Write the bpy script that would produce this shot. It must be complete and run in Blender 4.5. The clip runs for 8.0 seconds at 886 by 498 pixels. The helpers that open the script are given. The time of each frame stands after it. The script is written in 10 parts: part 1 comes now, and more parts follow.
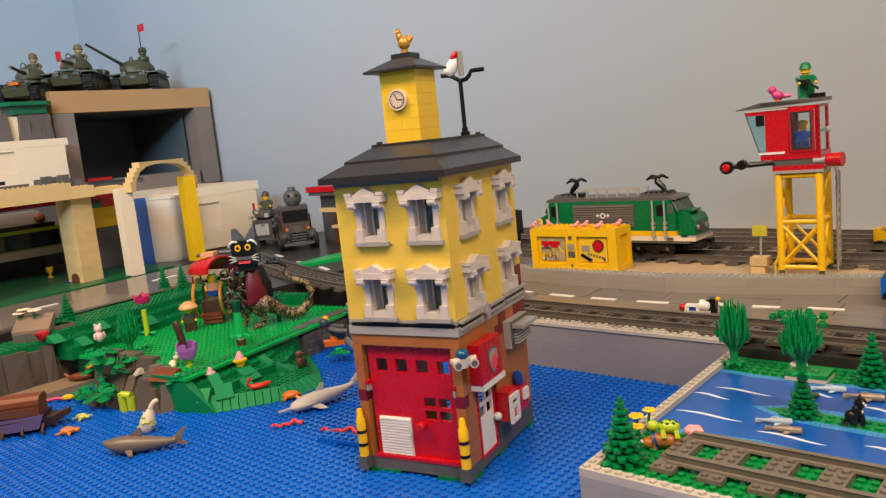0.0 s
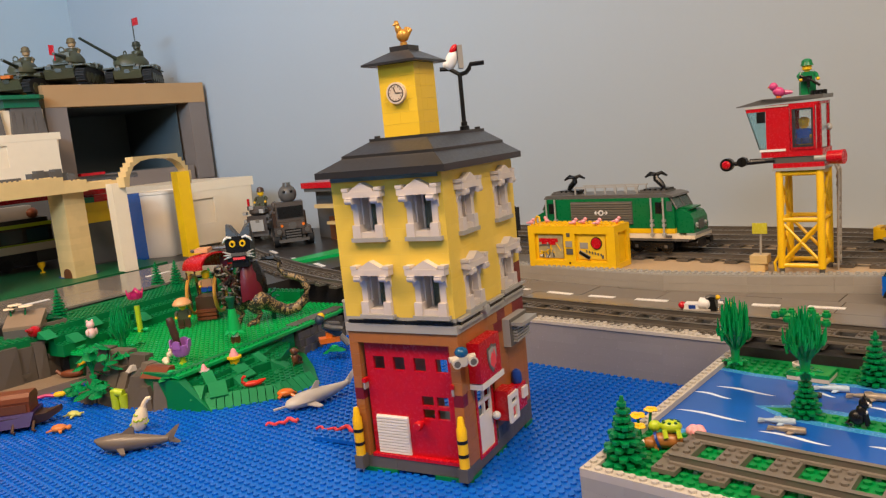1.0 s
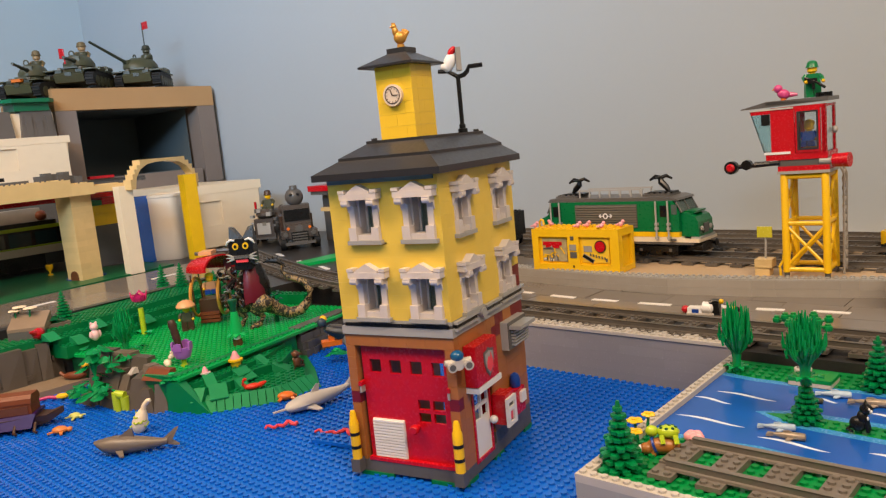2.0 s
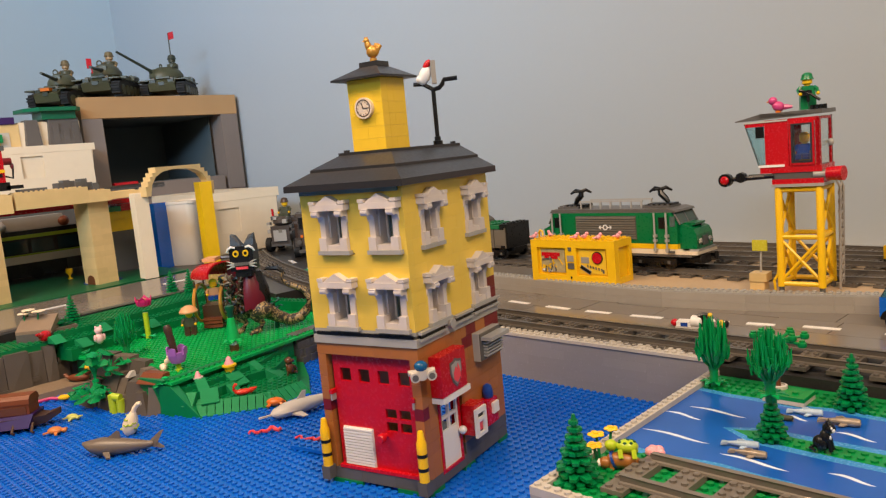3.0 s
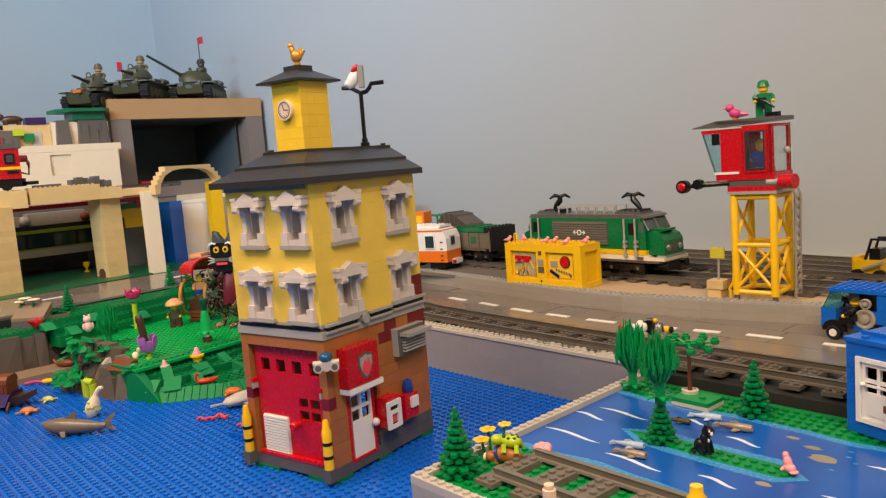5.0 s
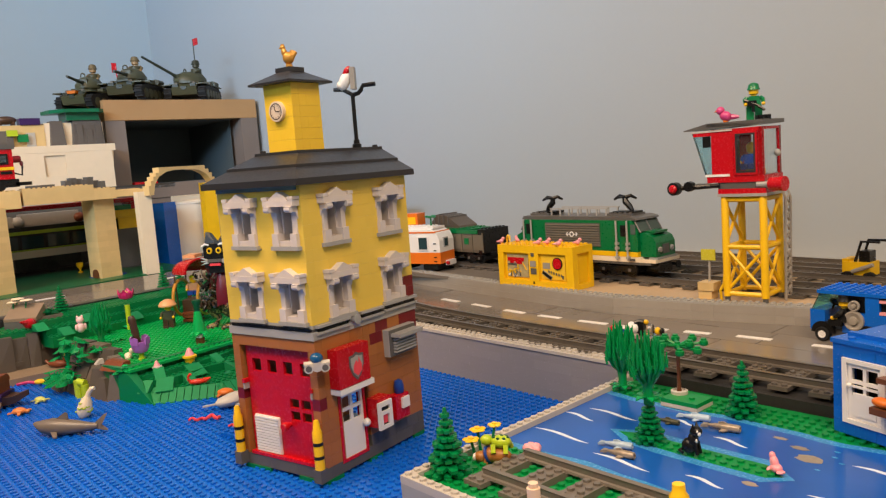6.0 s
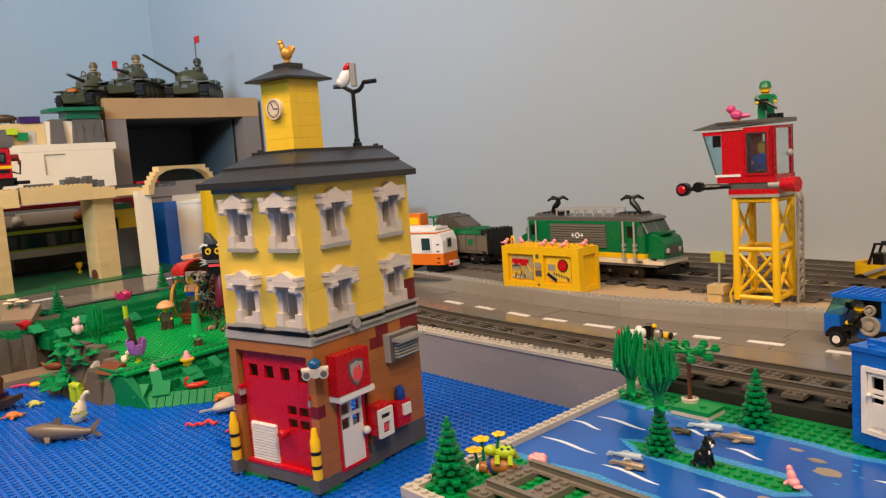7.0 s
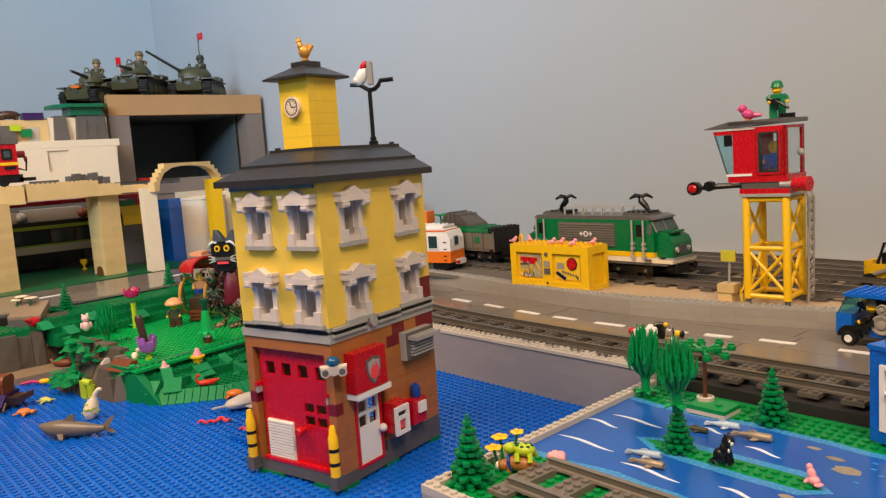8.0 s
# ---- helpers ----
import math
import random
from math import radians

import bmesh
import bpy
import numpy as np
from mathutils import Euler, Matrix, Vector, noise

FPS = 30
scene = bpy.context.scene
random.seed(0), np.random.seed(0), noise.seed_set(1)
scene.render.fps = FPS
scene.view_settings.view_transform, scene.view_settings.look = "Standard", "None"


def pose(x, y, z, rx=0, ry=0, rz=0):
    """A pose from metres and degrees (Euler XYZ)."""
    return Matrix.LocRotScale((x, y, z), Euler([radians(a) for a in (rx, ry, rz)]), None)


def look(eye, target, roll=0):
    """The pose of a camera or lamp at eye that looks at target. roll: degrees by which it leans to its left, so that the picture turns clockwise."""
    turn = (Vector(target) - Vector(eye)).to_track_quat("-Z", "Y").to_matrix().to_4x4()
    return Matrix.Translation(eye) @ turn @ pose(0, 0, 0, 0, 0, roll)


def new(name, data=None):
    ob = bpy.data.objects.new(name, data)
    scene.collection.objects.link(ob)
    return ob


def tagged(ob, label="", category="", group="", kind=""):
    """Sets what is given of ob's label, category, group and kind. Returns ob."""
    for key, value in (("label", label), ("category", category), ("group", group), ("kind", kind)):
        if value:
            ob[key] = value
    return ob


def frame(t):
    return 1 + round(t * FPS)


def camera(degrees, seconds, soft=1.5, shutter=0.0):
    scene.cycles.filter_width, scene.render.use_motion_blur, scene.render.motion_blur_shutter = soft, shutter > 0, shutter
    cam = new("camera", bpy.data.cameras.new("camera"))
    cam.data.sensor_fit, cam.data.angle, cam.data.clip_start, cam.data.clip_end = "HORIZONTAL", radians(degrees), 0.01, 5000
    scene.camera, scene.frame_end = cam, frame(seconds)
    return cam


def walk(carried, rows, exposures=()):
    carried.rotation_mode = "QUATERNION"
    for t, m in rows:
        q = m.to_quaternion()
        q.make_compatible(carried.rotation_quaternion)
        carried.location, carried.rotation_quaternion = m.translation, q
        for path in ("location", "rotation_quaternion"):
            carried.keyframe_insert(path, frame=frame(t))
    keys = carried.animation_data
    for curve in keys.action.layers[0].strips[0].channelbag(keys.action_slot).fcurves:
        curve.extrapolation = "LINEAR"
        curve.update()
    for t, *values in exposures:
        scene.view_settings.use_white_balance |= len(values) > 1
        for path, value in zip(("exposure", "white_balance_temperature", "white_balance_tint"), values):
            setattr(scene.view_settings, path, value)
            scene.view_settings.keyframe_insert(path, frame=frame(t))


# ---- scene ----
cam = camera(59.8, 8.0, soft=1.25)
PATH = [
    (0, (0.004, 0.005, 0.263), (-1.327, 1.47, -0.024), -5.9),
    (0.5, (-0.003, 0.007, 0.262), (-1.325, 1.479, -0.031), -5.8),
    (1, (-0.005, 0.01, 0.261), (-1.325, 1.483, -0.034), -5.6),
    (1.5, (-0.005, 0.013, 0.26), (-1.33, 1.481, -0.032), -5.6),
    (3, (0.043, 0.051, 0.258), (-1.369, 1.445, 0.002), -5.3),
    (3.5, (0.071, 0.077, 0.258), (-1.385, 1.425, 0.015), -5.0),
    (4, (0.099, 0.104, 0.255), (-1.395, 1.414, 0.022), -4.7),
    (4.5, (0.124, 0.117, 0.246), (-1.389, 1.404, 0.015), -4.5),
    (6, (0.14, 0.119, 0.245), (-1.364, 1.418, 0.019), -4.3),
    (6.5, (0.136, 0.126, 0.242), (-1.37, 1.423, 0.017), -4.2),
    (7, (0.125, 0.133, 0.245), (-1.385, 1.425, 0.018), -4.2),
    (7.5, (0.119, 0.129, 0.246), (-1.391, 1.42, 0.016), -4.1),
    (8, (0.116, 0.12, 0.247), (-1.389, 1.417, 0.013), -4.0),
]
walk(cam, [(t, look(eye, target, roll)) for t, eye, target, roll in PATH])

# ---- light ----
world = bpy.data.worlds.new("world")
scene.world = world
world.use_nodes = True
world.node_tree.nodes["Background"].inputs[0].default_value = (0.75, 0.85, 1.0, 1)
world.node_tree.nodes["Background"].inputs[1].default_value = 0.02
scene.view_settings.exposure = 0.0


def area_lamp(name, eye, target, sx, sy, watts, colour):
    d = bpy.data.lights.new(name, "AREA")
    d.shape, d.size, d.size_y, d.energy, d.color = "RECTANGLE", sx, sy, watts, colour
    ob = new(name, d)
    ob.matrix_world = look(eye, target)
    return ob


# overhead lamps assumed out of view; the third is added to lift the far left
area_lamp("unseen_overhead_lamp", (-0.64, -0.48, 1.58), (-0.64, -0.28, 0), 1.3, 0.8, 28.0, (1.0, 0.745, 0.515))
area_lamp("unseen_overhead_lamp", (0.9, 0.0, 1.58), (0.9, 0.05, 0), 1.1, 0.4, 41, (1.0, 0.745, 0.51))
area_lamp("unseen_overhead_lamp", (-0.95, -0.25, 1.58), (-1.65, 0.75, 0.1), 1.1, 0.7, 22, (1.0, 0.62, 0.33))
# added strip lamp with no window behind it; tints the far walls blue
wall_fill = area_lamp("cool_wall_fill", (-0.3, -2.36, 1.42), (-2.65, 0.95, 1.30), 3.0, 0.3, 36, (0.46, 0.72, 1.0))
wall_fill.data.spread = radians(60)

# ---- materials ----
P, H, PL = 0.008, 0.0096, 0.0032


def shader(name, rgb, rough=0.3, var=0.12, scale=60.0, bump=0.02, bump_scale=400.0, metal=0.0, spec=0.5, coat=0.0):
    """A plain surface: base colour with two scales of variation, uneven gloss and fine relief."""
    m = bpy.data.materials.new(name)
    m.use_nodes = True
    nt = m.node_tree
    b = nt.nodes["Principled BSDF"]
    tc = nt.nodes.new("ShaderNodeTexCoord")
    big = nt.nodes.new("ShaderNodeTexNoise")
    big.inputs["Scale"].default_value, big.inputs["Detail"].default_value = scale, 5
    fine = nt.nodes.new("ShaderNodeTexNoise")
    fine.inputs["Scale"].default_value, fine.inputs["Detail"].default_value = bump_scale, 4
    info = nt.nodes.new("ShaderNodeObjectInfo")
    add = nt.nodes.new("ShaderNodeMath")
    add.operation = "MULTIPLY_ADD"
    add.inputs[1].default_value = 0.6
    nt.links.new(info.outputs["Random"], add.inputs[0])
    nt.links.new(big.outputs["Fac"], add.inputs[2])
    mp = nt.nodes.new("ShaderNodeMapRange")
    mp.inputs["From Min"].default_value, mp.inputs["From Max"].default_value = 0.3, 1.3
    mp.inputs["To Min"].default_value, mp.inputs["To Max"].default_value = 1 - var, 1 + var * 0.6
    nt.links.new(add.outputs[0], mp.inputs["Value"])
    mul = nt.nodes.new("ShaderNodeVectorMath")
    mul.operation = "SCALE"
    mul.inputs[0].default_value = rgb
    nt.links.new(mp.outputs[0], mul.inputs["Scale"])
    nt.links.new(mul.outputs[0], b.inputs["Base Color"])
    mr = nt.nodes.new("ShaderNodeMapRange")
    mr.inputs["To Min"].default_value, mr.inputs["To Max"].default_value = rough * 0.75, min(1.0, rough * 1.35)
    nt.links.new(fine.outputs["Fac"], mr.inputs["Value"])
    nt.links.new(mr.outputs[0], b.inputs["Roughness"])
    bp = nt.nodes.new("ShaderNodeBump")
    bp.inputs["Strength"].default_value, bp.inputs["Distance"].default_value = bump, 0.002
    nt.links.new(fine.outputs["Fac"], bp.inputs["Height"])
    nt.links.new(bp.outputs[0], b.inputs["Normal"])
    for n in (big, fine):
        nt.links.new(tc.outputs["Object"], n.inputs["Vector"])
    b.inputs["Metallic"].default_value, b.inputs["Specular IOR Level"].default_value = metal, spec
    b.inputs["Coat Weight"].default_value = coat
    return m


BLUE = shader("blue_plastic", (0.004, 0.122, 0.60), 0.24)
DBLUE = shader("deep_blue_plastic", (0.008, 0.05, 0.30), 0.3)
GREEN = shader("bright_green_plastic", (0.0, 0.385, 0.085), 0.3)
MGREEN = shader("green_plastic", (0.0, 0.18, 0.052), 0.32)
DGREEN = shader("dark_green_plastic", (0.002, 0.075, 0.028), 0.3)
LIME = shader("lime_plastic", (0.42, 0.55, 0.02), 0.3)
LGREY = shader("light_grey_plastic", (0.36, 0.35, 0.33), 0.30, 0.06)
MGREY = shader("grey_plastic", (0.325, 0.295, 0.258), 0.33)
DGREY = shader("dark_grey_plastic", (0.102, 0.096, 0.090), 0.33)
TGREY = shader("track_grey_plastic", (0.16, 0.14, 0.12), 0.36)
RAILG = shader("rail_grey_plastic", (0.108, 0.094, 0.080), 0.30)
PALE = shader("pale_grey_plastic", (0.52, 0.48, 0.43), 0.35)
TAN = shader("tan_plastic", (0.66, 0.47, 0.21), 0.34)
YELLOW = shader("yellow_plastic", (0.87, 0.52, 0.008), 0.3)
CREAM = shader("cool_yellow_plastic", (0.80, 0.555, 0.080), 0.34, 0.05)
SUNNY = shader("bright_light_yellow_plastic", (0.86, 0.555, 0.034), 0.34, 0.05)
RED = shader("red_plastic", (0.51, 0.004, 0.012), 0.25, 0.05, bump=0.006)
DRED = shader("dark_red_plastic", (0.16, 0.008, 0.012), 0.3)
NOUGAT = shader("nougat_plastic", (0.365, 0.130, 0.032), 0.33)
BROWN = shader("brown_plastic", (0.13, 0.045, 0.018), 0.33)
DBROWN = shader("dark_brown_plastic", (0.06, 0.028, 0.014), 0.35)
WINDOW = shader("warm_white_window_plastic", (0.63, 0.56, 0.515), 0.33, 0.06)
TRAYG = shader("tray_green_plastic", (0.0, 0.23, 0.05), 0.3)
CLOCKW = shader("cream_dial_plastic", (0.74, 0.60, 0.46), 0.35, 0.05)
WHITE = shader("white_plastic", (0.80, 0.78, 0.76), 0.3, 0.05)
IVORY = shader("warm_white_plastic", (0.80, 0.68, 0.50), 0.4, 0.05)
LAV = shader("cool_white_plastic", (0.58, 0.52, 0.49), 0.3, 0.05)
BLACK = shader("black_plastic", (0.007, 0.007, 0.0075), 0.28, spec=0.38)
ROOF = shader("roof_dark_plastic", (0.026, 0.025, 0.028), 0.33)
ORANGE = shader("orange_plastic", (0.75, 0.17, 0.015), 0.3)
PEACH = shader("light_nougat_plastic", (0.72, 0.36, 0.16), 0.35)
PINK = shader("pink_plastic", (0.85, 0.36, 0.40), 0.33)
CORAL = shader("coral_plastic", (0.85, 0.07, 0.09), 0.3)
MAGENTA = shader("magenta_plastic", (0.55, 0.012, 0.14), 0.3)
PURPLE = shader("dark_purple_plastic", (0.032, 0.008, 0.085), 0.32)
LILAC = shader("lilac_plastic", (0.36, 0.13, 0.48), 0.33)
GOLD = shader("gold_plastic", (0.62, 0.30, 0.05), 0.32, metal=0.35)
OLIVE = shader("olive_plastic", (0.056, 0.058, 0.028), 0.45, 0.3, 90.0, 0.08, 300.0)
DOLIVE = shader("dark_olive_plastic", (0.022, 0.028, 0.016), 0.45)
KHAKI = shader("khaki_plastic", (0.17, 0.155, 0.125), 0.42)
RUBBER = shader("rubber", (0.010, 0.010, 0.010), 0.6, spec=0.3)
CARD = shader("cardboard", (0.44, 0.265, 0.125), 0.85, 0.14, 8.0, 0.08, 300.0, spec=0.2)
CARDG = shader("grey_printed_board", (0.20, 0.165, 0.145), 0.7, 0.14, 8.0, 0.06, 300.0, spec=0.25)
CARD_SHADE = shader("board_inside_shade", (0.085, 0.105, 0.112), 0.85, 0.15, 9.0, spec=0.1)
PAINT = shader("wall_paint", (0.385, 0.43, 0.468), 0.7, 0.05, 2.2, 0.05, 180.0, spec=0.25)
# bluer copy of the wall paint; cool light is put into this colour
WALL_COOL_LIT = shader("side_wall_paint_with_cool_light", (0.40, 0.485, 0.54), 0.7, 0.05, 2.2, 0.05, 180.0, spec=0.25)
CEIL = shader("ceiling_paint", (0.8, 0.79, 0.77), 0.9, 0.04, 3.0, spec=0.2)
CARPET = shader("room_floor", (0.22, 0.19, 0.16), 0.9, 0.2, 20.0, 0.2, 300.0, spec=0.1)
TABLE = shader("table_board", (0.020, 0.019, 0.019), 0.6, 0.15, 6.0)
QUAY = shader("quay_grey_plastic", (0.30, 0.285, 0.295), 0.24, 0.07, 8.0, 0.01)
ROADM = shader("road_grey_plastic", (0.19, 0.168, 0.148), 0.15, 0.10, 9.0, 0.03, 60.0)
PLYWOOD = shader("yard_board", (0.52, 0.38, 0.24), 0.6, 0.12, 12.0)


def clear(name, rgb, rough=0.05, trans=0.85):
    m = bpy.data.materials.new(name)
    m.use_nodes = True
    b = m.node_tree.nodes["Principled BSDF"]
    b.inputs["Base Color"].default_value = (*rgb, 1)
    b.inputs["Roughness"].default_value = rough
    b.inputs["Transmission Weight"].default_value = trans
    b.inputs["IOR"].default_value = 1.25
    return m


GLASS = clear("clear_blue_plastic", (0.66, 0.88, 0.93), 0.04, 0.93)
GLASSP = clear("pale_clear_plastic", (0.86, 0.95, 0.96), 0.04, 0.95)
CLEAR = clear("clear_plastic", (0.96, 0.97, 0.98), 0.02, 0.98)


# ---- mesh tools ----
def finish(bm, mat, smooth=False):
    me = bpy.data.meshes.new("mesh")
    bmesh.ops.recalc_face_normals(bm, faces=bm.faces)
    bm.to_mesh(me)
    bm.free()
    mats = mat if isinstance(mat, (list, tuple)) else [mat]
    for k in mats:
        me.materials.append(k)
    if smooth:
        me.shade_smooth()
        me.set_sharp_from_angle(angle=radians(38))
    return me


def part(name, bm, mat, parent, label="", m=None, smooth=False):
    """One mesh object under a thing or a part; bm may be a finished mesh to share."""
    me = bm if isinstance(bm, bpy.types.Mesh) else finish(bm, mat, smooth)
    ob = new(name, me)
    ob.parent = parent
    if m is not None:
        ob.matrix_basis = m
    if label:
        ob["label"] = label
    return ob


def thing(name, m, label, category, group="", kind=""):
    ob = new(name)
    ob.empty_display_size = 0.01
    ob.matrix_basis = m
    return tagged(ob, label, category, group, kind)


def solo(name, bm, mat, m, label, category, group="", kind="", smooth=True):
    """A thing that is one mesh."""
    ob = new(name, bm if isinstance(bm, bpy.types.Mesh) else finish(bm, mat, smooth))
    ob.matrix_basis = m
    return tagged(ob, label, category, group, kind)


def B():
    return bmesh.new()


def quadbox(bm, c, slot=0):
    """Eight corners, lower ring then upper ring, into a box."""
    v = [bm.verts.new(p) for p in c]
    out = []
    for f in ((3, 2, 1, 0), (4, 5, 6, 7), (0, 1, 5, 4), (1, 2, 6, 5), (2, 3, 7, 6), (3, 0, 4, 7)):
        q = bm.faces.new([v[i] for i in f])
        q.material_index = slot
        out.append(q)
    return v


def box(bm, x0, x1, y0, y1, z0, z1, slot=0, m=None):
    c = [(x0, y0, z0), (x1, y0, z0), (x1, y1, z0), (x0, y1, z0), (x0, y0, z1), (x1, y0, z1), (x1, y1, z1), (x0, y1, z1)]
    if m is not None:
        c = [m @ Vector(p) for p in c]
    return quadbox(bm, c, slot)


def bev(bm, w=0.0004, seg=1):
    bmesh.ops.bevel(bm, geom=[e for e in bm.edges if len(e.link_faces) == 2 and e.calc_face_angle(0) > 0.5], offset=w, segments=seg, affect="EDGES", clamp_overlap=True)
    return bm


def rbox(x0, x1, y0, y1, z0, z1, w=0.0004, seg=1):
    bm = B()
    box(bm, x0, x1, y0, y1, z0, z1)
    return bev(bm, w, seg)


def ring(bm, pts, slot=0):
    return [bm.verts.new(p) for p in pts]


def rings(bm, loops, slot=0, caps=True):
    """Skin between rings with the same number of points."""
    rs = [[bm.verts.new(p) for p in lp] for lp in loops]
    n = len(rs[0])
    for a, b in zip(rs, rs[1:]):
        for i in range(n):
            f = bm.faces.new((a[i], a[(i + 1) % n], b[(i + 1) % n], b[i]))
            f.material_index = slot
    if caps:
        for r in (rs[0][::-1], rs[-1]):
            f = bm.faces.new(r)
            f.material_index = slot
    return rs


def cyl(bm, p, q, r, r2=None, n=12, slot=0):
    """A round bar from p to q."""
    p, q = Vector(p), Vector(q)
    r2 = r if r2 is None else r2
    t = (q - p).to_track_quat("Z", "Y")
    lp = []
    for c, rr in ((p, r), (q, r2)):
        lp.append([c + t @ Vector((rr * math.cos(2 * math.pi * i / n), rr * math.sin(2 * math.pi * i / n), 0)) for i in range(n)])
    rings(bm, lp, slot)


def lathe(bm, prof, n=14, slot=0, m=None):
    """Turned body from (radius, height) pairs."""
    lp = []
    for r, z in prof:
        row = [Vector((max(r, 1e-5) * math.cos(2 * math.pi * i / n), max(r, 1e-5) * math.sin(2 * math.pi * i / n), z)) for i in range(n)]
        lp.append([m @ v for v in row] if m is not None else row)
    rings(bm, lp, slot)


def blob(bm, c, r, m=None, n=10, k=7, slot=0):
    """An ellipsoid."""
    lp = []
    c = Vector(c)
    for j in range(k + 1):
        a = math.pi * (j + 0.02 * (j == 0) - 0.02 * (j == k)) / k
        row = []
        for i in range(n):
            b = 2 * math.pi * i / n
            v = Vector((r[0] * math.sin(a) * math.cos(b), r[1] * math.sin(a) * math.sin(b), -r[2] * math.cos(a)))
            row.append(c + (m @ v if m is not None else v))
        lp.append(row)
    rings(bm, lp, slot)


def tube(bm, pts, r, n=7, slot=0):
    """A bar along points; r is one radius or one per point."""
    pts = [Vector(p) for p in pts]
    rs = r if isinstance(r, (list, tuple)) else [r] * len(pts)
    lp = []
    up = Vector((0.13, 0.21, 0.97))
    for i, p in enumerate(pts):
        d = (pts[min(i + 1, len(pts) - 1)] - pts[max(i - 1, 0)]).normalized()
        a = d.cross(up)
        a = a.normalized() if a.length > 1e-4 else Vector((1, 0, 0))
        b = d.cross(a).normalized()
        lp.append([p + rs[i] * (a * math.cos(2 * math.pi * k / n) + b * math.sin(2 * math.pi * k / n)) for k in range(n)])
    rings(bm, lp, slot)


def extrude(bm, poly, z0, z1, slot=0, m=None):
    """A flat outline (x, y) pulled from z0 to z1; m turns it."""
    lp = [[Vector((x, y, z)) for x, y in poly] for z in (z0, z1)]
    if m is not None:
        lp = [[m @ v for v in row] for row in lp]
    rings(bm, lp, slot)


UPRIGHT = Matrix(((1, 0, 0, 0), (0, 0, 1, 0), (0, 1, 0, 0), (0, 0, 0, 1)))  # outline in x, z; pulled along y


def studs(bm, x0, y0, z, nx, ny, pitch=P, n=10, r=0.0024, h=0.0017, slot=0, skip=None):
    for i in range(nx):
        for j in range(ny):
            if skip and skip(i, j):
                continue
            cx, cy = x0 + (i + 0.5) * pitch, y0 + (j + 0.5) * pitch
            lo = [bm.verts.new((cx + r * math.cos(2 * math.pi * k / n), cy + r * math.sin(2 * math.pi * k / n), z)) for k in range(n)]
            hi = [bm.verts.new((v.co.x, v.co.y, z + h)) for v in lo]
            for k in range(n):
                bm.faces.new((lo[k], lo[(k + 1) % n], hi[(k + 1) % n], hi[k])).material_index = slot
            bm.faces.new(hi).material_index = slot


def stud_mesh(cells, z, mat, r=0.0024, h=0.0017, n=10):
    """A mesh of studs at (x, y) places, all on height z or at (x, y, z)."""
    vs, fs = [], []
    for c in cells:
        cz = c[2] if len(c) > 2 else z
        o = len(vs)
        for zz in (cz, cz + h):
            for k in range(n):
                vs.append((c[0] + r * math.cos(2 * math.pi * k / n), c[1] + r * math.sin(2 * math.pi * k / n), zz))
        for k in range(n):
            fs.append((o + k, o + (k + 1) % n, o + n + (k + 1) % n, o + n + k))
        fs.append(tuple(range(o + n, o + 2 * n)))
    me = bpy.data.meshes.new("studs")
    me.from_pydata(vs, [], fs)
    me.materials.append(mat)
    return me


def panel(bm, x0, x1, z0, z1, y0, y1, holes=(), slot=0):
    """An upright panel in x and z with rectangular holes (x0, x1, z0, z1) that go through it."""
    xs = sorted({x0, x1, *[h[0] for h in holes], *[h[1] for h in holes]})
    zs = sorted({z0, z1, *[h[2] for h in holes], *[h[3] for h in holes]})
    vid = {}

    def vert(i, j, y):
        if (i, j, y) not in vid:
            vid[(i, j, y)] = bm.verts.new((xs[i], y, zs[j]))
        return vid[(i, j, y)]

    def solid(i, j):
        if not (0 <= i < len(xs) - 1 and 0 <= j < len(zs) - 1):
            return False
        cx, cz = (xs[i] + xs[i + 1]) / 2, (zs[j] + zs[j + 1]) / 2
        return not any(h[0] < cx < h[1] and h[2] < cz < h[3] for h in holes)

    for i in range(len(xs) - 1):
        for j in range(len(zs) - 1):
            if not solid(i, j):
                continue
            for y in (y0, y1):
                bm.faces.new((vert(i, j, y), vert(i + 1, j, y), vert(i + 1, j + 1, y), vert(i, j + 1, y))).material_index = slot
            for di, dj, a, b in ((-1, 0, (i, j), (i, j + 1)), (1, 0, (i + 1, j), (i + 1, j + 1)), (0, -1, (i, j), (i + 1, j)), (0, 1, (i, j + 1), (i + 1, j + 1))):
                if not solid(i + di, j + dj):
                    bm.faces.new((vert(*a, y0), vert(*b, y0), vert(*b, y1), vert(*a, y1))).material_index = slot


BRICKS = {}


def brick_mesh(lx, ly, lz, mat, w=0.00028):
    w = 0.00008 if mat in (CREAM, LGREY, QUAY) else w
    key = (round(lx, 5), round(ly, 5), round(lz, 5), mat.name)
    if key not in BRICKS:
        g = 0.00003 if mat in (CREAM, LGREY, QUAY) else 0.00008
        BRICKS[key] = finish(rbox(g, lx - g, g, ly - g, g, lz - g, w), mat)
    return BRICKS[key]


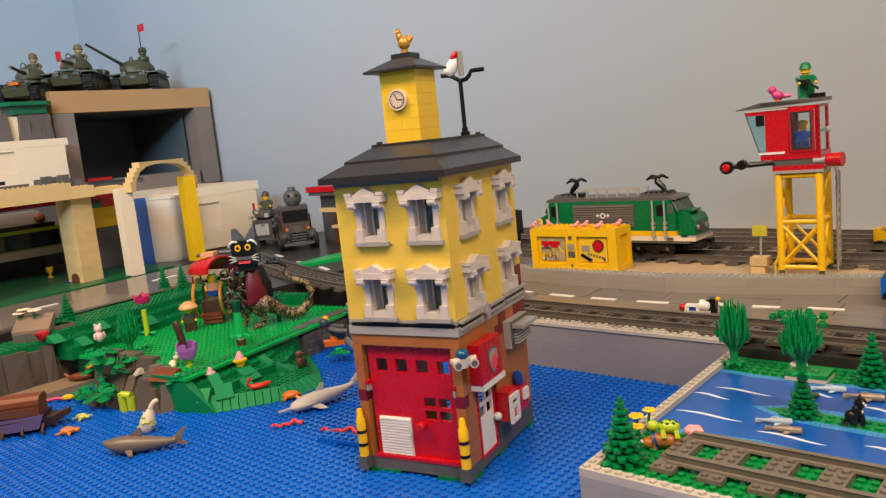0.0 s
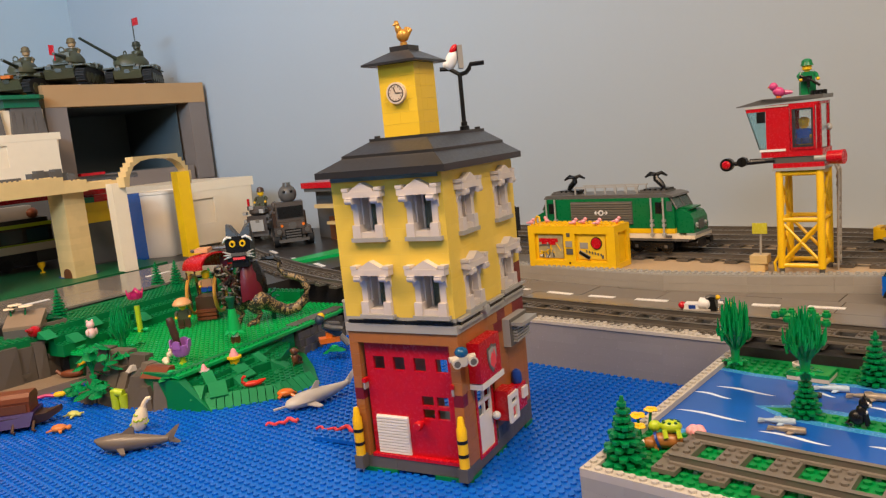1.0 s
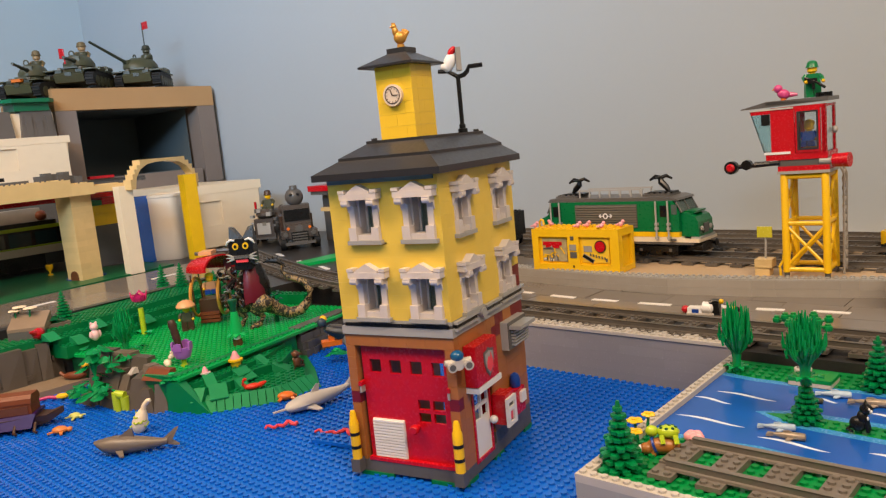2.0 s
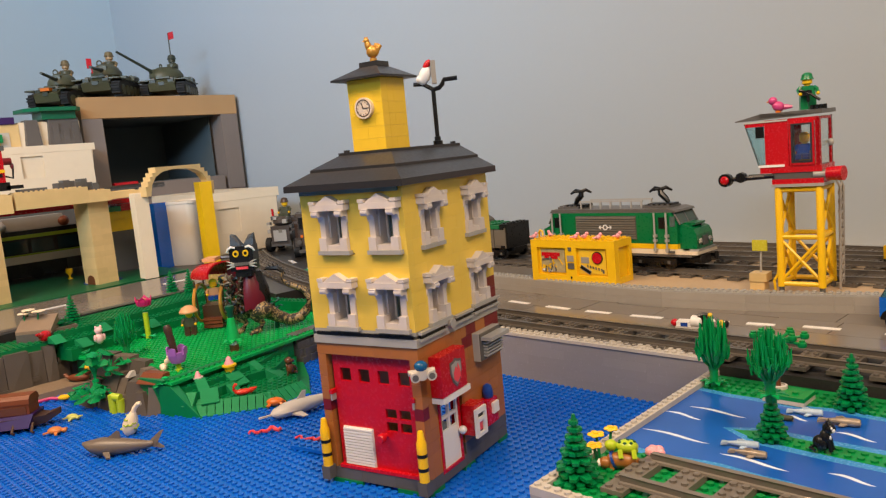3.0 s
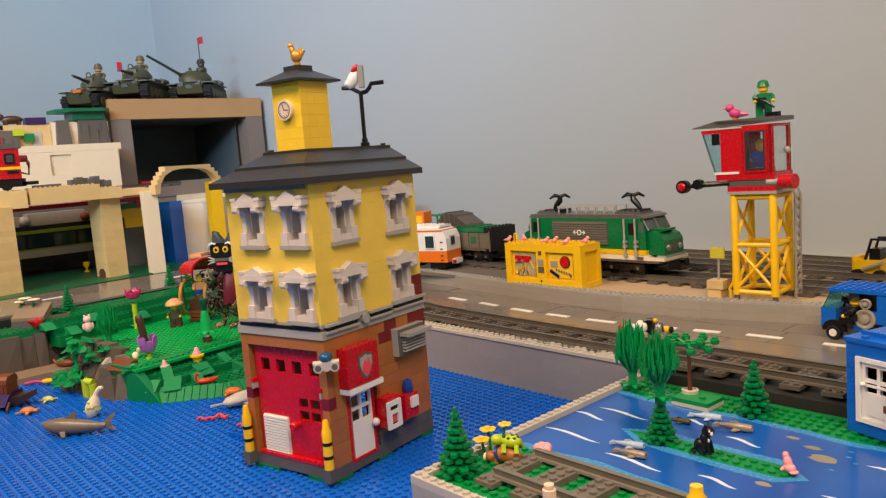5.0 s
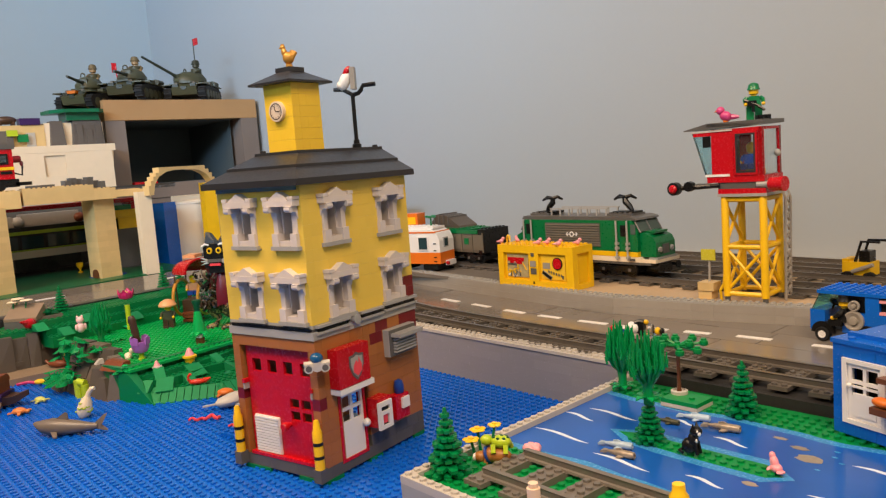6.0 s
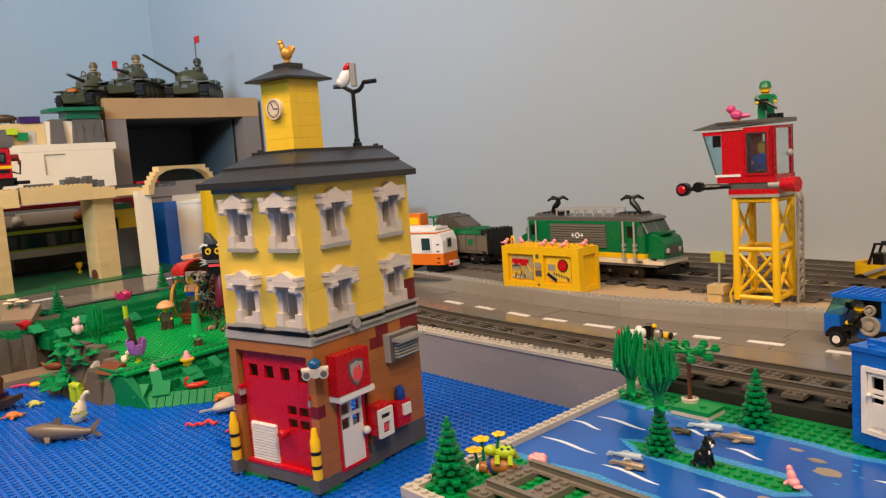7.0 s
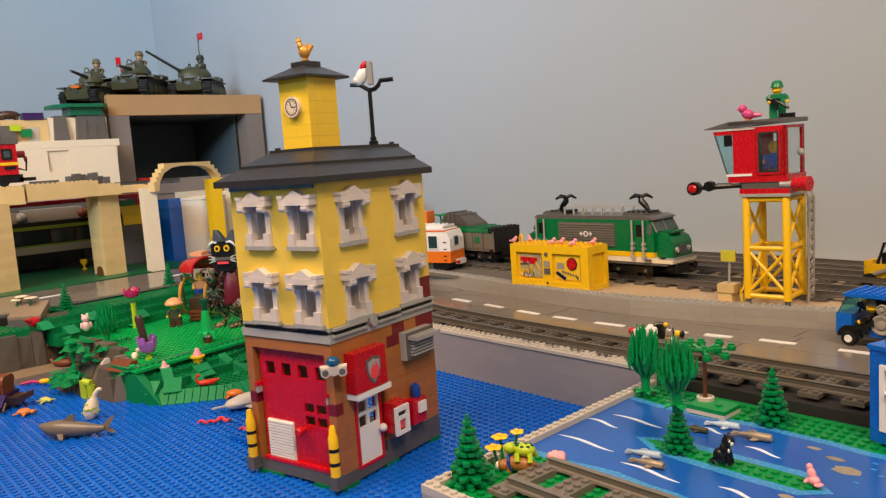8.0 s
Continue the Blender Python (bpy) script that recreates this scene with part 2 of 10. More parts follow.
def course(parent, n, axis, x, y, z, mat, holes, rnd, depth=P, h=H, start=0, pick=None, cuts=()):
    """One row of bricks along axis, n studs long, without the spans in holes (in studs)."""
    i = start
    while i < n:
        if any(a <= i < b for a, b in holes):
            i += 1
            continue
        lim = min([a for a, b in holes if a > i] + [c for c in cuts if c > i] + [n]) - i
        l = min(rnd.choice((2, 3, 4, 4)), lim)
        k = pick(i, l) if pick else mat
        if axis == "x":
            part("brick", brick_mesh(l * P, depth, h, k), None, parent, m=Matrix.Translation((x + i * P, y, z)))
        else:
            part("brick", brick_mesh(depth, l * P, h, k), None, parent, m=Matrix.Translation((x, y + i * P, z)))
        i += l

# ---- room ----
def slab(name, x0, x1, y0, y1, z0, z1, mat, label, category="wall", kind="structure"):
    bm = B()
    box(bm, x0, x1, y0, y1, z0, z1)
    return tagged(new(name, finish(bm, mat)), label, category, "", kind)


WALLY, WALLX = 1.225, -2.66
slab("wall_north", WALLX, 2.2, WALLY, WALLY + 0.12, -0.75, 1.62, PAINT, "pale blue-grey painted plaster wall behind the layout")
slab("wall_west", WALLX - 0.12, WALLX, -2.4, WALLY + 0.12, -0.75, 1.62, WALL_COOL_LIT, "plaster side wall with cool light tinted into its paint")
slab("wall_east", 2.2, 2.32, -2.4, WALLY + 0.12, -0.75, 1.62, PAINT, "pale blue-grey painted plaster wall")
slab("wall_south", WALLX - 0.12, 2.32, -2.52, -2.4, -0.75, 1.62, PAINT, "pale blue-grey painted plaster wall")
slab("floor", WALLX - 0.12, 2.32, -2.52, WALLY + 0.12, -0.8, -0.75, CARPET, "brown room floor under the table", "floor")
slab("ceiling", WALLX - 0.12, 2.32, -2.52, WALLY + 0.12, 1.62, 1.7, CEIL, "white painted ceiling", "ceiling")
slab("table", WALLX, 0.5, -0.1, WALLY, -0.04, -0.004, TABLE, "dark table board that carries the whole layout", "table")

for x in (-2.55, 0.40):
    for y in (-0.05, 1.14):
        slab("table_leg", x, x + 0.06, y, y + 0.06, -0.75, -0.0405, TABLE, "dark square leg under the table board", "table leg")

# ---- blue water of studded plates ----
def in_water(x, y):
    return -1.06 < x < -0.2 and 0.12 < y < 0.682 and not (x > -0.270 and y > 0.424)


water = slab("water", -1.14, 0.1, 0.02, 0.684, -0.0035, 0.0, BLUE, "bright blue studded baseplates laid as water", "water")
cells = []
for i in range(-140, 0):
    for j in range(14, 86):
        x, y = (i + 0.5) * P, (j + 0.5) * P - 0.004
        if in_water(x, y):
            cells.append((x, y))
tagged(part("stud", stud_mesh(cells, 0.0, BLUE), None, water), kind="stuff")

# ---- dock wall, road and rail yard levels ----
ZR, ZY, ZL = 0.048, 0.067, 0.072
DOCKY = 0.682
def dock_wall():
    d = thing("dock_wall", pose(-0.80, DOCKY, 0), "grey brick quay wall with a pale studded top edge", "wall", "", "structure")
    rnd = random.Random(3)
    n = 67
    for k in range(5):
        i = 0
        while i < n:
            l = min(rnd.choice((6, 8, 8, 10)), n - i)
            part("brick", brick_mesh(l * P, 0.016, H, QUAY, 0.0002), None, d, m=Matrix.Translation((i * P, 0, k * H)))
            i += l
    bm = B()
    box(bm, 0, n * P, -0.001, 0.016, 0.048, 0.0512)
    studs(bm, 0, 0, 0.0512, n, 2)
    part("top_plate", bm, PALE, d, "pale grey studded plate along the quay")


dock_wall()
slab("gap_ground", -1.0, -0.80, DOCKY + 0.004, 0.766, -0.003, 0.018, TABLE, "dark hollow below the curved rails", "ground")
slab("quay_base", -0.80, 0.5, DOCKY + 0.016, 0.766, -0.003, ZR - 0.003, TABLE, "dark base under the quay rails", "road")
slab("road_base", -1.0, 0.5, 0.766, 0.96, -0.003, ZR - 0.003, TABLE, "dark base under the road tiles", "road")
slab("yard_ground", -1.0, 0.5, 1.101, WALLY, -0.003, ZY, PLYWOOD, "light wooden board under the rail yard", "ground")
KERB = [(-1.0, 0.925), (-0.82, 0.900), (-0.50, 0.868), (-0.42, 0.866), (-0.30, 0.885), (-0.22, 0.905), (0.15, 0.985)]


def kerb_y(x):
    for (xa, ya), (xb, yb) in zip(KERB, KERB[1:]):
        if xa <= x <= xb:
            return ya + (yb - ya) * (x - xa) / (xb - xa)
    return KERB[-1][1]


def kerb():
    k = thing("kerb", pose(0, 0, 0), "grey brick kerb with a studded top between road and rail yard", "kerb", "", "structure")
    rnd = random.Random(8)
    for (xa, ya), (xb, yb) in zip(KERB, KERB[1:]):
        ln = math.hypot(xb - xa, yb - ya)
        m = Matrix.Translation((xa, ya, 0)) @ Matrix.Rotation(math.atan2(yb - ya, xb - xa), 4, "Z")
        for row in range(2):
            i = 0.0
            while i < ln - 1e-4:
                l = min(rnd.choice((0.064, 0.096, 0.128)), ln - i)
                part("brick", brick_mesh(l, 0.016, H, MGREY, 0.0003), None, k, m=m @ Matrix.Translation((i, 0, ZR - 0.001 + row * H)))
                i += l
        bm = B()
        box(bm, 0, ln, 0.0004, 0.016, ZR + 2 * H - 0.001, ZR + 2 * H + 0.0008)
        studs(bm, 0, 0, ZR + 2 * H + 0.0008, int(ln / P), 2, n=8)
        part("top_plate", bm, LGREY, k, "studded top", m=m)
    bm = B()
    edge = [(x, y + 0.012) for x, y in KERB]
    extrude(bm, edge + [(0.15, 1.10), (-1.0, 1.10)], ZR - 0.002, ZY - 0.0005)
    part("infill", bm, PLYWOOD, k, "light wooden board")


kerb()


def road_tiles():
    rd = thing("road_tiles", pose(0, 0, 0), "glossy dark grey road tiles with white dashes", "road", "", "structure")
    rnd = random.Random(4)
    for y0, y1 in ((0.768, 0.816), (0.816, 0.864), (0.864, 0.912), (0.912, 0.96)):
        x = -1.0 + rnd.random() * 0.05
        while x < 0.3:
            w = rnd.choice((0.064, 0.096, 0.128))
            if y0 < kerb_y(x + w / 2) - 0.004:
                part("tile", brick_mesh(w - 0.0010, y1 - y0 - 0.0010, 0.0032, ROADM, 0.0003), None, rd, m=Matrix.Translation((x, y0, ZR - 0.0032)) @ Matrix.Rotation(radians(rnd.uniform(-0.35, 0.35)), 4, "X") @ Matrix.Rotation(radians(rnd.uniform(-0.25, 0.25)), 4, "Y"))
            x += w
    for xa, xb, ya, yb in ((-0.693, -0.656, 0.830, 0.827), (-0.623, -0.587, 0.824, 0.820), (-0.555, -0.518, 0.816, 0.813), (-0.492, -0.458, 0.812, 0.812), (-0.430, -0.391, 0.812, 0.814), (-0.355, -0.318, 0.818, 0.822), (-0.300, -0.272, 0.826, 0.829), (-0.246, -0.211, 0.834, 0.836), (-0.172, -0.140, 0.836, 0.838), (-0.09, -0.05, 0.84, 0.842)):
        a = math.atan2(yb - ya, xb - xa)
        part("dash", brick_mesh(math.hypot(xb - xa, yb - ya), 0.0075, 0.0012, WHITE, 0.0002), None, rd, m=Matrix.Translation((xa, ya - 0.003, ZR - 0.0006)) @ Matrix.Rotation(a, 4, "Z"))


road_tiles()


TILT = 1.7


def river_module():
    """A raised tray with a printed river plate inside a studded rim."""
    w, d, h = 0.4, 0.2617, 0.0300
    mo = thing("river_tray", pose(-0.270, 0.420, 0, TILT), "green and blue river baseplate in a grey studded brick tray", "baseplate", "", "structure")
    rnd = random.Random(5)
    for k in range(3):
        course(mo, 50, "x", 0, 0, k * H, LGREY, (), rnd, P)
        course(mo, 32, "y", 0, P, k * H, LGREY, (), rnd, P)
    bm = B()
    box(bm, 0, w, 0, P, 0.0288, 0.0345)
    studs(bm, 0, 0, 0.0345, 50, 1)
    part("rim_front", bm, PALE, mo)
    bm = B()
    box(bm, 0, P, P, d, 0.0288, 0.0345)
    studs(bm, 0, P, 0.0345, 1, 31)
    part("rim_side", bm, PALE, mo)
    bm = B()
    box(bm, P, w, P, d, 0, h)
    part("plate", bm, TRAYG, mo, "green baseplate")
    def wavy(x0, x1, y0, y1, seed, n=26, amp=0.0022):
        """A band between two gently waving banks."""
        f = lambda x, k: amp * math.sin(x * 47 + seed * 1.7 + k) + amp * 0.5 * math.sin(x * 113 + seed + 2 * k)
        up = [(x0 + (x1 - x0) * i / n, y1 + f(x0 + (x1 - x0) * i / n, 0)) for i in range(n + 1)]
        dn = [(x0 + (x1 - x0) * i / n, y0 + f(x0 + (x1 - x0) * i / n, 2)) for i in range(n, -1, -1)]
        return up + dn
    def layer(name, pts, z, mat, label):
        bm = B()
        extrude(bm, pts, h, h + z)
        return part(name, bm, mat, mo, label)
    layer("shore", wavy(P, w, 0.0890, 0.2246, 1), 0.0001, CYAN, "printed light blue shore")
    layer("river", wavy(P, w, 0.0966, 0.2172, 1), 0.0002, RIVER, "smooth printed blue river")
    def isle(g):
        pts = [(0.0675 - g, 0.1556), (0.085, 0.1615 + g), (0.120, 0.1610 + g), (0.178, 0.1615 + g), (0.1946 + g, 0.1500), (0.186, 0.1435 - g), (0.150, 0.1435 - g), (0.110, 0.1450 - g), (0.085, 0.1480 - g)]
        return pts
    layer("shore", isle(0.0075), 0.0003, CYAN, "printed light blue shore")
    layer("island", isle(0), 0.0004, TRAYG, "green island")
    for xa, ya, xb, yb in ((0.0104, 0.1258, 0.0642, 0.1259), (0.0082, 0.1652, 0.0397, 0.1631), (0.0193, 0.1826, 0.0671, 0.1818), (0.0769, 0.1128, 0.1252, 0.1110), (0.1455, 0.1188, 0.1741, 0.1166), (0.1285, 0.1839, 0.1568, 0.1809), (0.0878, 0.1972, 0.1065, 0.1961), (0.215, 0.136, 0.262, 0.133), (0.22, 0.190, 0.26, 0.187)):
        n = 10
        pts = []
        for sgn in (1, -1):
            for i in (range(n + 1) if sgn > 0 else range(n - 1, 0, -1)):
                t = i / n
                pts.append((xa + (xb - xa) * t, ya + (yb - ya) * t + 0.0018 * math.sin(t * 5.2) + sgn * 0.0016 * math.sin(math.pi * t) ** 0.7))
        layer("wave", pts, 0.00035, FOAM, "white printed wave")
    for cx, cy, rx, ry in ((0.1662, 0.2069, 0.005, 0.0022), (0.1834, 0.1981, 0.006, 0.0028), (0.1955, 0.1850, 0.0085, 0.0058), (0.1828, 0.1305, 0.005, 0.0028), (0.205, 0.205, 0.002, 0.001), (0.207, 0.196, 0.0022, 0.001), (0.214, 0.189, 0.002, 0.001), (0.206, 0.172, 0.002, 0.0008)):
        pts = [(cx + rx * (1 + 0.2 * math.sin(3 * k + cx * 900)) * math.cos(k * math.pi / 6), cy + ry * math.sin(k * math.pi / 6)) for k in range(12)]
        layer("sandbank", pts, 0.0004, SAND if rx > 0.003 else CYAN, "printed sandbank")
    cells = []
    for i in range(1, 50):
        for j in range(1, 32):
            x, y = (i + 0.5) * P, (j + 0.5) * P
            if y < 0.090 or y > 0.226 or (0.078 < x < 0.190 and 0.1435 < y < 0.1615):
                cells.append((x, y))
    tagged(part("stud", stud_mesh(cells, h + 0.0002, TRAYG), None, mo), kind="stuff")
    return mo


RIVER = shader("printed_river", (0.012, 0.118, 0.56), 0.2, 0.35, 14.0, 0.01, 200.0)
CYAN = shader("printed_shore", (0.045, 0.27, 0.62), 0.25)
SAND = shader("printed_sand", (0.27, 0.235, 0.19), 0.3, 0.35, 300.0)
FOAM = shader("printed_foam", (0.66, 0.76, 0.90), 0.3)
river_module()
slab("track_bed", -0.264, 0.3, 0.684, 0.768, -0.003, 0.0455, TABLE, "black board under the rails", "ground")

# ---- fire station ----
def window_unit(parent, m):
    """A white classical window surround with pediment, corbels, columns and a grey sill."""
    w = thing("window", m @ Matrix.Diagonal((0.80, 0.85, 1.03, 1)), "", "")
    w.parent = parent
    bm = B()
    box(bm, -0.019, 0.019, -0.0045, 0.004, 0.0, 0.0030)
    part("sill", bev(bm, 0.0003), LGREY, w, "light grey sill")
    for s in (-1, 1):
        bm = B()
        box(bm, s * 0.0125 - 0.0042, s * 0.0125 + 0.0042, -0.004, 0.006, 0.003, 0.0125)
        part("column_base", bev(bm, 0.0004), WINDOW, w)
        bm = B()
        box(bm, s * 0.0130 - 0.0030, s * 0.0130 + 0.0030, -0.0012, 0.0044, 0.0125, 0.0275)
        part("column", bev(bm, 0.0008), WINDOW, w)
        bm = B()
        extrude(bm, [(-0.0105, 0.033), (0.004, 0.033), (0.004, 0.0235), (-0.0005, 0.0235), (-0.0025, 0.0285), (-0.0095, 0.0292)], -0.0033, 0.0033, 0,
                Matrix(((0, 0, 1, s * 0.0142), (1, 0, 0, 0), (0, 1, 0, 0), (0, 0, 0, 1))))
        part("corbel", bev(bm, 0.0004), WINDOW, w)
        bm = B()
        cyl(bm, (s * 0.0105, -0.0082, 0.0308), (s * 0.0180, -0.0082, 0.0308), 0.0024)
        part("scroll", bm, WINDOW, w, smooth=True)
        bm = B()
        box(bm, s * 0.0178 - 0.0034, s * 0.0178 + 0.0034, -0.0088, 0.0, 0.0378, 0.0402)
        part("end_cap", bev(bm, 0.0005), WINDOW, w)
    bm = B()
    box(bm, -0.0205, 0.0205, -0.0085, 0.004, 0.033, 0.0375)
    part("header", bev(bm, 0.0005), WINDOW, w)
    bm = B()
    extrude(bm, [(-0.0125, 0.0375), (0.0125, 0.0375), (0.0125, 0.0386), (0, 0.0438), (-0.0125, 0.0386)], -0.0078, 0.0, 0, UPRIGHT)
    part("pediment", bev(bm, 0.0003), WINDOW, w)
    bm = B()
    panel(bm, -0.0083, 0.0083, 0.003, 0.033, 0.0140, 0.0165, [(-0.0062, 0.0062, 0.0060, 0.0310)])
    part("frame", bm, WINDOW, w)
    for s in (-1, 1):
        bm = B()
        box(bm, s * 0.0125 - 0.0042, s * 0.0125 + 0.0042, 0.0045, 0.0185, 0.0032, 0.0328)
        part("jamb", bev(bm, 0.0003), WINDOW, w)
        part("reveal", rbox(min(s * 0.0166, s * 0.0212), max(s * 0.0166, s * 0.0212), 0.0002, 0.0092, 0.0010, 0.0395, 0.0001), CREAM, w, "yellow brick beside the window")
    part("base_rail", rbox(-0.0084, 0.0084, -0.0022, 0.0138, 0.0031, 0.0070, 0.0003), WINDOW, w)
    part("pane", rbox(-0.0062, 0.0062, 0.0150, 0.0156, 0.0060, 0.0310, 0.0001), GLASS, w, "pale blue clear pane")
    return w


def fire_station():
    W, D = 12, 16
    fs = thing("fire_station", pose(-0.3661, 0.4188, 0, 0, 0, 13.5), "toy brick fire station, yellow upper floors, red gate, on blue plates", "toy building")
    rnd = random.Random(11)
    x0 = -W * P

    # green feet on the water plate
    for fx, fy, lx, ly in ((x0 + 0.002, -0.0008, 0.030, 0.012), (-0.030, -0.0008, 0.0305, 0.02), (-0.0155, 0.052, 0.016, 0.016), (-0.012, D * P - 0.016, 0.0126, 0.0155)):
        part("foot_plate", rbox(fx, fx + lx, fy, fy + ly, 0, 0.0032), MGREEN, fs, "green plate under the base")
    # dark grey base course
    z = 0.0032
    for k in range(1):
        course(fs, W, "x", x0, 0, z, DGREY, (), rnd)
        course(fs, D, "y", -P, 0, z, DGREY, (), rnd, start=1)
    part("base_slab", rbox(x0 + P, -P, P, D * P, z, z + 0.004), DGREY, fs)

    zb = z + H
    # ground floor, ten courses of brown brick
    def pick(i, l):
        return NOUGAT
    for k in range(11):
        zz = zb + k * H * 0.975
        hh = H * 0.975
        red_l = k == 5
        course(fs, W, "x", x0, 0, zz, DRED if red_l else NOUGAT, [(1, 11)], rnd, h=hh) if k < 10 else course(fs, W, "x", x0, 0, zz, NOUGAT, (), rnd, h=hh)
        holes = [(3, 7)] if k < 6 else []
        def side_pick(i, l, k=k):
            if k == 0 and i >= 7:
                return DGREY
            if (k == 10 and (9 <= i <= 10 or i >= 13)) or (k == 9 and (8 <= i <= 9 or i >= 13)):
                return DRED
            return NOUGAT
        course(fs, D, "y", -P, 0, zz, NOUGAT, holes, rnd, h=hh, start=1, pick=side_pick, cuts=(7, 8, 9, 10, 11, 13) if k in (0, 9, 10) else ())
    zt = zb + 11 * H * 0.975
    part("side_wall", rbox(x0, x0 + P, P, D * P, z, 0.2326), NOUGAT, fs, "plain side wall")
    # grey floor band
    part("floor_band", rbox(x0 - 0.001, 0.001, -0.001, D * P, zt, zt + 0.0064, 0.0004), LGREY, fs, "light grey band between the floors")
    part("floor_band", rbox(x0 + 0.0004, -0.0004, 0.0006, D * P, zt + 0.0064, zt + 0.0088, 0.0003), DGREY, fs, "dark grey plate above the band")
    part("floor_band", rbox(x0, 0.0, 0.0, D * P, zt + 0.0088, zt + 0.0117, 0.0003), LGREY, fs, "light grey plate under the yellow bricks")
    z2 = zt + 0.0117
    # side ledges of light grey over dark slots, with a round clip between them
    for y0, y1, zz in ((0.002, 0.0395, 0.0), (0.0525, 0.0815, 0.0008), (0.0835, 0.1275, 0.0016)):
        part("ledge", rbox(0.0008, 0.0042, y0, y1, zt + 0.0094 + zz, zt + 0.0114 + zz, 0.0002), LGREY, fs, "light grey ledge")
        part("band_slot", rbox(0.0008, 0.0024, y0 + 0.002, y1 - 0.002, zt + 0.0062 + zz, zt + 0.0093 + zz, 0.0002), BLACK, fs, "dark slotted tile")
        part("ledge", rbox(0.0012, 0.0034, y0, y1, zt + 0.0042 + zz, zt + 0.0061 + zz, 0.0002), LGREY, fs, "light grey ledge")
    bm = B()
    cyl(bm, (0.0, 0.0460, zt + 0.0080), (0.0052, 0.0460, zt + 0.0080), 0.0040, n=16)
    part("clip", bm, LGREY, fs, "light grey round clip", smooth=True)

    # yellow upper floors, eleven courses
    rows = 11
    centres_x, centres_y = (-0.0650, -0.0180), (0.0335, 0.0995)
    hx = [(2, 6), (8, 11)]
    hh = (0.234 - z2) / rows
    for k in range(rows):
        zz = z2 + k * hh
        lit = k <= 3 or 6 <= k <= 9
        course(fs, W, "x", x0, 0, zz, CREAM, hx if lit else (), rnd, h=hh)
        holes = [(3, 6), (11, 14)] if lit else []
        course(fs, D, "y", -P, 0, zz, CREAM, holes, rnd, h=hh, start=1, pick=(lambda i, l, k=k: DRED if i >= 14 and k in (0, 1) else CREAM), cuts=(14,))
    for zz in (z2 - 0.0005, z2 + 6 * hh + 0.0005):
        for cx in centres_x:
            window_unit(fs, pose(cx, 0, zz))
        for cy in centres_y:
            window_unit(fs, pose(0, cy, zz, 0, 0, 90))
    part("upper_floor", rbox(x0 + P, -P, P, D * P, z2 + 0.001, z2 + 0.004), LGREY, fs)
    part("upper_floor", rbox(x0 + P, -P, P, D * P, z2 + 5 * hh, z2 + 5 * hh + 0.003), LGREY, fs)

    # stepped slate roof: each tier a thick edge and a slope up to the next
    def tier(lo, hi, za, zb2):
        (xa, xb, ya, yb), (ua, ub, va, vb) = lo, hi
        bm = B()
        quadbox(bm, [(xa, ya, za), (xb, ya, za), (xb, yb, za), (xa, yb, za), (ua, va, zb2), (ub, va, zb2), (ub, vb, zb2), (ua, vb, zb2)])
        return bev(bm, 0.0003)
    zr = 0.2354
    t1, t2, t3 = (-0.1030, 0.0078, -0.0098, 0.1322), (-0.0868, -0.0064, 0.0048, 0.1290), (-0.0722, -0.0216, 0.0235, 0.1268)
    part("roof_edge", rbox(*t1, zr, zr + 0.0050), ROOF, fs)
    part("wall_plate", rbox(-P, -0.0003, 0.0002, D * P, 0.2340, zr - 0.0001, 0.0001), CREAM, fs)
    part("eave_strip", rbox(x0 + 0.001, -0.003, -0.0018, -0.0001, zr - 0.0034, zr - 0.0002, 0.0003), EAVE, fs, "pale teal strip under the eave")
    # added tan panels stand in for the lit room behind the windows
    part("inner_wall", rbox(x0 + P + 0.0005, -0.0215, 0.0205, 0.0215, z2 + 0.0042, zr - 0.001), TAN, fs, "added tan panel standing in for the lit room")
    part("inner_wall", rbox(-0.0214, -0.0204, 0.0216, D * P - 0.002, z2 + 0.0042, zr - 0.001), TAN, fs, "added tan panel standing in for the lit room")
    part("band_slot", rbox(x0 + 0.003, -0.002, -0.0012, 0.0004, zt + 0.0068, zt + 0.0094, 0.0002), BLACK, fs, "dark slotted tile strip")
    part("roof_slope", tier((t1[0] + 0.0004, t1[1] - 0.0004, t1[2] + 0.0004, t1[3] - 0.0004), t2, zr + 0.0050, zr + 0.0135), ROOF, fs, "dark slate slope tiles")
    part("roof_edge", rbox(*t2, zr + 0.0128, zr + 0.0157), ROOF, fs)
    part("roof_slope", tier((t2[0] + 0.0004, t2[1] - 0.0004, t2[2] + 0.0004, t2[3] - 0.0004), t3, zr + 0.0157, zr + 0.0246), ROOF, fs, "dark slate slope tiles")
    part("roof_edge", rbox(*t3, zr + 0.0238, zr + 0.0268), ROOF, fs)
    for sx, sy in ((-0.0255, 0.1215), (-0.0680, 0.0290)):
        bm = B()
        cyl(bm, (sx, sy, zr + 0.0267), (sx, sy, zr + 0.0286), 0.0024, n=10)
        part("stud", bm, ROOF, fs)

    # clock tower
    tx0, tx1, ty0, ty1, tz0, tz1 = -0.0625, -0.0310, 0.0311, 0.0631, zr + 0.0268, 0.3164
    hh = (tz1 - tz0) / 6
    for k in range(6):
        off = k % 2
        for a, b in ((0, 2), (2, 4)) if off else ((0, 3), (3, 4)):
            u = (tx1 - tx0) / 4
            part("brick", rbox(tx0 + a * u + 0.00005, tx0 + b * u - 0.00005, ty0, ty0 + 0.008, tz0 + k * hh, tz0 + (k + 1) * hh - 0.0001, 0.0002), SUNNY, fs)
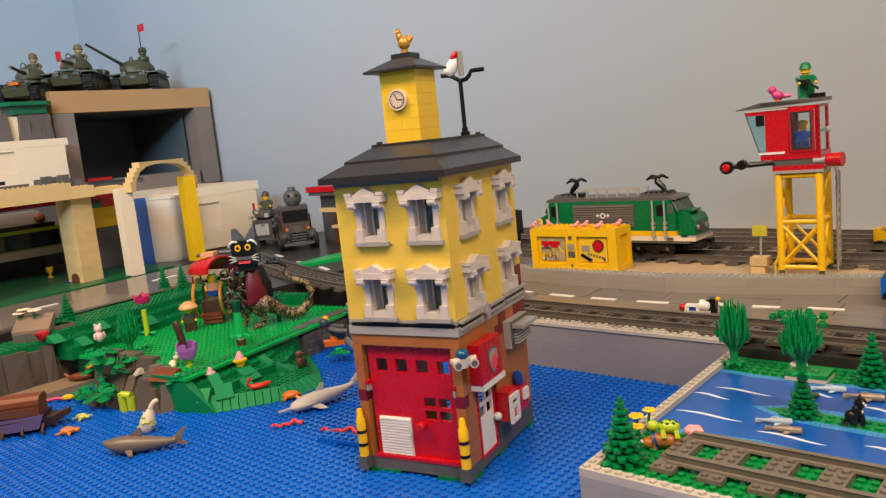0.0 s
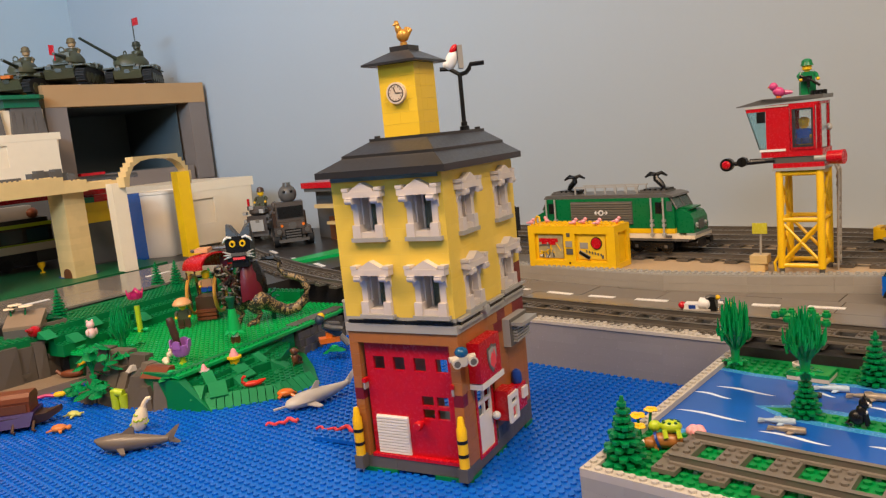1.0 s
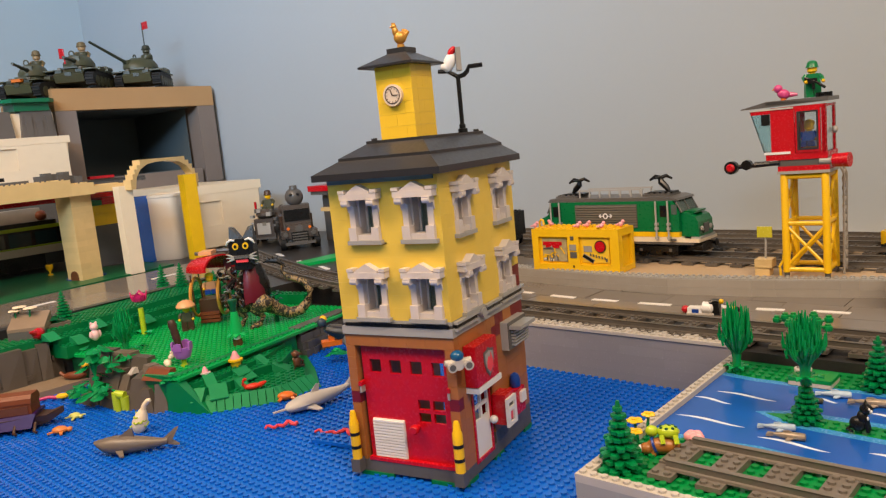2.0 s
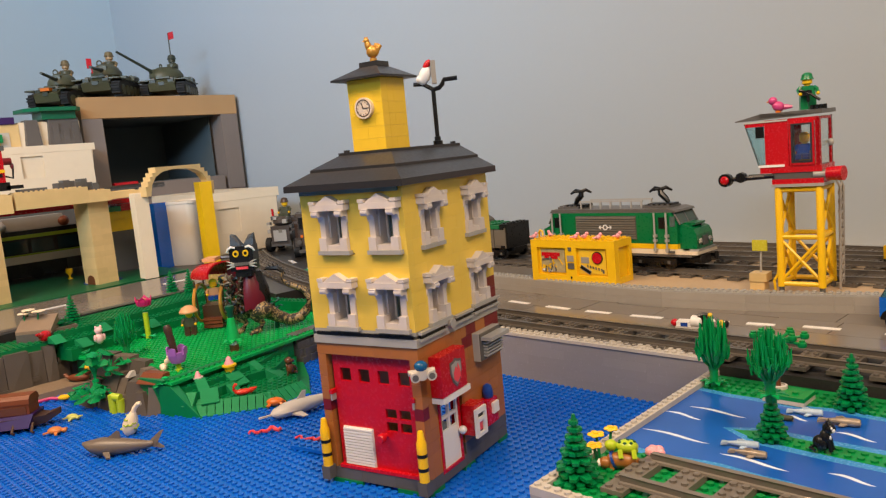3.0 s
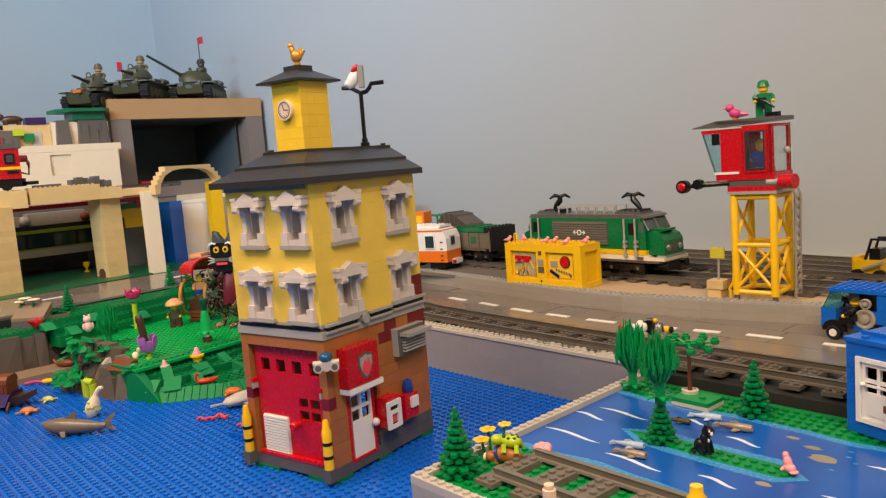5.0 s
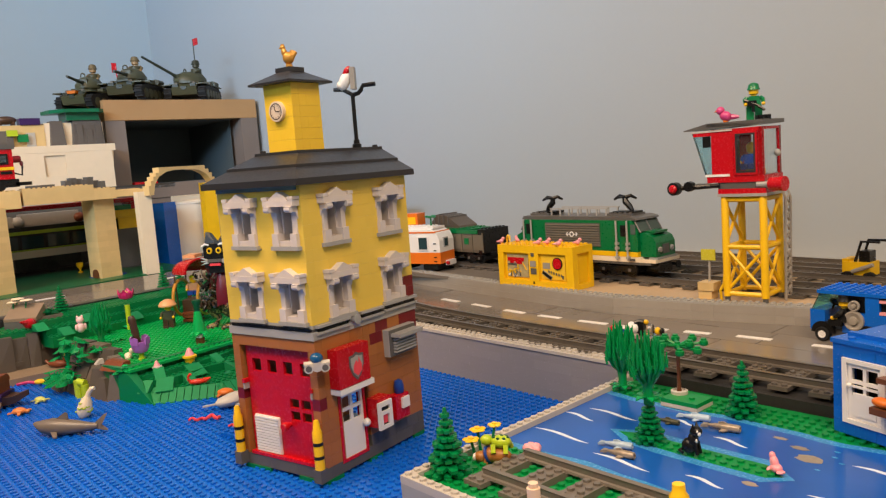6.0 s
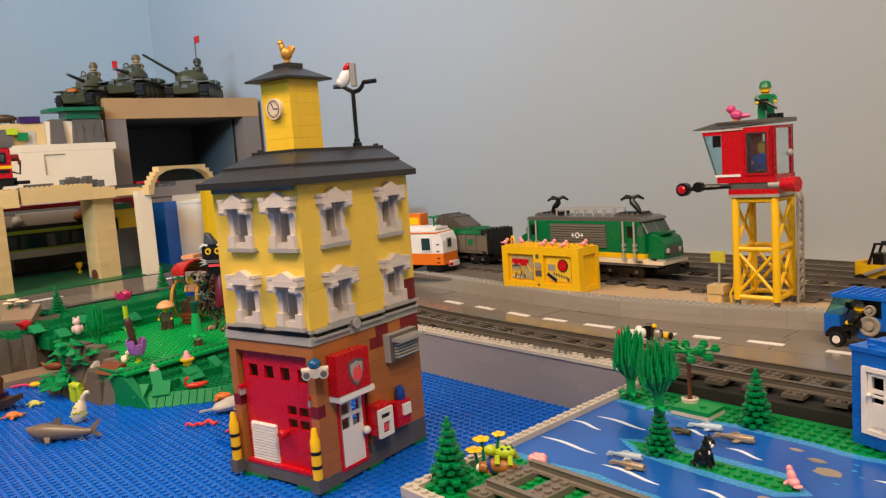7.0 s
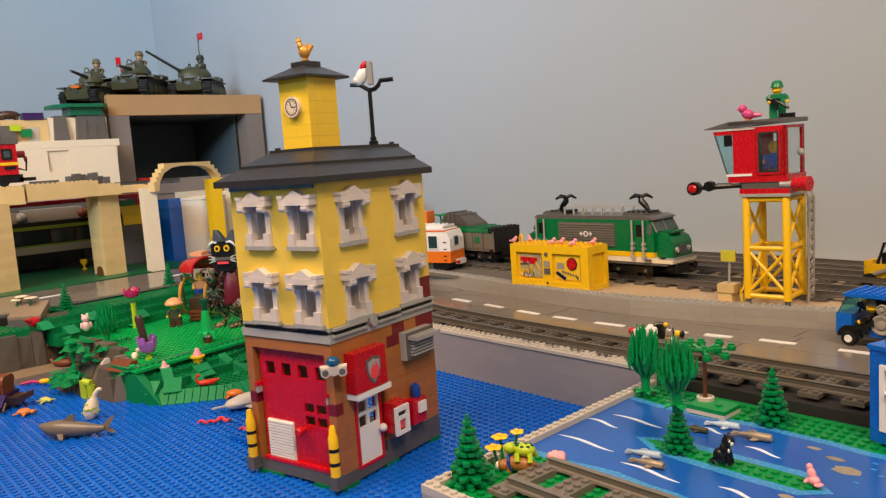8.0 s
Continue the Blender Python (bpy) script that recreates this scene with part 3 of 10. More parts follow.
        for a, b in ((1, 4), ) if off else ((1, 2), (2, 4)):
            v = (ty1 - ty0) / 4
            part("brick", rbox(tx1 - 0.008, tx1, ty0 + a * v + 0.00005, ty0 + b * v - 0.00005, tz0 + k * hh, tz0 + (k + 1) * hh - 0.0001, 0.0002), SUNNY, fs)
    part("tower_core", rbox(tx0, tx1 - 0.0082, ty0 + 0.0082, ty1, tz0, tz1 - 0.0002), SUNNY, fs)
    c1, c2 = (tx0 - 0.0105, tx1 + 0.0060, ty0 - 0.0070, ty1 + 0.0105), (tx0 + 0.0085, tx1 - 0.0085, ty0 + 0.009, ty1 - 0.0085)
    part("cap_edge", rbox(*c1, tz1, tz1 + 0.0016), ROOF, fs)
    part("cap_slope", tier((c1[0] + 0.0003, c1[1] - 0.0003, c1[2] + 0.0003, c1[3] - 0.0003), c2, tz1 + 0.0016, tz1 + 0.0102), ROOF, fs, "slate tower cap")
    part("cap_plate", rbox(c2[0] - 0.001, c2[1] + 0.001, c2[2] - 0.001, c2[3] + 0.001, tz1 + 0.0098, tz1 + 0.0135), ROOF, fs)
    # clock
    ck = part("clock", B(), CLOCKW, fs, "round cream clock face")
    bm = B()
    cyl(bm, (-0.0470, ty0, 0.2945), (-0.0470, ty0 - 0.0032, 0.2945), 0.0081, n=24)
    ck.data = finish(bm, CLOCKW, True)
    bm = B()
    tube(bm, [(-0.0470 + 0.0063 * math.cos(math.pi * i / 12), ty0 - 0.0032, 0.2945 + 0.0063 * math.sin(math.pi * i / 12)) for i in range(25)], 0.0004, 5)
    part("dial_ring", bm, DBROWN, ck, "dark ring")
    for ang, ln in ((107, 0.0048), (-4, 0.0042)):
        bm = B()
        box(bm, -0.0003, ln, -0.0002, 0, -0.00035, 0.00035, m=Matrix.Translation((-0.0470, ty0 - 0.0034, 0.2945)) @ Matrix.Rotation(radians(-ang), 4, "Y"))
        part("clock_hand", bm, DBROWN, ck, "dark brown hand")
    for h in range(12):
        bm = B()
        box(bm, 0.0045, 0.0056, -0.0002, 0, -0.0002, 0.0002, m=Matrix.Translation((-0.0470, ty0 - 0.0034, 0.2945)) @ Matrix.Rotation(radians(30 * h), 4, "Y"))
        part("hour_mark", bm, BROWN, ck)

    # red gate
    gy0, gy1 = 0.0040, 0.0068
    gx0, gx1, gz0, gz1 = -0.0852, -0.0083, 0.0095, 0.1100
    holes = [(gx0 + u, gx0 + u + 0.0103, 0.0842, 0.0948) for u in (0.0068, 0.0250, 0.0435, 0.0625)]
    holes += [(gx0 + u, gx0 + u + 0.0102, w, w + 0.0076) for u in (0.0475, 0.0605) for w in (0.0468, 0.0572)]
    gate = part("gate", B(), RED, fs, "red folding gate with small windows")
    bm = B()
    panel(bm, gx0, gx1, gz0, gz1, gy0, gy1, holes)
    gate.data = finish(bm, RED)
    part("threshold", rbox(gx0, gx1, -0.0004, 0.0039, 0.0129, 0.0156), RED, gate)
    lou = part("louver", rbox(-0.0800, -0.0512, 0.0026, 0.0039, 0.0157, 0.0470), WHITE, gate, "white ribbed shutter")
    for i in range(13):
        part("rib", rbox(-0.0797, -0.0515, 0.0014, 0.0026, 0.0162 + i * 0.00237, 0.0177 + i * 0.00237, 0.0003), WHITE, lou)
    bm = B()
    lathe(bm, [(0.0016, 0), (0.0016, 0.003), (0.0030, 0.0036), (0.0030, 0.0060), (0.0022, 0.007)], 12, 0, Matrix.Translation((-0.0395, gy0, 0.0430)) @ Matrix.Diagonal((1.25, 1.25, 1.25, 1)) @ Matrix.Rotation(radians(90), 4, "X"))
    part("knob", bm, RED, gate, smooth=True)
    for s, hx2 in ((-1, gx0 - 0.0006), (1, gx1 + 0.0006)):
        part("hinge", rbox(hx2 - 0.0015, hx2 + 0.0015, -0.0016, 0.006, 0.0740, 0.0772), RED, gate)
        part("clip", rbox(hx2 - 0.0008, hx2 + 0.0008, -0.0012, 0.006, 0.0685, 0.0739), LGREY, gate, "light grey clip")
    # pillars: brown posts already stand in the courses; crayon posts in front
    for cx, cz in ((x0 + 0.0018, 0.0150), (-0.0016, 0.0150)):
        cr = part("striped_post", B(), YELLOW, fs, "yellow post with black rings")
        bm = B()
        lathe(bm, [(0.0039, 0), (0.0039, 0.0085), (0.0031, 0.0088), (0.0031, 0.0105), (0.0039, 0.0108), (0.0039, 0.0193), (0.0031, 0.0196), (0.0031, 0.0213), (0.0039, 0.0216), (0.0039, 0.0300), (0.0030, 0.0320), (0.0024, 0.0375), (0.0018, 0.0392)], 14)
        cr.data = finish(bm, YELLOW, True)
        cr.matrix_basis = Matrix.Translation((cx, -0.0044, cz))
        for zz in (0.0088, 0.0196):
            bm = B()
            lathe(bm, [(0.0041, zz - 0.0004), (0.0041, zz + 0.0022)], 14)
            part("ring", bm, BLACK, cr, "black ring", smooth=True)
        part("post_foot", rbox(cx - 0.004, cx + 0.004, -0.0082, -0.0002, 0.0045, 0.0150), DGREY, fs)

    # side: sign, sill, door, boxes, vent, lamp
    sg = part("sign_box", rbox(0.0005, 0.0105, 0.0125, 0.0495, 0.0745, 0.1055, 0.0005), RED, fs, "red box with a fire shield")
    def shield(s, x, mat, parent, name, label):
        pts = [(0, 0.0115), (0.0035, 0.0098), (0.0085, 0.0092), (0.0085, 0.001), (0.0055, -0.0065), (0, -0.0115), (-0.0055, -0.0065), (-0.0085, 0.001), (-0.0085, 0.0092), (-0.0035, 0.0098)]
        bm = B()
        extrude(bm, [(0.0338 + px * s, 0.0885 + pz * s) for px, pz in pts], x, x + 0.0003, 0, Matrix(((0, 0, 1, 0), (1, 0, 0, 0), (0, 1, 0, 0), (0, 0, 0, 1))))
        part(name, bm, mat, parent, label)
    shield(1.0, 0.0106, DGREY, sg, "shield_border", "dark shield outline")
    shield(0.80, 0.0110, LGREY, sg, "shield_field", "light grey shield")
    bm = B()
    fl = [(0, -0.0078), (0.0052, -0.0040), (0.0050, 0.0010), (0.0022, 0.0070), (0.0012, 0.0020), (-0.0010, 0.0052), (-0.0042, 0.0010), (-0.0048, -0.0040)]
    extrude(bm, [(0.0338 + a, 0.0885 + b) for a, b in fl], 0.0114, 0.0117, 0, Matrix(((0, 0, 1, 0), (1, 0, 0, 0), (0, 1, 0, 0), (0, 0, 0, 1))))
    part("flame", bm, CORAL, sg, "red flame emblem")
    part("door_lintel", rbox(0.0, 0.0110, 0.0130, 0.0530, 0.0694, 0.0738, 0.0005), WHITE, fs, "white lintel over the door")
    dr = part("door", B(), WHITE, fs, "white door with four panes")
    bm = B()
    T = Matrix(((0, -1, 0, 0), (1, 0, 0, 0), (0, 0, 1, 0), (0, 0, 0, 1)))
    panel(bm, 0.0222, 0.0488, 0.0130, 0.0682, 0.0, 0.002, [(0.0247, 0.0342, 0.0542, 0.0632), (0.0368, 0.0463, 0.0542, 0.0632), (0.0247, 0.0342, 0.0425, 0.0515), (0.0368, 0.0463, 0.0425, 0.0515)])
    bmesh.ops.transform(bm, matrix=T, verts=bm.verts)
    dr.data = finish(bm, WHITE)
    dr.location = (-0.0005, 0, 0)
    bm = B()
    panel(bm, 0.0196, 0.0512, 0.0105, 0.0694, 0.0, 0.0075, [(0.0222, 0.0488, 0.0130, 0.0682)])
    bmesh.ops.transform(bm, matrix=T, verts=bm.verts)
    part("door_frame", bm, RED, fs, "red door frame", m=Matrix.Translation((0.0006, 0, 0)))
    bm = B()
    blob(bm, (0.0040, 0.0478, 0.0365), (0.0034, 0.0034, 0.0034))
    part("door_knob", bm, WHITE, dr, smooth=True)
    mb = part("letter_box", rbox(0.0, 0.0122, 0.0535, 0.0700, 0.0300, 0.0545, 0.0012, 2), RED, fs, "red letter box with white front")
    bm = B()
    panel(bm, 0.0515, 0.0685, 0.0290, 0.0520, 0.0, 0.0022, [(0.0545, 0.0655, 0.0440, 0.0480), (0.0560, 0.0640, 0.0320, 0.0410)])
    bmesh.ops.transform(bm, matrix=T, verts=bm.verts)
    part("front_plate", bm, WHITE, mb, "white front plate", m=Matrix.Translation((0.0147, 0, 0)))
    # black plate behind the holes stands in for the shade inside the box
    part("slot", rbox(0.0120, 0.0128, 0.0540, 0.0660, 0.0305, 0.0485, 0.0001), BLACK, mb, "black plate standing in for the shaded opening")
    part("notice", rbox(0.0128, 0.0134, 0.0580, 0.0630, 0.0335, 0.0400, 0.0001), CORAL, mb, "red notice")
    hb = part("hose_box", rbox(0.0, 0.0095, 0.0795, 0.0975, 0.0285, 0.0490, 0.0030, 3), RED, fs, "red box with blue beacon")
    bm = B()
    lathe(bm, [(0.0036, 0.0488), (0.0044, 0.0500), (0.0044, 0.0560), (0.0034, 0.0595), (0.001, 0.061)], 14, 0, Matrix.Translation((0.0045, 0.0910, 0)))
    part("beacon", bm, DBLUE, hb, "blue beacon", smooth=True)
    part("tag", rbox(0.0096, 0.0118, 0.0865, 0.0958, 0.0372, 0.0462, 0.0006, 2), WHITE, hb, "white tag")
    vt = part("vent", B(), LGREY, fs, "grey louvred vent")
    bm = B()
    panel(bm, 0.0810, 0.1170, 0.0830, 0.1060, 0.0, 0.006, [(0.0850, 0.1135, 0.0860, 0.0990)])
    bmesh.ops.transform(bm, matrix=T, verts=bm.verts)
    vt.data = finish(bev(bm, 0.0003), LGREY)
    vt.location = (0.0062, 0, 0)
    for i in range(5):
        part("slat", rbox(0.0012, 0.0048, 0.0852, 0.1133, 0.0862 + i * 0.0026, 0.0878 + i * 0.0026, 0.0002), LGREY, vt)
    part("backing", rbox(0.0002, 0.0010, 0.0812, 0.1168, 0.0832, 0.1058), DGREY, vt)
    part("vent_shelf", rbox(0.0004, 0.0110, 0.0830, 0.1150, 0.1000, 0.1030, 0.0004), LGREY, vt)
    lp = part("alarm_lamp", B(), PALE, fs, "pale grey twin siren with a blue dome")
    bm = B()
    for a in (-1, 1):
        d = Vector((0.7, -0.7 * 1, 0)).normalized()
        side = Vector((0.7, 0.7, 0)) * a * 0.0062
        c = Vector((0.0045, -0.0035, 0.0975)) + side
        cyl(bm, c - d * 0.002, c + d * 0.007, 0.0024, 0.0036, 12)
    cyl(bm, (-0.003, -0.010, 0.0995), (0.011, 0.004, 0.0995), 0.0022)
    cyl(bm, (0.001, 0.001, 0.0975), (0.006, -0.005, 0.0975), 0.0042)
    lp.data = finish(bm, PALE, True)
    for a in (-1, 1):
        d = Vector((0.7, -0.7, 0)).normalized()
        c = Vector((0.0045, -0.0035, 0.0975)) + Vector((0.7, 0.7, 0)) * a * 0.0062
        # flat dark disc in place of the shaded hollow in each horn
        bm = B()
        cyl(bm, c + d * 0.0068, c + d * 0.0072, 0.0024, 0.0024, 12)
        part("horn_mouth", bm, DGREY, lp, "dark disc for the shaded hollow of the horn", smooth=True)
    bm = B()
    blob(bm, (0.0035, -0.0025, 0.1035), (0.0052, 0.0052, 0.0042))
    part("dome", bm, TEALB, lp, "blue dome", smooth=True)
    return fs


EAVE = shader("pale_teal_plastic", (0.10, 0.19, 0.22), 0.2)
TEALB = shader("teal_blue_plastic", (0.005, 0.09, 0.24), 0.15)
STATION = fire_station()


def weathercock():
    bm = B()
    cyl(bm, (0, 0, 0), (0, 0, 0.0030), 0.0028)
    blob(bm, (0, 0, 0.0080), (0.0050, 0.0040, 0.0050))
    blob(bm, (-0.0030, 0, 0.0125), (0.0026, 0.0025, 0.0046), Matrix.Rotation(radians(-14), 3, "Y"))
    blob(bm, (-0.0040, 0, 0.0165), (0.0023, 0.0022, 0.0022))
    cyl(bm, (-0.0056, 0, 0.0165), (-0.0074, 0, 0.0160), 0.0009, 0.0002, 6)
    box(bm, -0.0056, -0.0026, -0.0004, 0.0004, 0.0178, 0.0194)
    for a in (48, 66, 84):
        d = Vector((math.cos(radians(a)), 0, math.sin(radians(a))))
        cyl(bm, Vector((0.0026, 0, 0.0080)), Vector((0.0026, 0, 0.0080)) + d * 0.0062, 0.0024, 0.0014, 8)
    m = STATION.matrix_basis @ pose(-0.0465, 0.0470, 0.3299, 0, 0, 30)
    solo("weathercock", bm, GOLD, m, "golden toy hen perched on the tower cap", "toy hen")


weathercock()


def roof_pole():
    m = STATION.matrix_basis @ pose(-0.0265, 0.099, 0.2622, 0, 0, 31)
    t = thing("roof_pole", m, "black forked pole with a white bird, on the roof ridge", "antenna")
    bm = B()
    lathe(bm, [(0.0040, 0), (0.0040, 0.003), (0.0026, 0.0035), (0.0026, 0.0065), (0.0018, 0.007), (0.0018, 0.046)], 10)
    part("pole", bm, BLACK, t, smooth=True)
    bm = B()
    tube(bm, [(0, 0, 0.045), (-0.004, 0, 0.0475), (-0.008, 0, 0.0500), (-0.016, 0, 0.0505)], 0.0018)
    tube(bm, [(0, 0, 0.045), (0.005, 0, 0.0462), (0.008, 0, 0.0490), (0.0095, 0, 0.0525), (0.0205, 0, 0.0530)], 0.0019)
    part("fork", bm, BLACK, t, smooth=True)
    b = solo("white_bird", B(), WHITE, m @ pose(-0.005, 0, 0.0488), "white and red toy bird perched on the roof pole", "toy bird")
    bm = B()
    blob(bm, (-0.001, 0, 0.008), (0.0050, 0.0042, 0.0088), Matrix.Rotation(radians(25), 3, "Y"))
    blob(bm, (-0.004, 0, 0.0050), (0.0044, 0.0036, 0.0040))
    b.data = finish(bm, WHITE, True)
    bm = B()
    blob(bm, (0.0015, 0, 0.0165), (0.0028, 0.0032, 0.0050), Matrix.Rotation(radians(35), 3, "Y"))
    part("crest", bm, RED, b, "red crest", smooth=True)
    bm = B()
    box(bm, 0.0045, 0.0085, -0.0045, 0.0045, 0.001, 0.0195)
    part("back", bev(bm, 0.0014, 2), MGREY, b, "grey back")


roof_pole()

# ---- rails ----
SLEEPER = {}


def sleeper_mesh(mat):
    if mat.name not in SLEEPER:
        bm = B()
        box(bm, -0.008, 0.008, -0.032, 0.032, 0, 0.0032)
        box(bm, -0.008, 0.008, -0.0150, 0.0150, 0.0032, 0.0048)
        for x in (-0.004, 0.004):
            for y in (-0.028, -0.012, -0.004, 0.004, 0.012, 0.028):
                z = 0.0048 if abs(y) < 0.015 else 0.0032
                cyl(bm, (x, y, z), (x, y, z + 0.0017), 0.0024, n=8)
        SLEEPER[mat.name] = finish(bm, mat)
    return SLEEPER[mat.name]


def track(pts, z, label, mat=TGREY, rail_mat=None, pitch=0.032, group=""):
    """Sleepers and two rails along a line of (x, y) points."""
    pts = [Vector((p[0], p[1], p[2] if len(p) > 2 else 0)) for p in pts]
    t = thing("railway_track", pose(pts[0].x, pts[0].y, z), label, "railway track", group)
    o = Vector((pts[0].x, pts[0].y, 0))
    prof = [(-0.0032, 0.0032), (0.0032, 0.0032), (0.0028, 0.0048), (0.0014, 0.0054), (0.0016, 0.0086), (0.0022, 0.0098), (-0.0022, 0.0098), (-0.0016, 0.0086), (-0.0014, 0.0054), (-0.0028, 0.0048)]
    dist, along = 0.0, []
    for a, b in zip(pts, pts[1:]):
        ln = (b - a).length
        d = (b - a).normalized()
        s = (pitch - dist) % pitch
        while s < ln:
            along.append((a + d * s, math.atan2(d.y, d.x)))
            s += pitch
        dist = (dist + ln) % pitch
    for p, a in along:
        part("sleeper", sleeper_mesh(mat), None, t, m=Matrix.Translation(p - o) @ Matrix.Rotation(a, 4, "Z"))
    for side in (-0.020, 0.020):
        bm = B()
        loops = []
        for i, p in enumerate(pts):
            d = (pts[min(i + 1, len(pts) - 1)] - pts[max(i - 1, 0)]).normalized()
            nrm = Vector((-d.y, d.x, 0))
            loops.append([p - o + nrm * (side + y) + Vector((0, 0, h)) for y, h in prof])
        rings(bm, loops)
        part("rail", bm, rail_mat or mat, t)
    return t


def arc(p0, p1, p2, n=14):
    return [tuple((1 - t) ** 2 * Vector(p0) + 2 * t * (1 - t) * Vector(p1) + t * t * Vector(p2)) for t in [i / n for i in range(n + 1)]]


track([(-0.222, 0.4735), (-0.05, 0.4735), (0.12, 0.4735)], 0.0320, "brown-grey toy rails beside the printed river")
track([(0.28, 0.7215)] + arc((-0.30, 0.7215), (-0.50, 0.722), (-0.62, 0.733), 8) + [(-0.70, 0.735, 0.004), (-0.78, 0.732, 0.009), (-0.86, 0.733, 0.0125), (-1.00, 0.768, 0.0125), (-1.20, 0.836, 0.0125), (-1.36, 0.90, 0.0125), (-1.50, 0.97, 0.0125)], ZR + 0.0005, "grey toy rails along the quay", RAILG)
track([(0.3, 1.045), (-0.15, 0.985), (-0.30, 0.978), (-0.60, 0.985), (-0.95, 0.998)], ZY, "grey toy rails in the yard under the green train", RAILG, group="yard rails")
track([(0.3, 1.06), (-0.05, 1.075), (-0.35, 1.085), (-0.95, 1.09)], ZY, "grey toy rails in the yard", RAILG, group="yard rails")
track([(0.3, 1.10), (-0.1, 1.14), (-0.4, 1.165), (-0.95, 1.17)], ZY, "grey toy rails in the yard beside the wall", RAILG, group="yard rails")


def wheel_mesh(r, w, mat):
    bm = B()
    lathe(bm, [(r * 0.35, -w / 2), (r, -w / 2), (r, w / 2), (r * 0.8, w / 2), (r * 0.75, w / 2 - 0.001), (r * 0.3, w / 2 - 0.001), (r * 0.25, w / 2)], 16, 0, Matrix.Rotation(radians(90), 4, "X"))
    return finish(bm, mat, True)


TRAINWHEEL = wheel_mesh(0.0094, 0.004, BLACK)


def bogie(parent, x, half=0.022, z=0.0):
    b = part("bogie", rbox(x - half, x + half, -0.019, 0.019, z + 0.006, z + 0.016, 0.001), BLACK, parent, "black wheel bogie")
    for s in (-1, 1):
        part("axle_frame", rbox(x - half * 0.98, x + half * 0.98, s * 0.0272 - 0.0016, s * 0.0272 + 0.0016, z + 0.0065, z + 0.0140, 0.0008), BLACK, b)
        part("spring_box", rbox(x - half * 0.28, x + half * 0.28, s * 0.0275 - 0.0022, s * 0.0275 + 0.0022, z + 0.0030, z + 0.0100, 0.0008), BLACK, b)
        for dx in (-half * 0.66, half * 0.66):
            part("wheel", TRAINWHEEL, None, b, m=Matrix.Translation((x + dx, s * 0.0235, z + 0.0092)) @ Matrix.Rotation(math.pi if s > 0 else 0, 4, "Z"))
            part("axle_cap", rbox(x + dx - 0.002, x + dx + 0.002, s * 0.0288 - 0.001, s * 0.0288 + 0.001, z + 0.0072, z + 0.0112, 0.0004), DGREY, b)
    return b


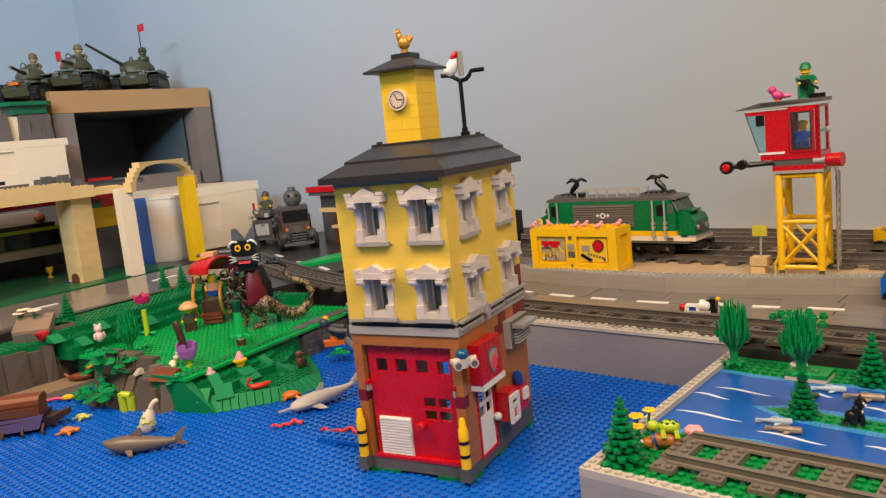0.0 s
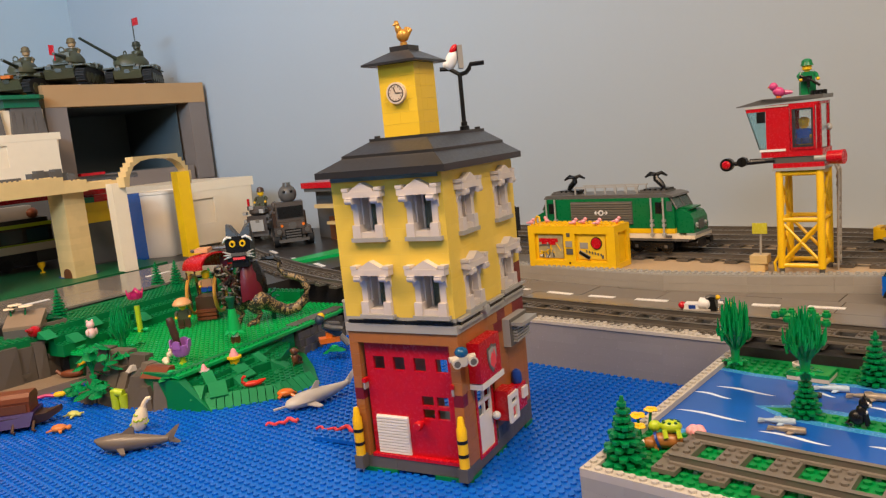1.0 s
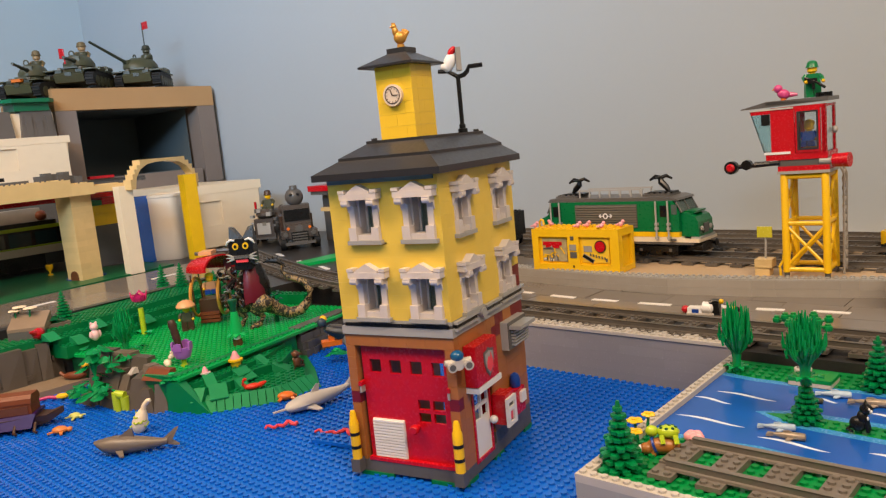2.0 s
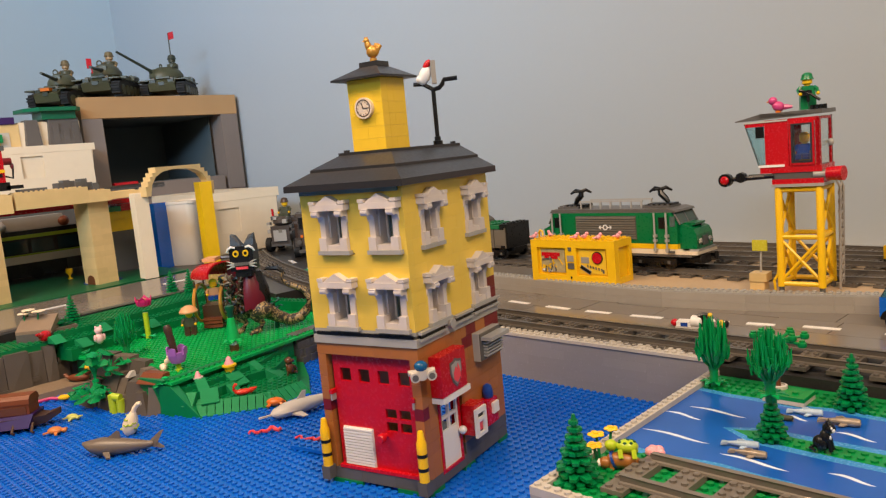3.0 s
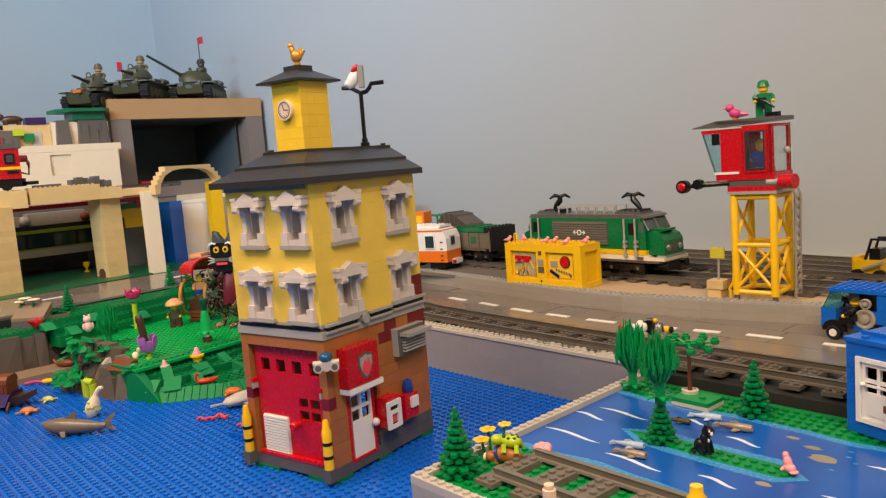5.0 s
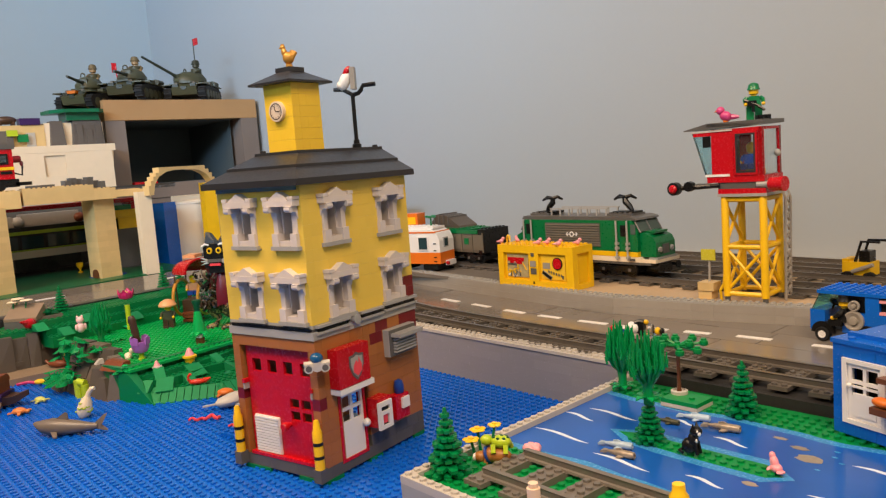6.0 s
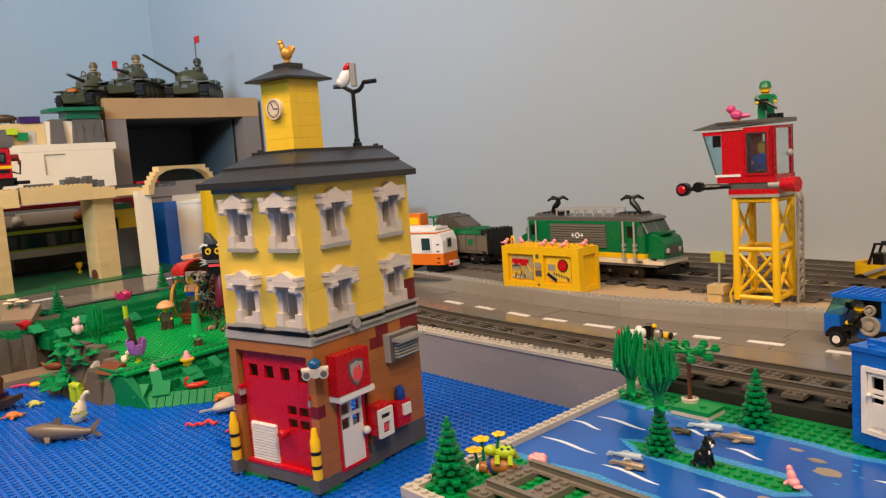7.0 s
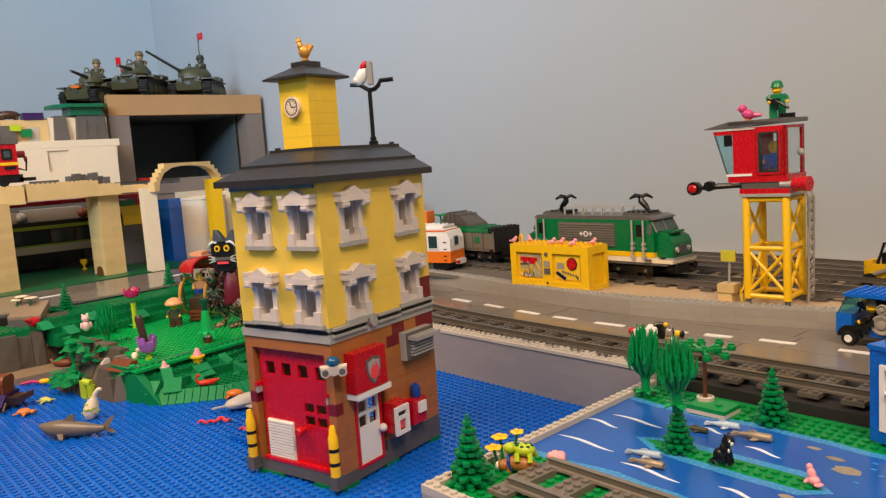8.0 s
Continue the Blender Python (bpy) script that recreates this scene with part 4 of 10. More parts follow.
def green_engine():
    t = thing("green_engine", pose(-0.528, 0.9815, ZY + 0.0095, 0, 0, -0.5), "green toy electric engine with yellow-white stripe, on yard rails", "toy train")
    hw = 0.0275
    def hull(pts, mat, name, w=hw, label="", parent=None):
        bm = B()
        extrude(bm, pts, -w, w, 0, UPRIGHT)
        return part(name, bev(bm, 0.0006), mat, parent or t, label)
    hull([(-0.117, 0.033), (-0.117, 0.0575), (-0.110, 0.074), (0.078, 0.074), (0.086, 0.0585), (0.086, 0.033)], GREEN_T, "hull", label="dark green body")
    hull([(-0.131, 0.033), (-0.1335, 0.050), (-0.117, 0.0575), (-0.116, 0.033)], GREEN_T, "nose", 0.021)
    hull([(0.0855, 0.0265), (0.0855, 0.0580), (0.094, 0.0570), (0.105, 0.052), (0.109, 0.045), (0.1095, 0.0265)], GREEN_T, "nose", 0.0215)
    for k in range(3):
        part("bonnet_rib", rbox(0.086, 0.104 - 0.003 * k, -0.014, 0.014, 0.0570 - 0.0012 * k, 0.0592 - 0.0012 * k, 0.0005), GREEN_T, t)
    hull([(-0.131, 0.0265), (-0.131, 0.033), (0.086, 0.033), (0.086, 0.0265)], YELLOW, "stripe", hw + 0.0003, "yellow stripe")
    hull([(-0.135, 0.0195), (-0.135, 0.0265), (0.088, 0.0265), (0.090, 0.0235), (0.112, 0.0235), (0.112, 0.0195)], IVORY, "stripe", hw - 0.0002, "white stripe")
    hull([(-0.128, 0.0162), (-0.128, 0.0195), (0.104, 0.0195), (0.104, 0.0162)], DGREY, "skirt", hw - 0.001)
    hull([(-0.117, 0.074), (-0.113, 0.0790), (0.072, 0.0790), (0.082, 0.0765), (0.084, 0.074)], DGREY, "roof", hw - 0.001, "dark grey roof")
    for xa, xb in ((-0.110, -0.074), (0.030, 0.070)):
        bm = B()
        box(bm, xa, xb, -0.015, 0.015, 0.0790, 0.0818)
        studs(bm, xa, -0.016, 0.0818, int((xb - xa) / P), 4, n=8)
        part("roof_plate", bm, DGREY, t)
    # roof railing
    bm = B()
    for y in (-0.013, 0.013):
        box(bm, -0.072, 0.030, y - 0.0009, y + 0.0009, 0.0876, 0.0896)
        for i in range(7):
            x = -0.070 + i * 0.0163
            box(bm, x - 0.001, x + 0.001, y - 0.0009, y + 0.0009, 0.0790, 0.0877)
    part("roof_railing", bm, LGREY, t, "light grey roof railing")
    # louvre grille
    g = part("grille", rbox(-0.070, 0.027, -hw - 0.0006, -hw + 0.001, 0.0385, 0.0700, 0.0002), DGREY, t, "dark slatted grille")
    for i in range(9):
        part("slat", rbox(-0.0695, 0.0265, -hw - 0.0022, -hw - 0.0004, 0.0392 + i * 0.0034, 0.0412 + i * 0.0034, 0.0003), KHAKI, g)
    em = part("emblem", B(), WHITE, g, "white arrow and ring emblem")
    bm = B()
    y = -hw - 0.0024
    for i in range(20):
        a, b = 2 * math.pi * i / 20, 2 * math.pi * (i + 1) / 20
        quadbox(bm, [Vector((-0.0205 + r * math.cos(q), yy, 0.0545 + r * math.sin(q))) for yy in (y, y - 0.0004) for r, q in ((0.0024, a), (0.0040, a), (0.0040, b), (0.0024, b))])
    for s in (-1, 1):
        box(bm, -0.0205 + s * 0.0040 - (0.0055 if s < 0 else 0), -0.0205 + s * 0.0040 + (0.0055 if s > 0 else 0), y - 0.0004, y, 0.0539, 0.0551)
        for u in (-1, 1):
            box(bm, -0.0036, 0, y - 0.0004, y, -0.0007, 0.0007, m=Matrix.Translation((-0.0205 + s * 0.0100, 0, 0.0545)) @ Matrix.Rotation(radians(-u * 40 if s > 0 else 180 + u * 40), 4, "Y"))
    em.data = finish(bm, WHITE)
    # hand rails
    for x in (-0.1105, -0.0955, 0.0555, 0.0725):
        hr = part("hand_rail", B(), LGREY, t, "light grey hand rail")
        bm = B()
        cyl(bm, (x, -hw - 0.0035, 0.022), (x, -hw - 0.0035, 0.074), 0.0013, n=8)
        for z in (0.024, 0.036, 0.042):
            box(bm, x - 0.0020, x + 0.0020, -hw - 0.0050, -hw, z, z + 0.0035)
        hr.data = finish(bm, LGREY, True)
    # cab windows and windscreens
    part("cab_window", rbox(0.060, 0.069, -hw - 0.0006, -hw + 0.001, 0.053, 0.068, 0.0004), BLACK, t, "dark cab window")
    part("cab_window", rbox(0.0760, 0.0835, -hw - 0.0005, -hw + 0.001, 0.056, 0.069, 0.0004), GLASSDARK, t, "clear cab window")
    part("cab_window", rbox(-0.108, -0.098, -hw - 0.0006, -hw + 0.001, 0.053, 0.068, 0.0004), BLACK, t, "dark cab window")
    for s, e in ((-1, -0.118), (1, 0.0855)):
        bm = B()
        c = [(e - s * 0.0065, -0.023, 0.073), (e + s * 0.0015, -0.023, 0.0588), (e + s * 0.0015, 0.023, 0.0588), (e - s * 0.0065, 0.023, 0.073)]
        quadbox(bm, [(x + s * 0.0012, y, z + 0.0004) for x, y, z in c] + [(x + s * 0.0002, y, z - 0.0004) for x, y, z in c])
        part("windscreen", bm, GLASSDARK, t, "clear windscreen")
        for y in (-0.024, 0.0, 0.024):
            bm = B()
            tube(bm, [(e - s * 0.0060, y, 0.0745), (e + s * 0.0030, y, 0.0582)], 0.0012, 6)
            part("pillar", bm, DGREY, t)
        bm = B()
        studs(bm, 0.088 if s > 0 else -0.131, -0.016, 0.0570 if s > 0 else 0.0520, 2, 4, n=8)
        part("stud", bm, GREEN_T, t)
        for y in (-0.018, 0.018):
            bm = B()
            cyl(bm, (e + s * 0.020, y * 0.8, 0.034), (e + s * 0.0262, y * 0.8, 0.034), 0.0040, n=12)
            part("headlight", bm, CLEAR, t, "clear headlight", smooth=True)
        bm = B()
        for y in (-0.020, 0.020):
            cyl(bm, (e + s * 0.014, y, 0.013), (e + s * 0.028, y, 0.013), 0.0024)
            cyl(bm, (e + s * 0.028, y, 0.013), (e + s * 0.0295, y, 0.013), 0.0052)
        box(bm, e, e + s * 0.026, -0.010, 0.010, 0.006, 0.016)
        part("buffer_beam", bm, BLACK, t, "black buffers and coupler", smooth=True)
    for x in (-0.082, 0.052):
        bogie(t, x, 0.032)
    part("under_box", rbox(-0.044, 0.014, -0.020, 0.020, 0.004, 0.0150, 0.001), BLACK, t)
    # pantographs
    for x, s in ((-0.082, 1), (0.054, -1)):
        bm = B()
        box(bm, x - 0.018, x + 0.016, -0.010, 0.010, 0.0815, 0.0845)
        c = x + s * 0.004
        tube(bm, [(x - s * 0.007, 0, 0.0845), (x - s * 0.003, 0, 0.0900), (c, 0, 0.0965), (c + s * 0.001, 0, 0.1030)], [0.0026, 0.0040, 0.0044, 0.0030], 8)
        for k in (-1, 1):
            tube(bm, [(c, 0, 0.1020), (c + k * 0.006, k * 0.004, 0.1046), (c + k * 0.0110, k * 0.010, 0.1000)], [0.0030, 0.0026, 0.0014], 7)
        tube(bm, [(c, -0.016, 0.1030), (c, 0.016, 0.1030)], 0.0015)
        part("pantograph", bm, BLACK, t, "black pantograph", smooth=True)
    part("number_mark", rbox(0.074, 0.082, -hw - 0.0020, -hw - 0.001, 0.0212, 0.0244, 0.0001), DGREY, t, "unreadable dark mark")
    for y in (-0.013, 0.013):
        bm = B()
        lathe(bm, [(0.0034, 0), (0.0034, 0.0018), (0.0022, 0.0024)], 12, 0, Matrix.Translation((0.1090, y, 0.0360)) @ Matrix.Rotation(radians(90), 4, "Y"))
        part("headlight", bm, PALE, t, "pale grey headlight", smooth=True)
    part("nose_grille", rbox(0.1088, 0.1105, -0.007, 0.007, 0.0300, 0.0420, 0.0004), DGREY, t, "dark grey grille")
    part("nose_step", rbox(0.0990, 0.1120, -0.0225, 0.0225, 0.0236, 0.0262, 0.0004), LGREY, t, "light grey step")
    return t


GREEN_T = shader("train_green_plastic", (0.0, 0.150, 0.043), 0.28)
GLASSDARK = clear("smoked_clear_plastic", (0.16, 0.22, 0.20), 0.08, 0.5)
green_engine()


WAGONB = shader("wagon_brown_plastic", (0.15, 0.125, 0.090), 0.38)
PANE = shader("dark_teal_pane", (0.020, 0.050, 0.058), 0.08, 0.2)
COVERB = shader("cover_brown_plastic", (0.085, 0.070, 0.055), 0.42)


def goods_wagon():
    t = thing("goods_wagon", pose(-0.806, 0.995, ZY + 0.0095, 0, 0, -1), "dark grey and green toy wagon coupled behind the engine", "toy train")
    bm = B()
    box(bm, -0.068, 0.066, -0.026, 0.026, 0.018, 0.052)
    part("body", bev(bm, 0.0006), WAGONB, t)
    part("top_rail", rbox(-0.068, 0.052, -0.0286, -0.0263, 0.0485, 0.0545, 0.0004), GREEN_T, t, "green top rail")
    for i in range(5):
        x = -0.062 + i * 0.0255
        part("side_panel", rbox(x, x + 0.0215, -0.0275, -0.0262, 0.022, 0.047, 0.0003), WAGONB, t)
        if i % 2 == 1:
            part("green_patch", rbox(x + 0.005, x + 0.0155, -0.0282, -0.0272, 0.031, 0.041, 0.0003), GREEN_T, t, "green square patch")
        part("post", rbox(x + 0.0217, x + 0.0243, -0.0280, -0.0262, 0.018, 0.050, 0.0003), WAGONB, t)
    bm = B()
    box(bm, -0.066, 0.030, -0.024, 0.024, 0.052, 0.0552)
    studs(bm, -0.066, -0.024, 0.0552, 11, 6, n=8)
    part("deck", bm, GREEN_T, t, "green studded deck")
    bm = B()
    extrude(bm, [(-0.070, 0.052), (-0.070, 0.066), (-0.055, 0.078), (-0.030, 0.076), (0.0, 0.060), (0.004, 0.052)], -0.020, 0.020, 0, UPRIGHT)
    part("cover", bev(bm, 0.0008), COVERB, t, "dark grey-brown cover")
    for k in range(4):
        part("cover_slat", rbox(-0.064 + 0.012 * k, -0.061 + 0.012 * k, -0.0212, 0.0212, 0.060, 0.0795 - 0.002 * abs(k - 1), 0.0006), DGREY, t, "dark grey slat")
    part("end_wall", rbox(0.052, 0.068, -0.027, 0.027, 0.018, 0.056, 0.0005), BLACK, t, "black ladder end")
    for k in range(3):
        bm = B()
        studs(bm, 0.052, -0.024 + k * 0.016, 0.056, 2, 2, n=8)
        part("stud", bm, BLACK, t)
    for x in (-0.045, 0.042):
        bogie(t, x, 0.018)
    part("under_frame", rbox(-0.07, 0.07, -0.016, 0.016, 0.012, 0.018), BLACK, t)


goods_wagon()


def tram():
    t = thing("tram_car", pose(-0.846, 0.927, ZY + 0.004, 0, 0, 17), "white and orange toy tram on the near yard rails", "toy tram")
    bm = B()
    extrude(bm, [(-0.055, 0.010), (-0.055, 0.0285), (0.047, 0.0285), (0.047, 0.010)], -0.022, 0.022, 0, UPRIGHT)
    part("lower_body", bev(bm, 0.001), ORANGE, t, "orange lower body")
    bm = B()
    extrude(bm, [(-0.055, 0.0285), (-0.055, 0.066), (0.030, 0.066), (0.042, 0.060), (0.047, 0.048), (0.047, 0.0285)], -0.0218, 0.0218, 0, UPRIGHT)
    part("upper_body", bev(bm, 0.0022, 2), WHITE, t, "white upper body")
    bm = B()
    box(bm, -0.054, 0.034, -0.018, 0.018, 0.066, 0.0692)
    studs(bm, -0.054, -0.016, 0.0692, 10, 4, n=8)
    part("roof", bm, WHITE, t)
    for xa, xb in ((-0.052, -0.034), (0.006, 0.026)):
        w = part("window", rbox(xa, xb, -0.0235, -0.0212, 0.032, 0.055, 0.0006), WHITE, t)
        part("pane", rbox(xa + 0.002, xb - 0.002, -0.0240, -0.0232, 0.034, 0.053, 0.0003), PANE, w, "dark glass")
    w = part("window", rbox(0.0462, 0.0478, -0.010, 0.004, 0.036, 0.052, 0.0005), LGREY, t)
    part("pane", rbox(0.0477, 0.0483, -0.008, 0.002, 0.038, 0.050, 0.0002), PANE, w, "dark glass")
    part("bumper", rbox(0.046, 0.053, -0.006, 0.016, 0.006, 0.014, 0.001), WHITE, t)
    for z in (0.013, 0.020, 0.031, 0.042):
        part("black_mark", rbox(0.0350, 0.0400, -0.0226, -0.0216, z, z + 0.0016, 0.0002), BLACK, t, "small black mark")
    part("upper_rim", rbox(-0.056, 0.040, -0.0224, 0.0224, 0.0600, 0.0625, 0.0008), ORANGE, t, "thin orange rim")
    bm = B()
    cyl(bm, (0.050, -0.008, 0.010), (0.054, -0.008, 0.010), 0.0028)
    part("tail_light", bm, RED, t, "red tail light", smooth=True)
    bm = B()
    cyl(bm, (0.022, -0.004, 0.066), (0.022, -0.004, 0.084), 0.0014)
    for a in range(5):
        blob(bm, (0.022 + 0.006 * math.cos(a * 1.26), -0.004 + 0.006 * math.sin(a * 1.26), 0.085 + 0.001 * (a % 2)), (0.0045, 0.0035, 0.0018))
    part("leaf_pole", bm, MGREEN, t, "green leaf on a pole", smooth=True)
    for x in (-0.036, 0.026):
        part("wheel_set", rbox(x - 0.014, x + 0.014, -0.020, 0.020, 0.0, 0.010, 0.001), BLACK, t)
    c = thing("orange_crate", pose(-0.890, 0.947, ZY + 0.0732, 0, 0, 17), "orange toy crate with yellow print on the tram roof", "crate")
    part("crate_body", rbox(-0.012, 0.016, -0.012, 0.012, 0.0, 0.020, 0.0008), ORANGE, c)
    part("front_print", rbox(-0.008, 0.012, -0.0126, -0.0119, 0.002, 0.014, 0.0001), YELLOW, c, "yellow and white print")


tram()


def container():
    t = thing("yellow_container", pose(-0.624, 0.880, ZY, 0, 0, 0.5), "yellow toy freight container with printed panels, on the yard kerb", "container")
    L, D, Z = 0.133, 0.041, 0.0545
    bm = B()
    panel(bm, 0, L, 0, Z, 0, 0.004, [(0.010, 0.057, 0.009, 0.046), (0.074, 0.121, 0.009, 0.046)])
    part("front_frame", bev(bm, 0.0003), YELLOW, t)
    part("core", rbox(0.0005, L - 0.0045, 0.0042, D - 0.004, 0, Z - 0.001, 0.0003), YELLOW, t)
    bm = B()
    panel(bm, 0.0042, D, 0, Z, 0, 0.004, [(0.009, D - 0.006, 0.007, 0.047)])
    bmesh.ops.transform(bm, matrix=Matrix(((0, -1, 0, L), (1, 0, 0, 0), (0, 0, 1, 0), (0, 0, 0, 1))), verts=bm.verts)
    part("end_frame", bev(bm, 0.0003), YELLOW, t)
    bm = B()
    box(bm, 0, L, 0, D, Z, Z + 0.0018)
    studs(bm, 0.002, 0.0005, Z + 0.0018, 16, 5)
    part("lid", bm, YELLOW, t, "yellow studded lid")
    part("print_panel", rbox(0.0148, 0.0535, 0.0030, 0.0043, 0.012, 0.043, 0.0001), PRINTM, t, "grey and yellow printed panel")
    part("print_panel", rbox(0.0775, 0.1175, 0.0030, 0.0043, 0.012, 0.043, 0.0001), PALE_Y, t, "yellow printed panel")
    rp = random.Random(11)
    for i in range(26):
        x, z, a, ln, wd = rp.uniform(0.020, 0.048), rp.uniform(0.0155, 0.030), rp.uniform(0, 3.14), rp.uniform(0.003, 0.006), rp.uniform(0.0005, 0.0013)
        if i > 19:
            x, z, a, ln, wd = 0.090 + (i - 20) * 0.0042, 0.0225 - (i - 20) * 0.0009, 1.35, 0.0017, 0.0009
        bm = B()
        box(bm, -ln, ln, 0.0020, 0.0027, -wd, wd, 0, Matrix.Translation((x, 0, z)) @ Matrix.Rotation(a, 4, "Y"))
        part("print_mark", bm, (YELLOW, MGREY, YELLOW, DGREY)[i % 4] if i < 20 else DGREY, t)
    for ln, wd, yq, mt in ((0.0088, 0.0030, 0.0022, MGREY), (0.0084, 0.0019, 0.0016, BLACK)):
        bm = B()
        box(bm, -ln, ln, yq, 0.0027, -wd, wd, 0, Matrix.Translation((0.0865, 0, 0.0175)) @ Matrix.Rotation(0.5, 4, "Y"))
        part("print_mark", bm, mt, t, "slanted dark bar")
    y = 0.0024
    pr = [(0.016, 0.046, 0.034, 0.039, RED), (0.020, 0.042, 0.030, 0.034, RED), (0.0160, 0.0200, 0.014, 0.019, WHITE), (0.024, 0.032, 0.0125, 0.0150, WHITE),
          (0.0600, 0.0700, 0.028, 0.036, MGREY), (0.0605, 0.0705, 0.018, 0.026, DGREY), (0.062, 0.067, 0.042, 0.047, DGREY), (0.080, 0.092, 0.026, 0.034, MGREY), (0.112, 0.1145, 0.0135, 0.018, DGREY), (0.064, 0.066, 0.005, 0.008, BLACK)]
    for xa, xb, za, zb, mt in pr:
        yy = y if not (0.058 < xa < 0.071) else -0.0008
        part("print_mark", rbox(xa, xb, yy, yy + 0.0007, za, zb, 0.0001), mt, t)
    bm = B()
    cyl(bm, (0.1050, 0.0030, 0.0335), (0.1050, 0.0018, 0.0335), 0.0082, n=20)
    part("print_disc", bm, BLACK, t, "black edged disc")
    bm = B()
    cyl(bm, (0.1050, 0.0020, 0.0335), (0.1050, 0.0014, 0.0335), 0.0070, n=20)
    part("print_disc", bm, RED, t, "red disc")
    bm = B()
    tube(bm, [(0.003, 0.018, Z), (0.003, 0.017, Z + 0.009), (0.007, 0.015, Z + 0.013), (0.012, 0.013, Z + 0.012), (0.013, 0.012, Z + 0.006)], 0.0016)
    part("handle", bm, YELLOW, t, "yellow handle", smooth=True)
    for x, yy, rz in ((0.004, 0.004, 20), (0.018, 0.022, 160), (0.071, 0.006, 30), (0.082, 0.012, 10), (0.108, 0.004, 40), (0.127, 0.020, 15)):
        small_bird((-0.624 + x, 0.880 + yy, ZY + Z + 0.0018 + 0.0012), PINK, rz, "small pink toy bird on the yellow container", 0.55)


def small_bird(p, mat, rz, label, s=1.0, beak=None):
    bm = B()
    blob(bm, (0.0008, 0, 0.0066), (0.0066, 0.0048, 0.0052), Matrix.Rotation(radians(-25), 3, "Y"))
    blob(bm, (0.0058, 0, 0.0125), (0.0045, 0.0042, 0.0044))
    cyl(bm, (0.0092, 0, 0.0125), (0.0120, 0, 0.0116), 0.0014, 0.0003, 6, 1)
    cyl(bm, (-0.005, 0, 0.0055), (-0.0125, 0, 0.0050), 0.0030, 0.0014, 8)
    cyl(bm, (0.001, 0, 0), (0.001, 0, 0.0030), 0.0028, n=8, slot=1)
    m = pose(*p, 0, 0, rz) @ Matrix.Diagonal((s, s, s, 1))
    return solo("toy_bird", bm, [mat, ORANGE], m, label, "toy bird", "birds")


PALE_Y = shader("printed_yellow", (0.80, 0.50, 0.03), 0.3)
PRINTM = shader("printed_grey_yellow", (0.46, 0.38, 0.20), 0.3, 0.55, 170.0)
container()


def figure(m, torso, legs, hat, label, skin=YELLOW, hat_kind="helmet", seated=False, lying=False, gun=False, s=1.0):
    """A toy block figure as one plain mesh."""
    bm = B()
    if seated:
        for y in (-0.0042, 0.0042):
            box(bm, 0.0, 0.012, y - 0.0037, y + 0.0037, 0.0, 0.006, 1)
        z = 0.004
    else:
        for y in (-0.0042, 0.0042):
            box(bm, -0.0035, 0.0035, y - 0.0037, y + 0.0037, 0.0, 0.0125, 1)
            box(bm, 0.0030, 0.0060, y - 0.0037, y + 0.0037, 0.0, 0.0030, 1)
        z = 0.0125
    quadbox(bm, [(-0.0038, -0.0078, z), (0.0038, -0.0078, z), (0.0038, 0.0078, z), (-0.0038, 0.0078, z), (-0.0032, -0.0052, z + 0.0125), (0.0032, -0.0052, z + 0.0125), (0.0032, 0.0052, z + 0.0125), (-0.0032, 0.0052, z + 0.0125)], 0)
    for sd in (-1, 1):
        tube(bm, [(0, sd * 0.0062, z + 0.0112), (0.001, sd * 0.0090, z + 0.0085), (0.0062, sd * 0.0090, z + 0.0045)], [0.0022, 0.0024, 0.0019], 8, 0)
        blob(bm, (0.0078, sd * 0.0088, z + 0.0038), (0.0020, 0.0020, 0.0020), None, 8, 5, 2)
    cyl(bm, (0, 0, z + 0.0125), (0, 0, z + 0.0140), 0.0030, n=12, slot=2)
    lathe(bm, [(0.0035, z + 0.0138), (0.0050, z + 0.0148), (0.0051, z + 0.0208), (0.0036, z + 0.0222)], 14, 2)
    if hat_kind == "helmet":
        lathe(bm, [(0.0068, z + 0.0190), (0.0064, z + 0.0200), (0.0057, z + 0.0215), (0.0052, z + 0.0245), (0.0030, z + 0.0262), (0.0005, z + 0.0266)], 16, 3)
    elif hat_kind == "hair":
        blob(bm, (-0.001, 0, z + 0.0205), (0.0058, 0.0060, 0.0048), None, 12, 7, 3)
    elif hat_kind == "mushroom":
        lathe(bm, [(0.0030, z + 0.0180), (0.0125, z + 0.0195), (0.0128, z + 0.0215), (0.0095, z + 0.0262), (0.0040, z + 0.0290), (0.0005, z + 0.0295)], 18, 3)
    if gun:
        tube(bm, [(0.0085, -0.0105, z + 0.0085), (0.0092, 0.0, z + 0.0040), (0.0098, 0.0100, z - 0.0035)], 0.0016, 6, 4)
        box(bm, 0.0078, 0.0105, -0.007, 0.002, z + 0.0020, z + 0.0075, 4)
        box(bm, 0.0080, 0.0100, -0.003, 0.0, z - 0.0045, z + 0.0020, 4)
    mats = [torso, legs, skin, hat, BLACK]
    if s != 1.0:
        m = m @ Matrix.Diagonal((s, s, s, 1))
    return solo("toy_figure", bm, mats, m, label, "toy figure", "figures")


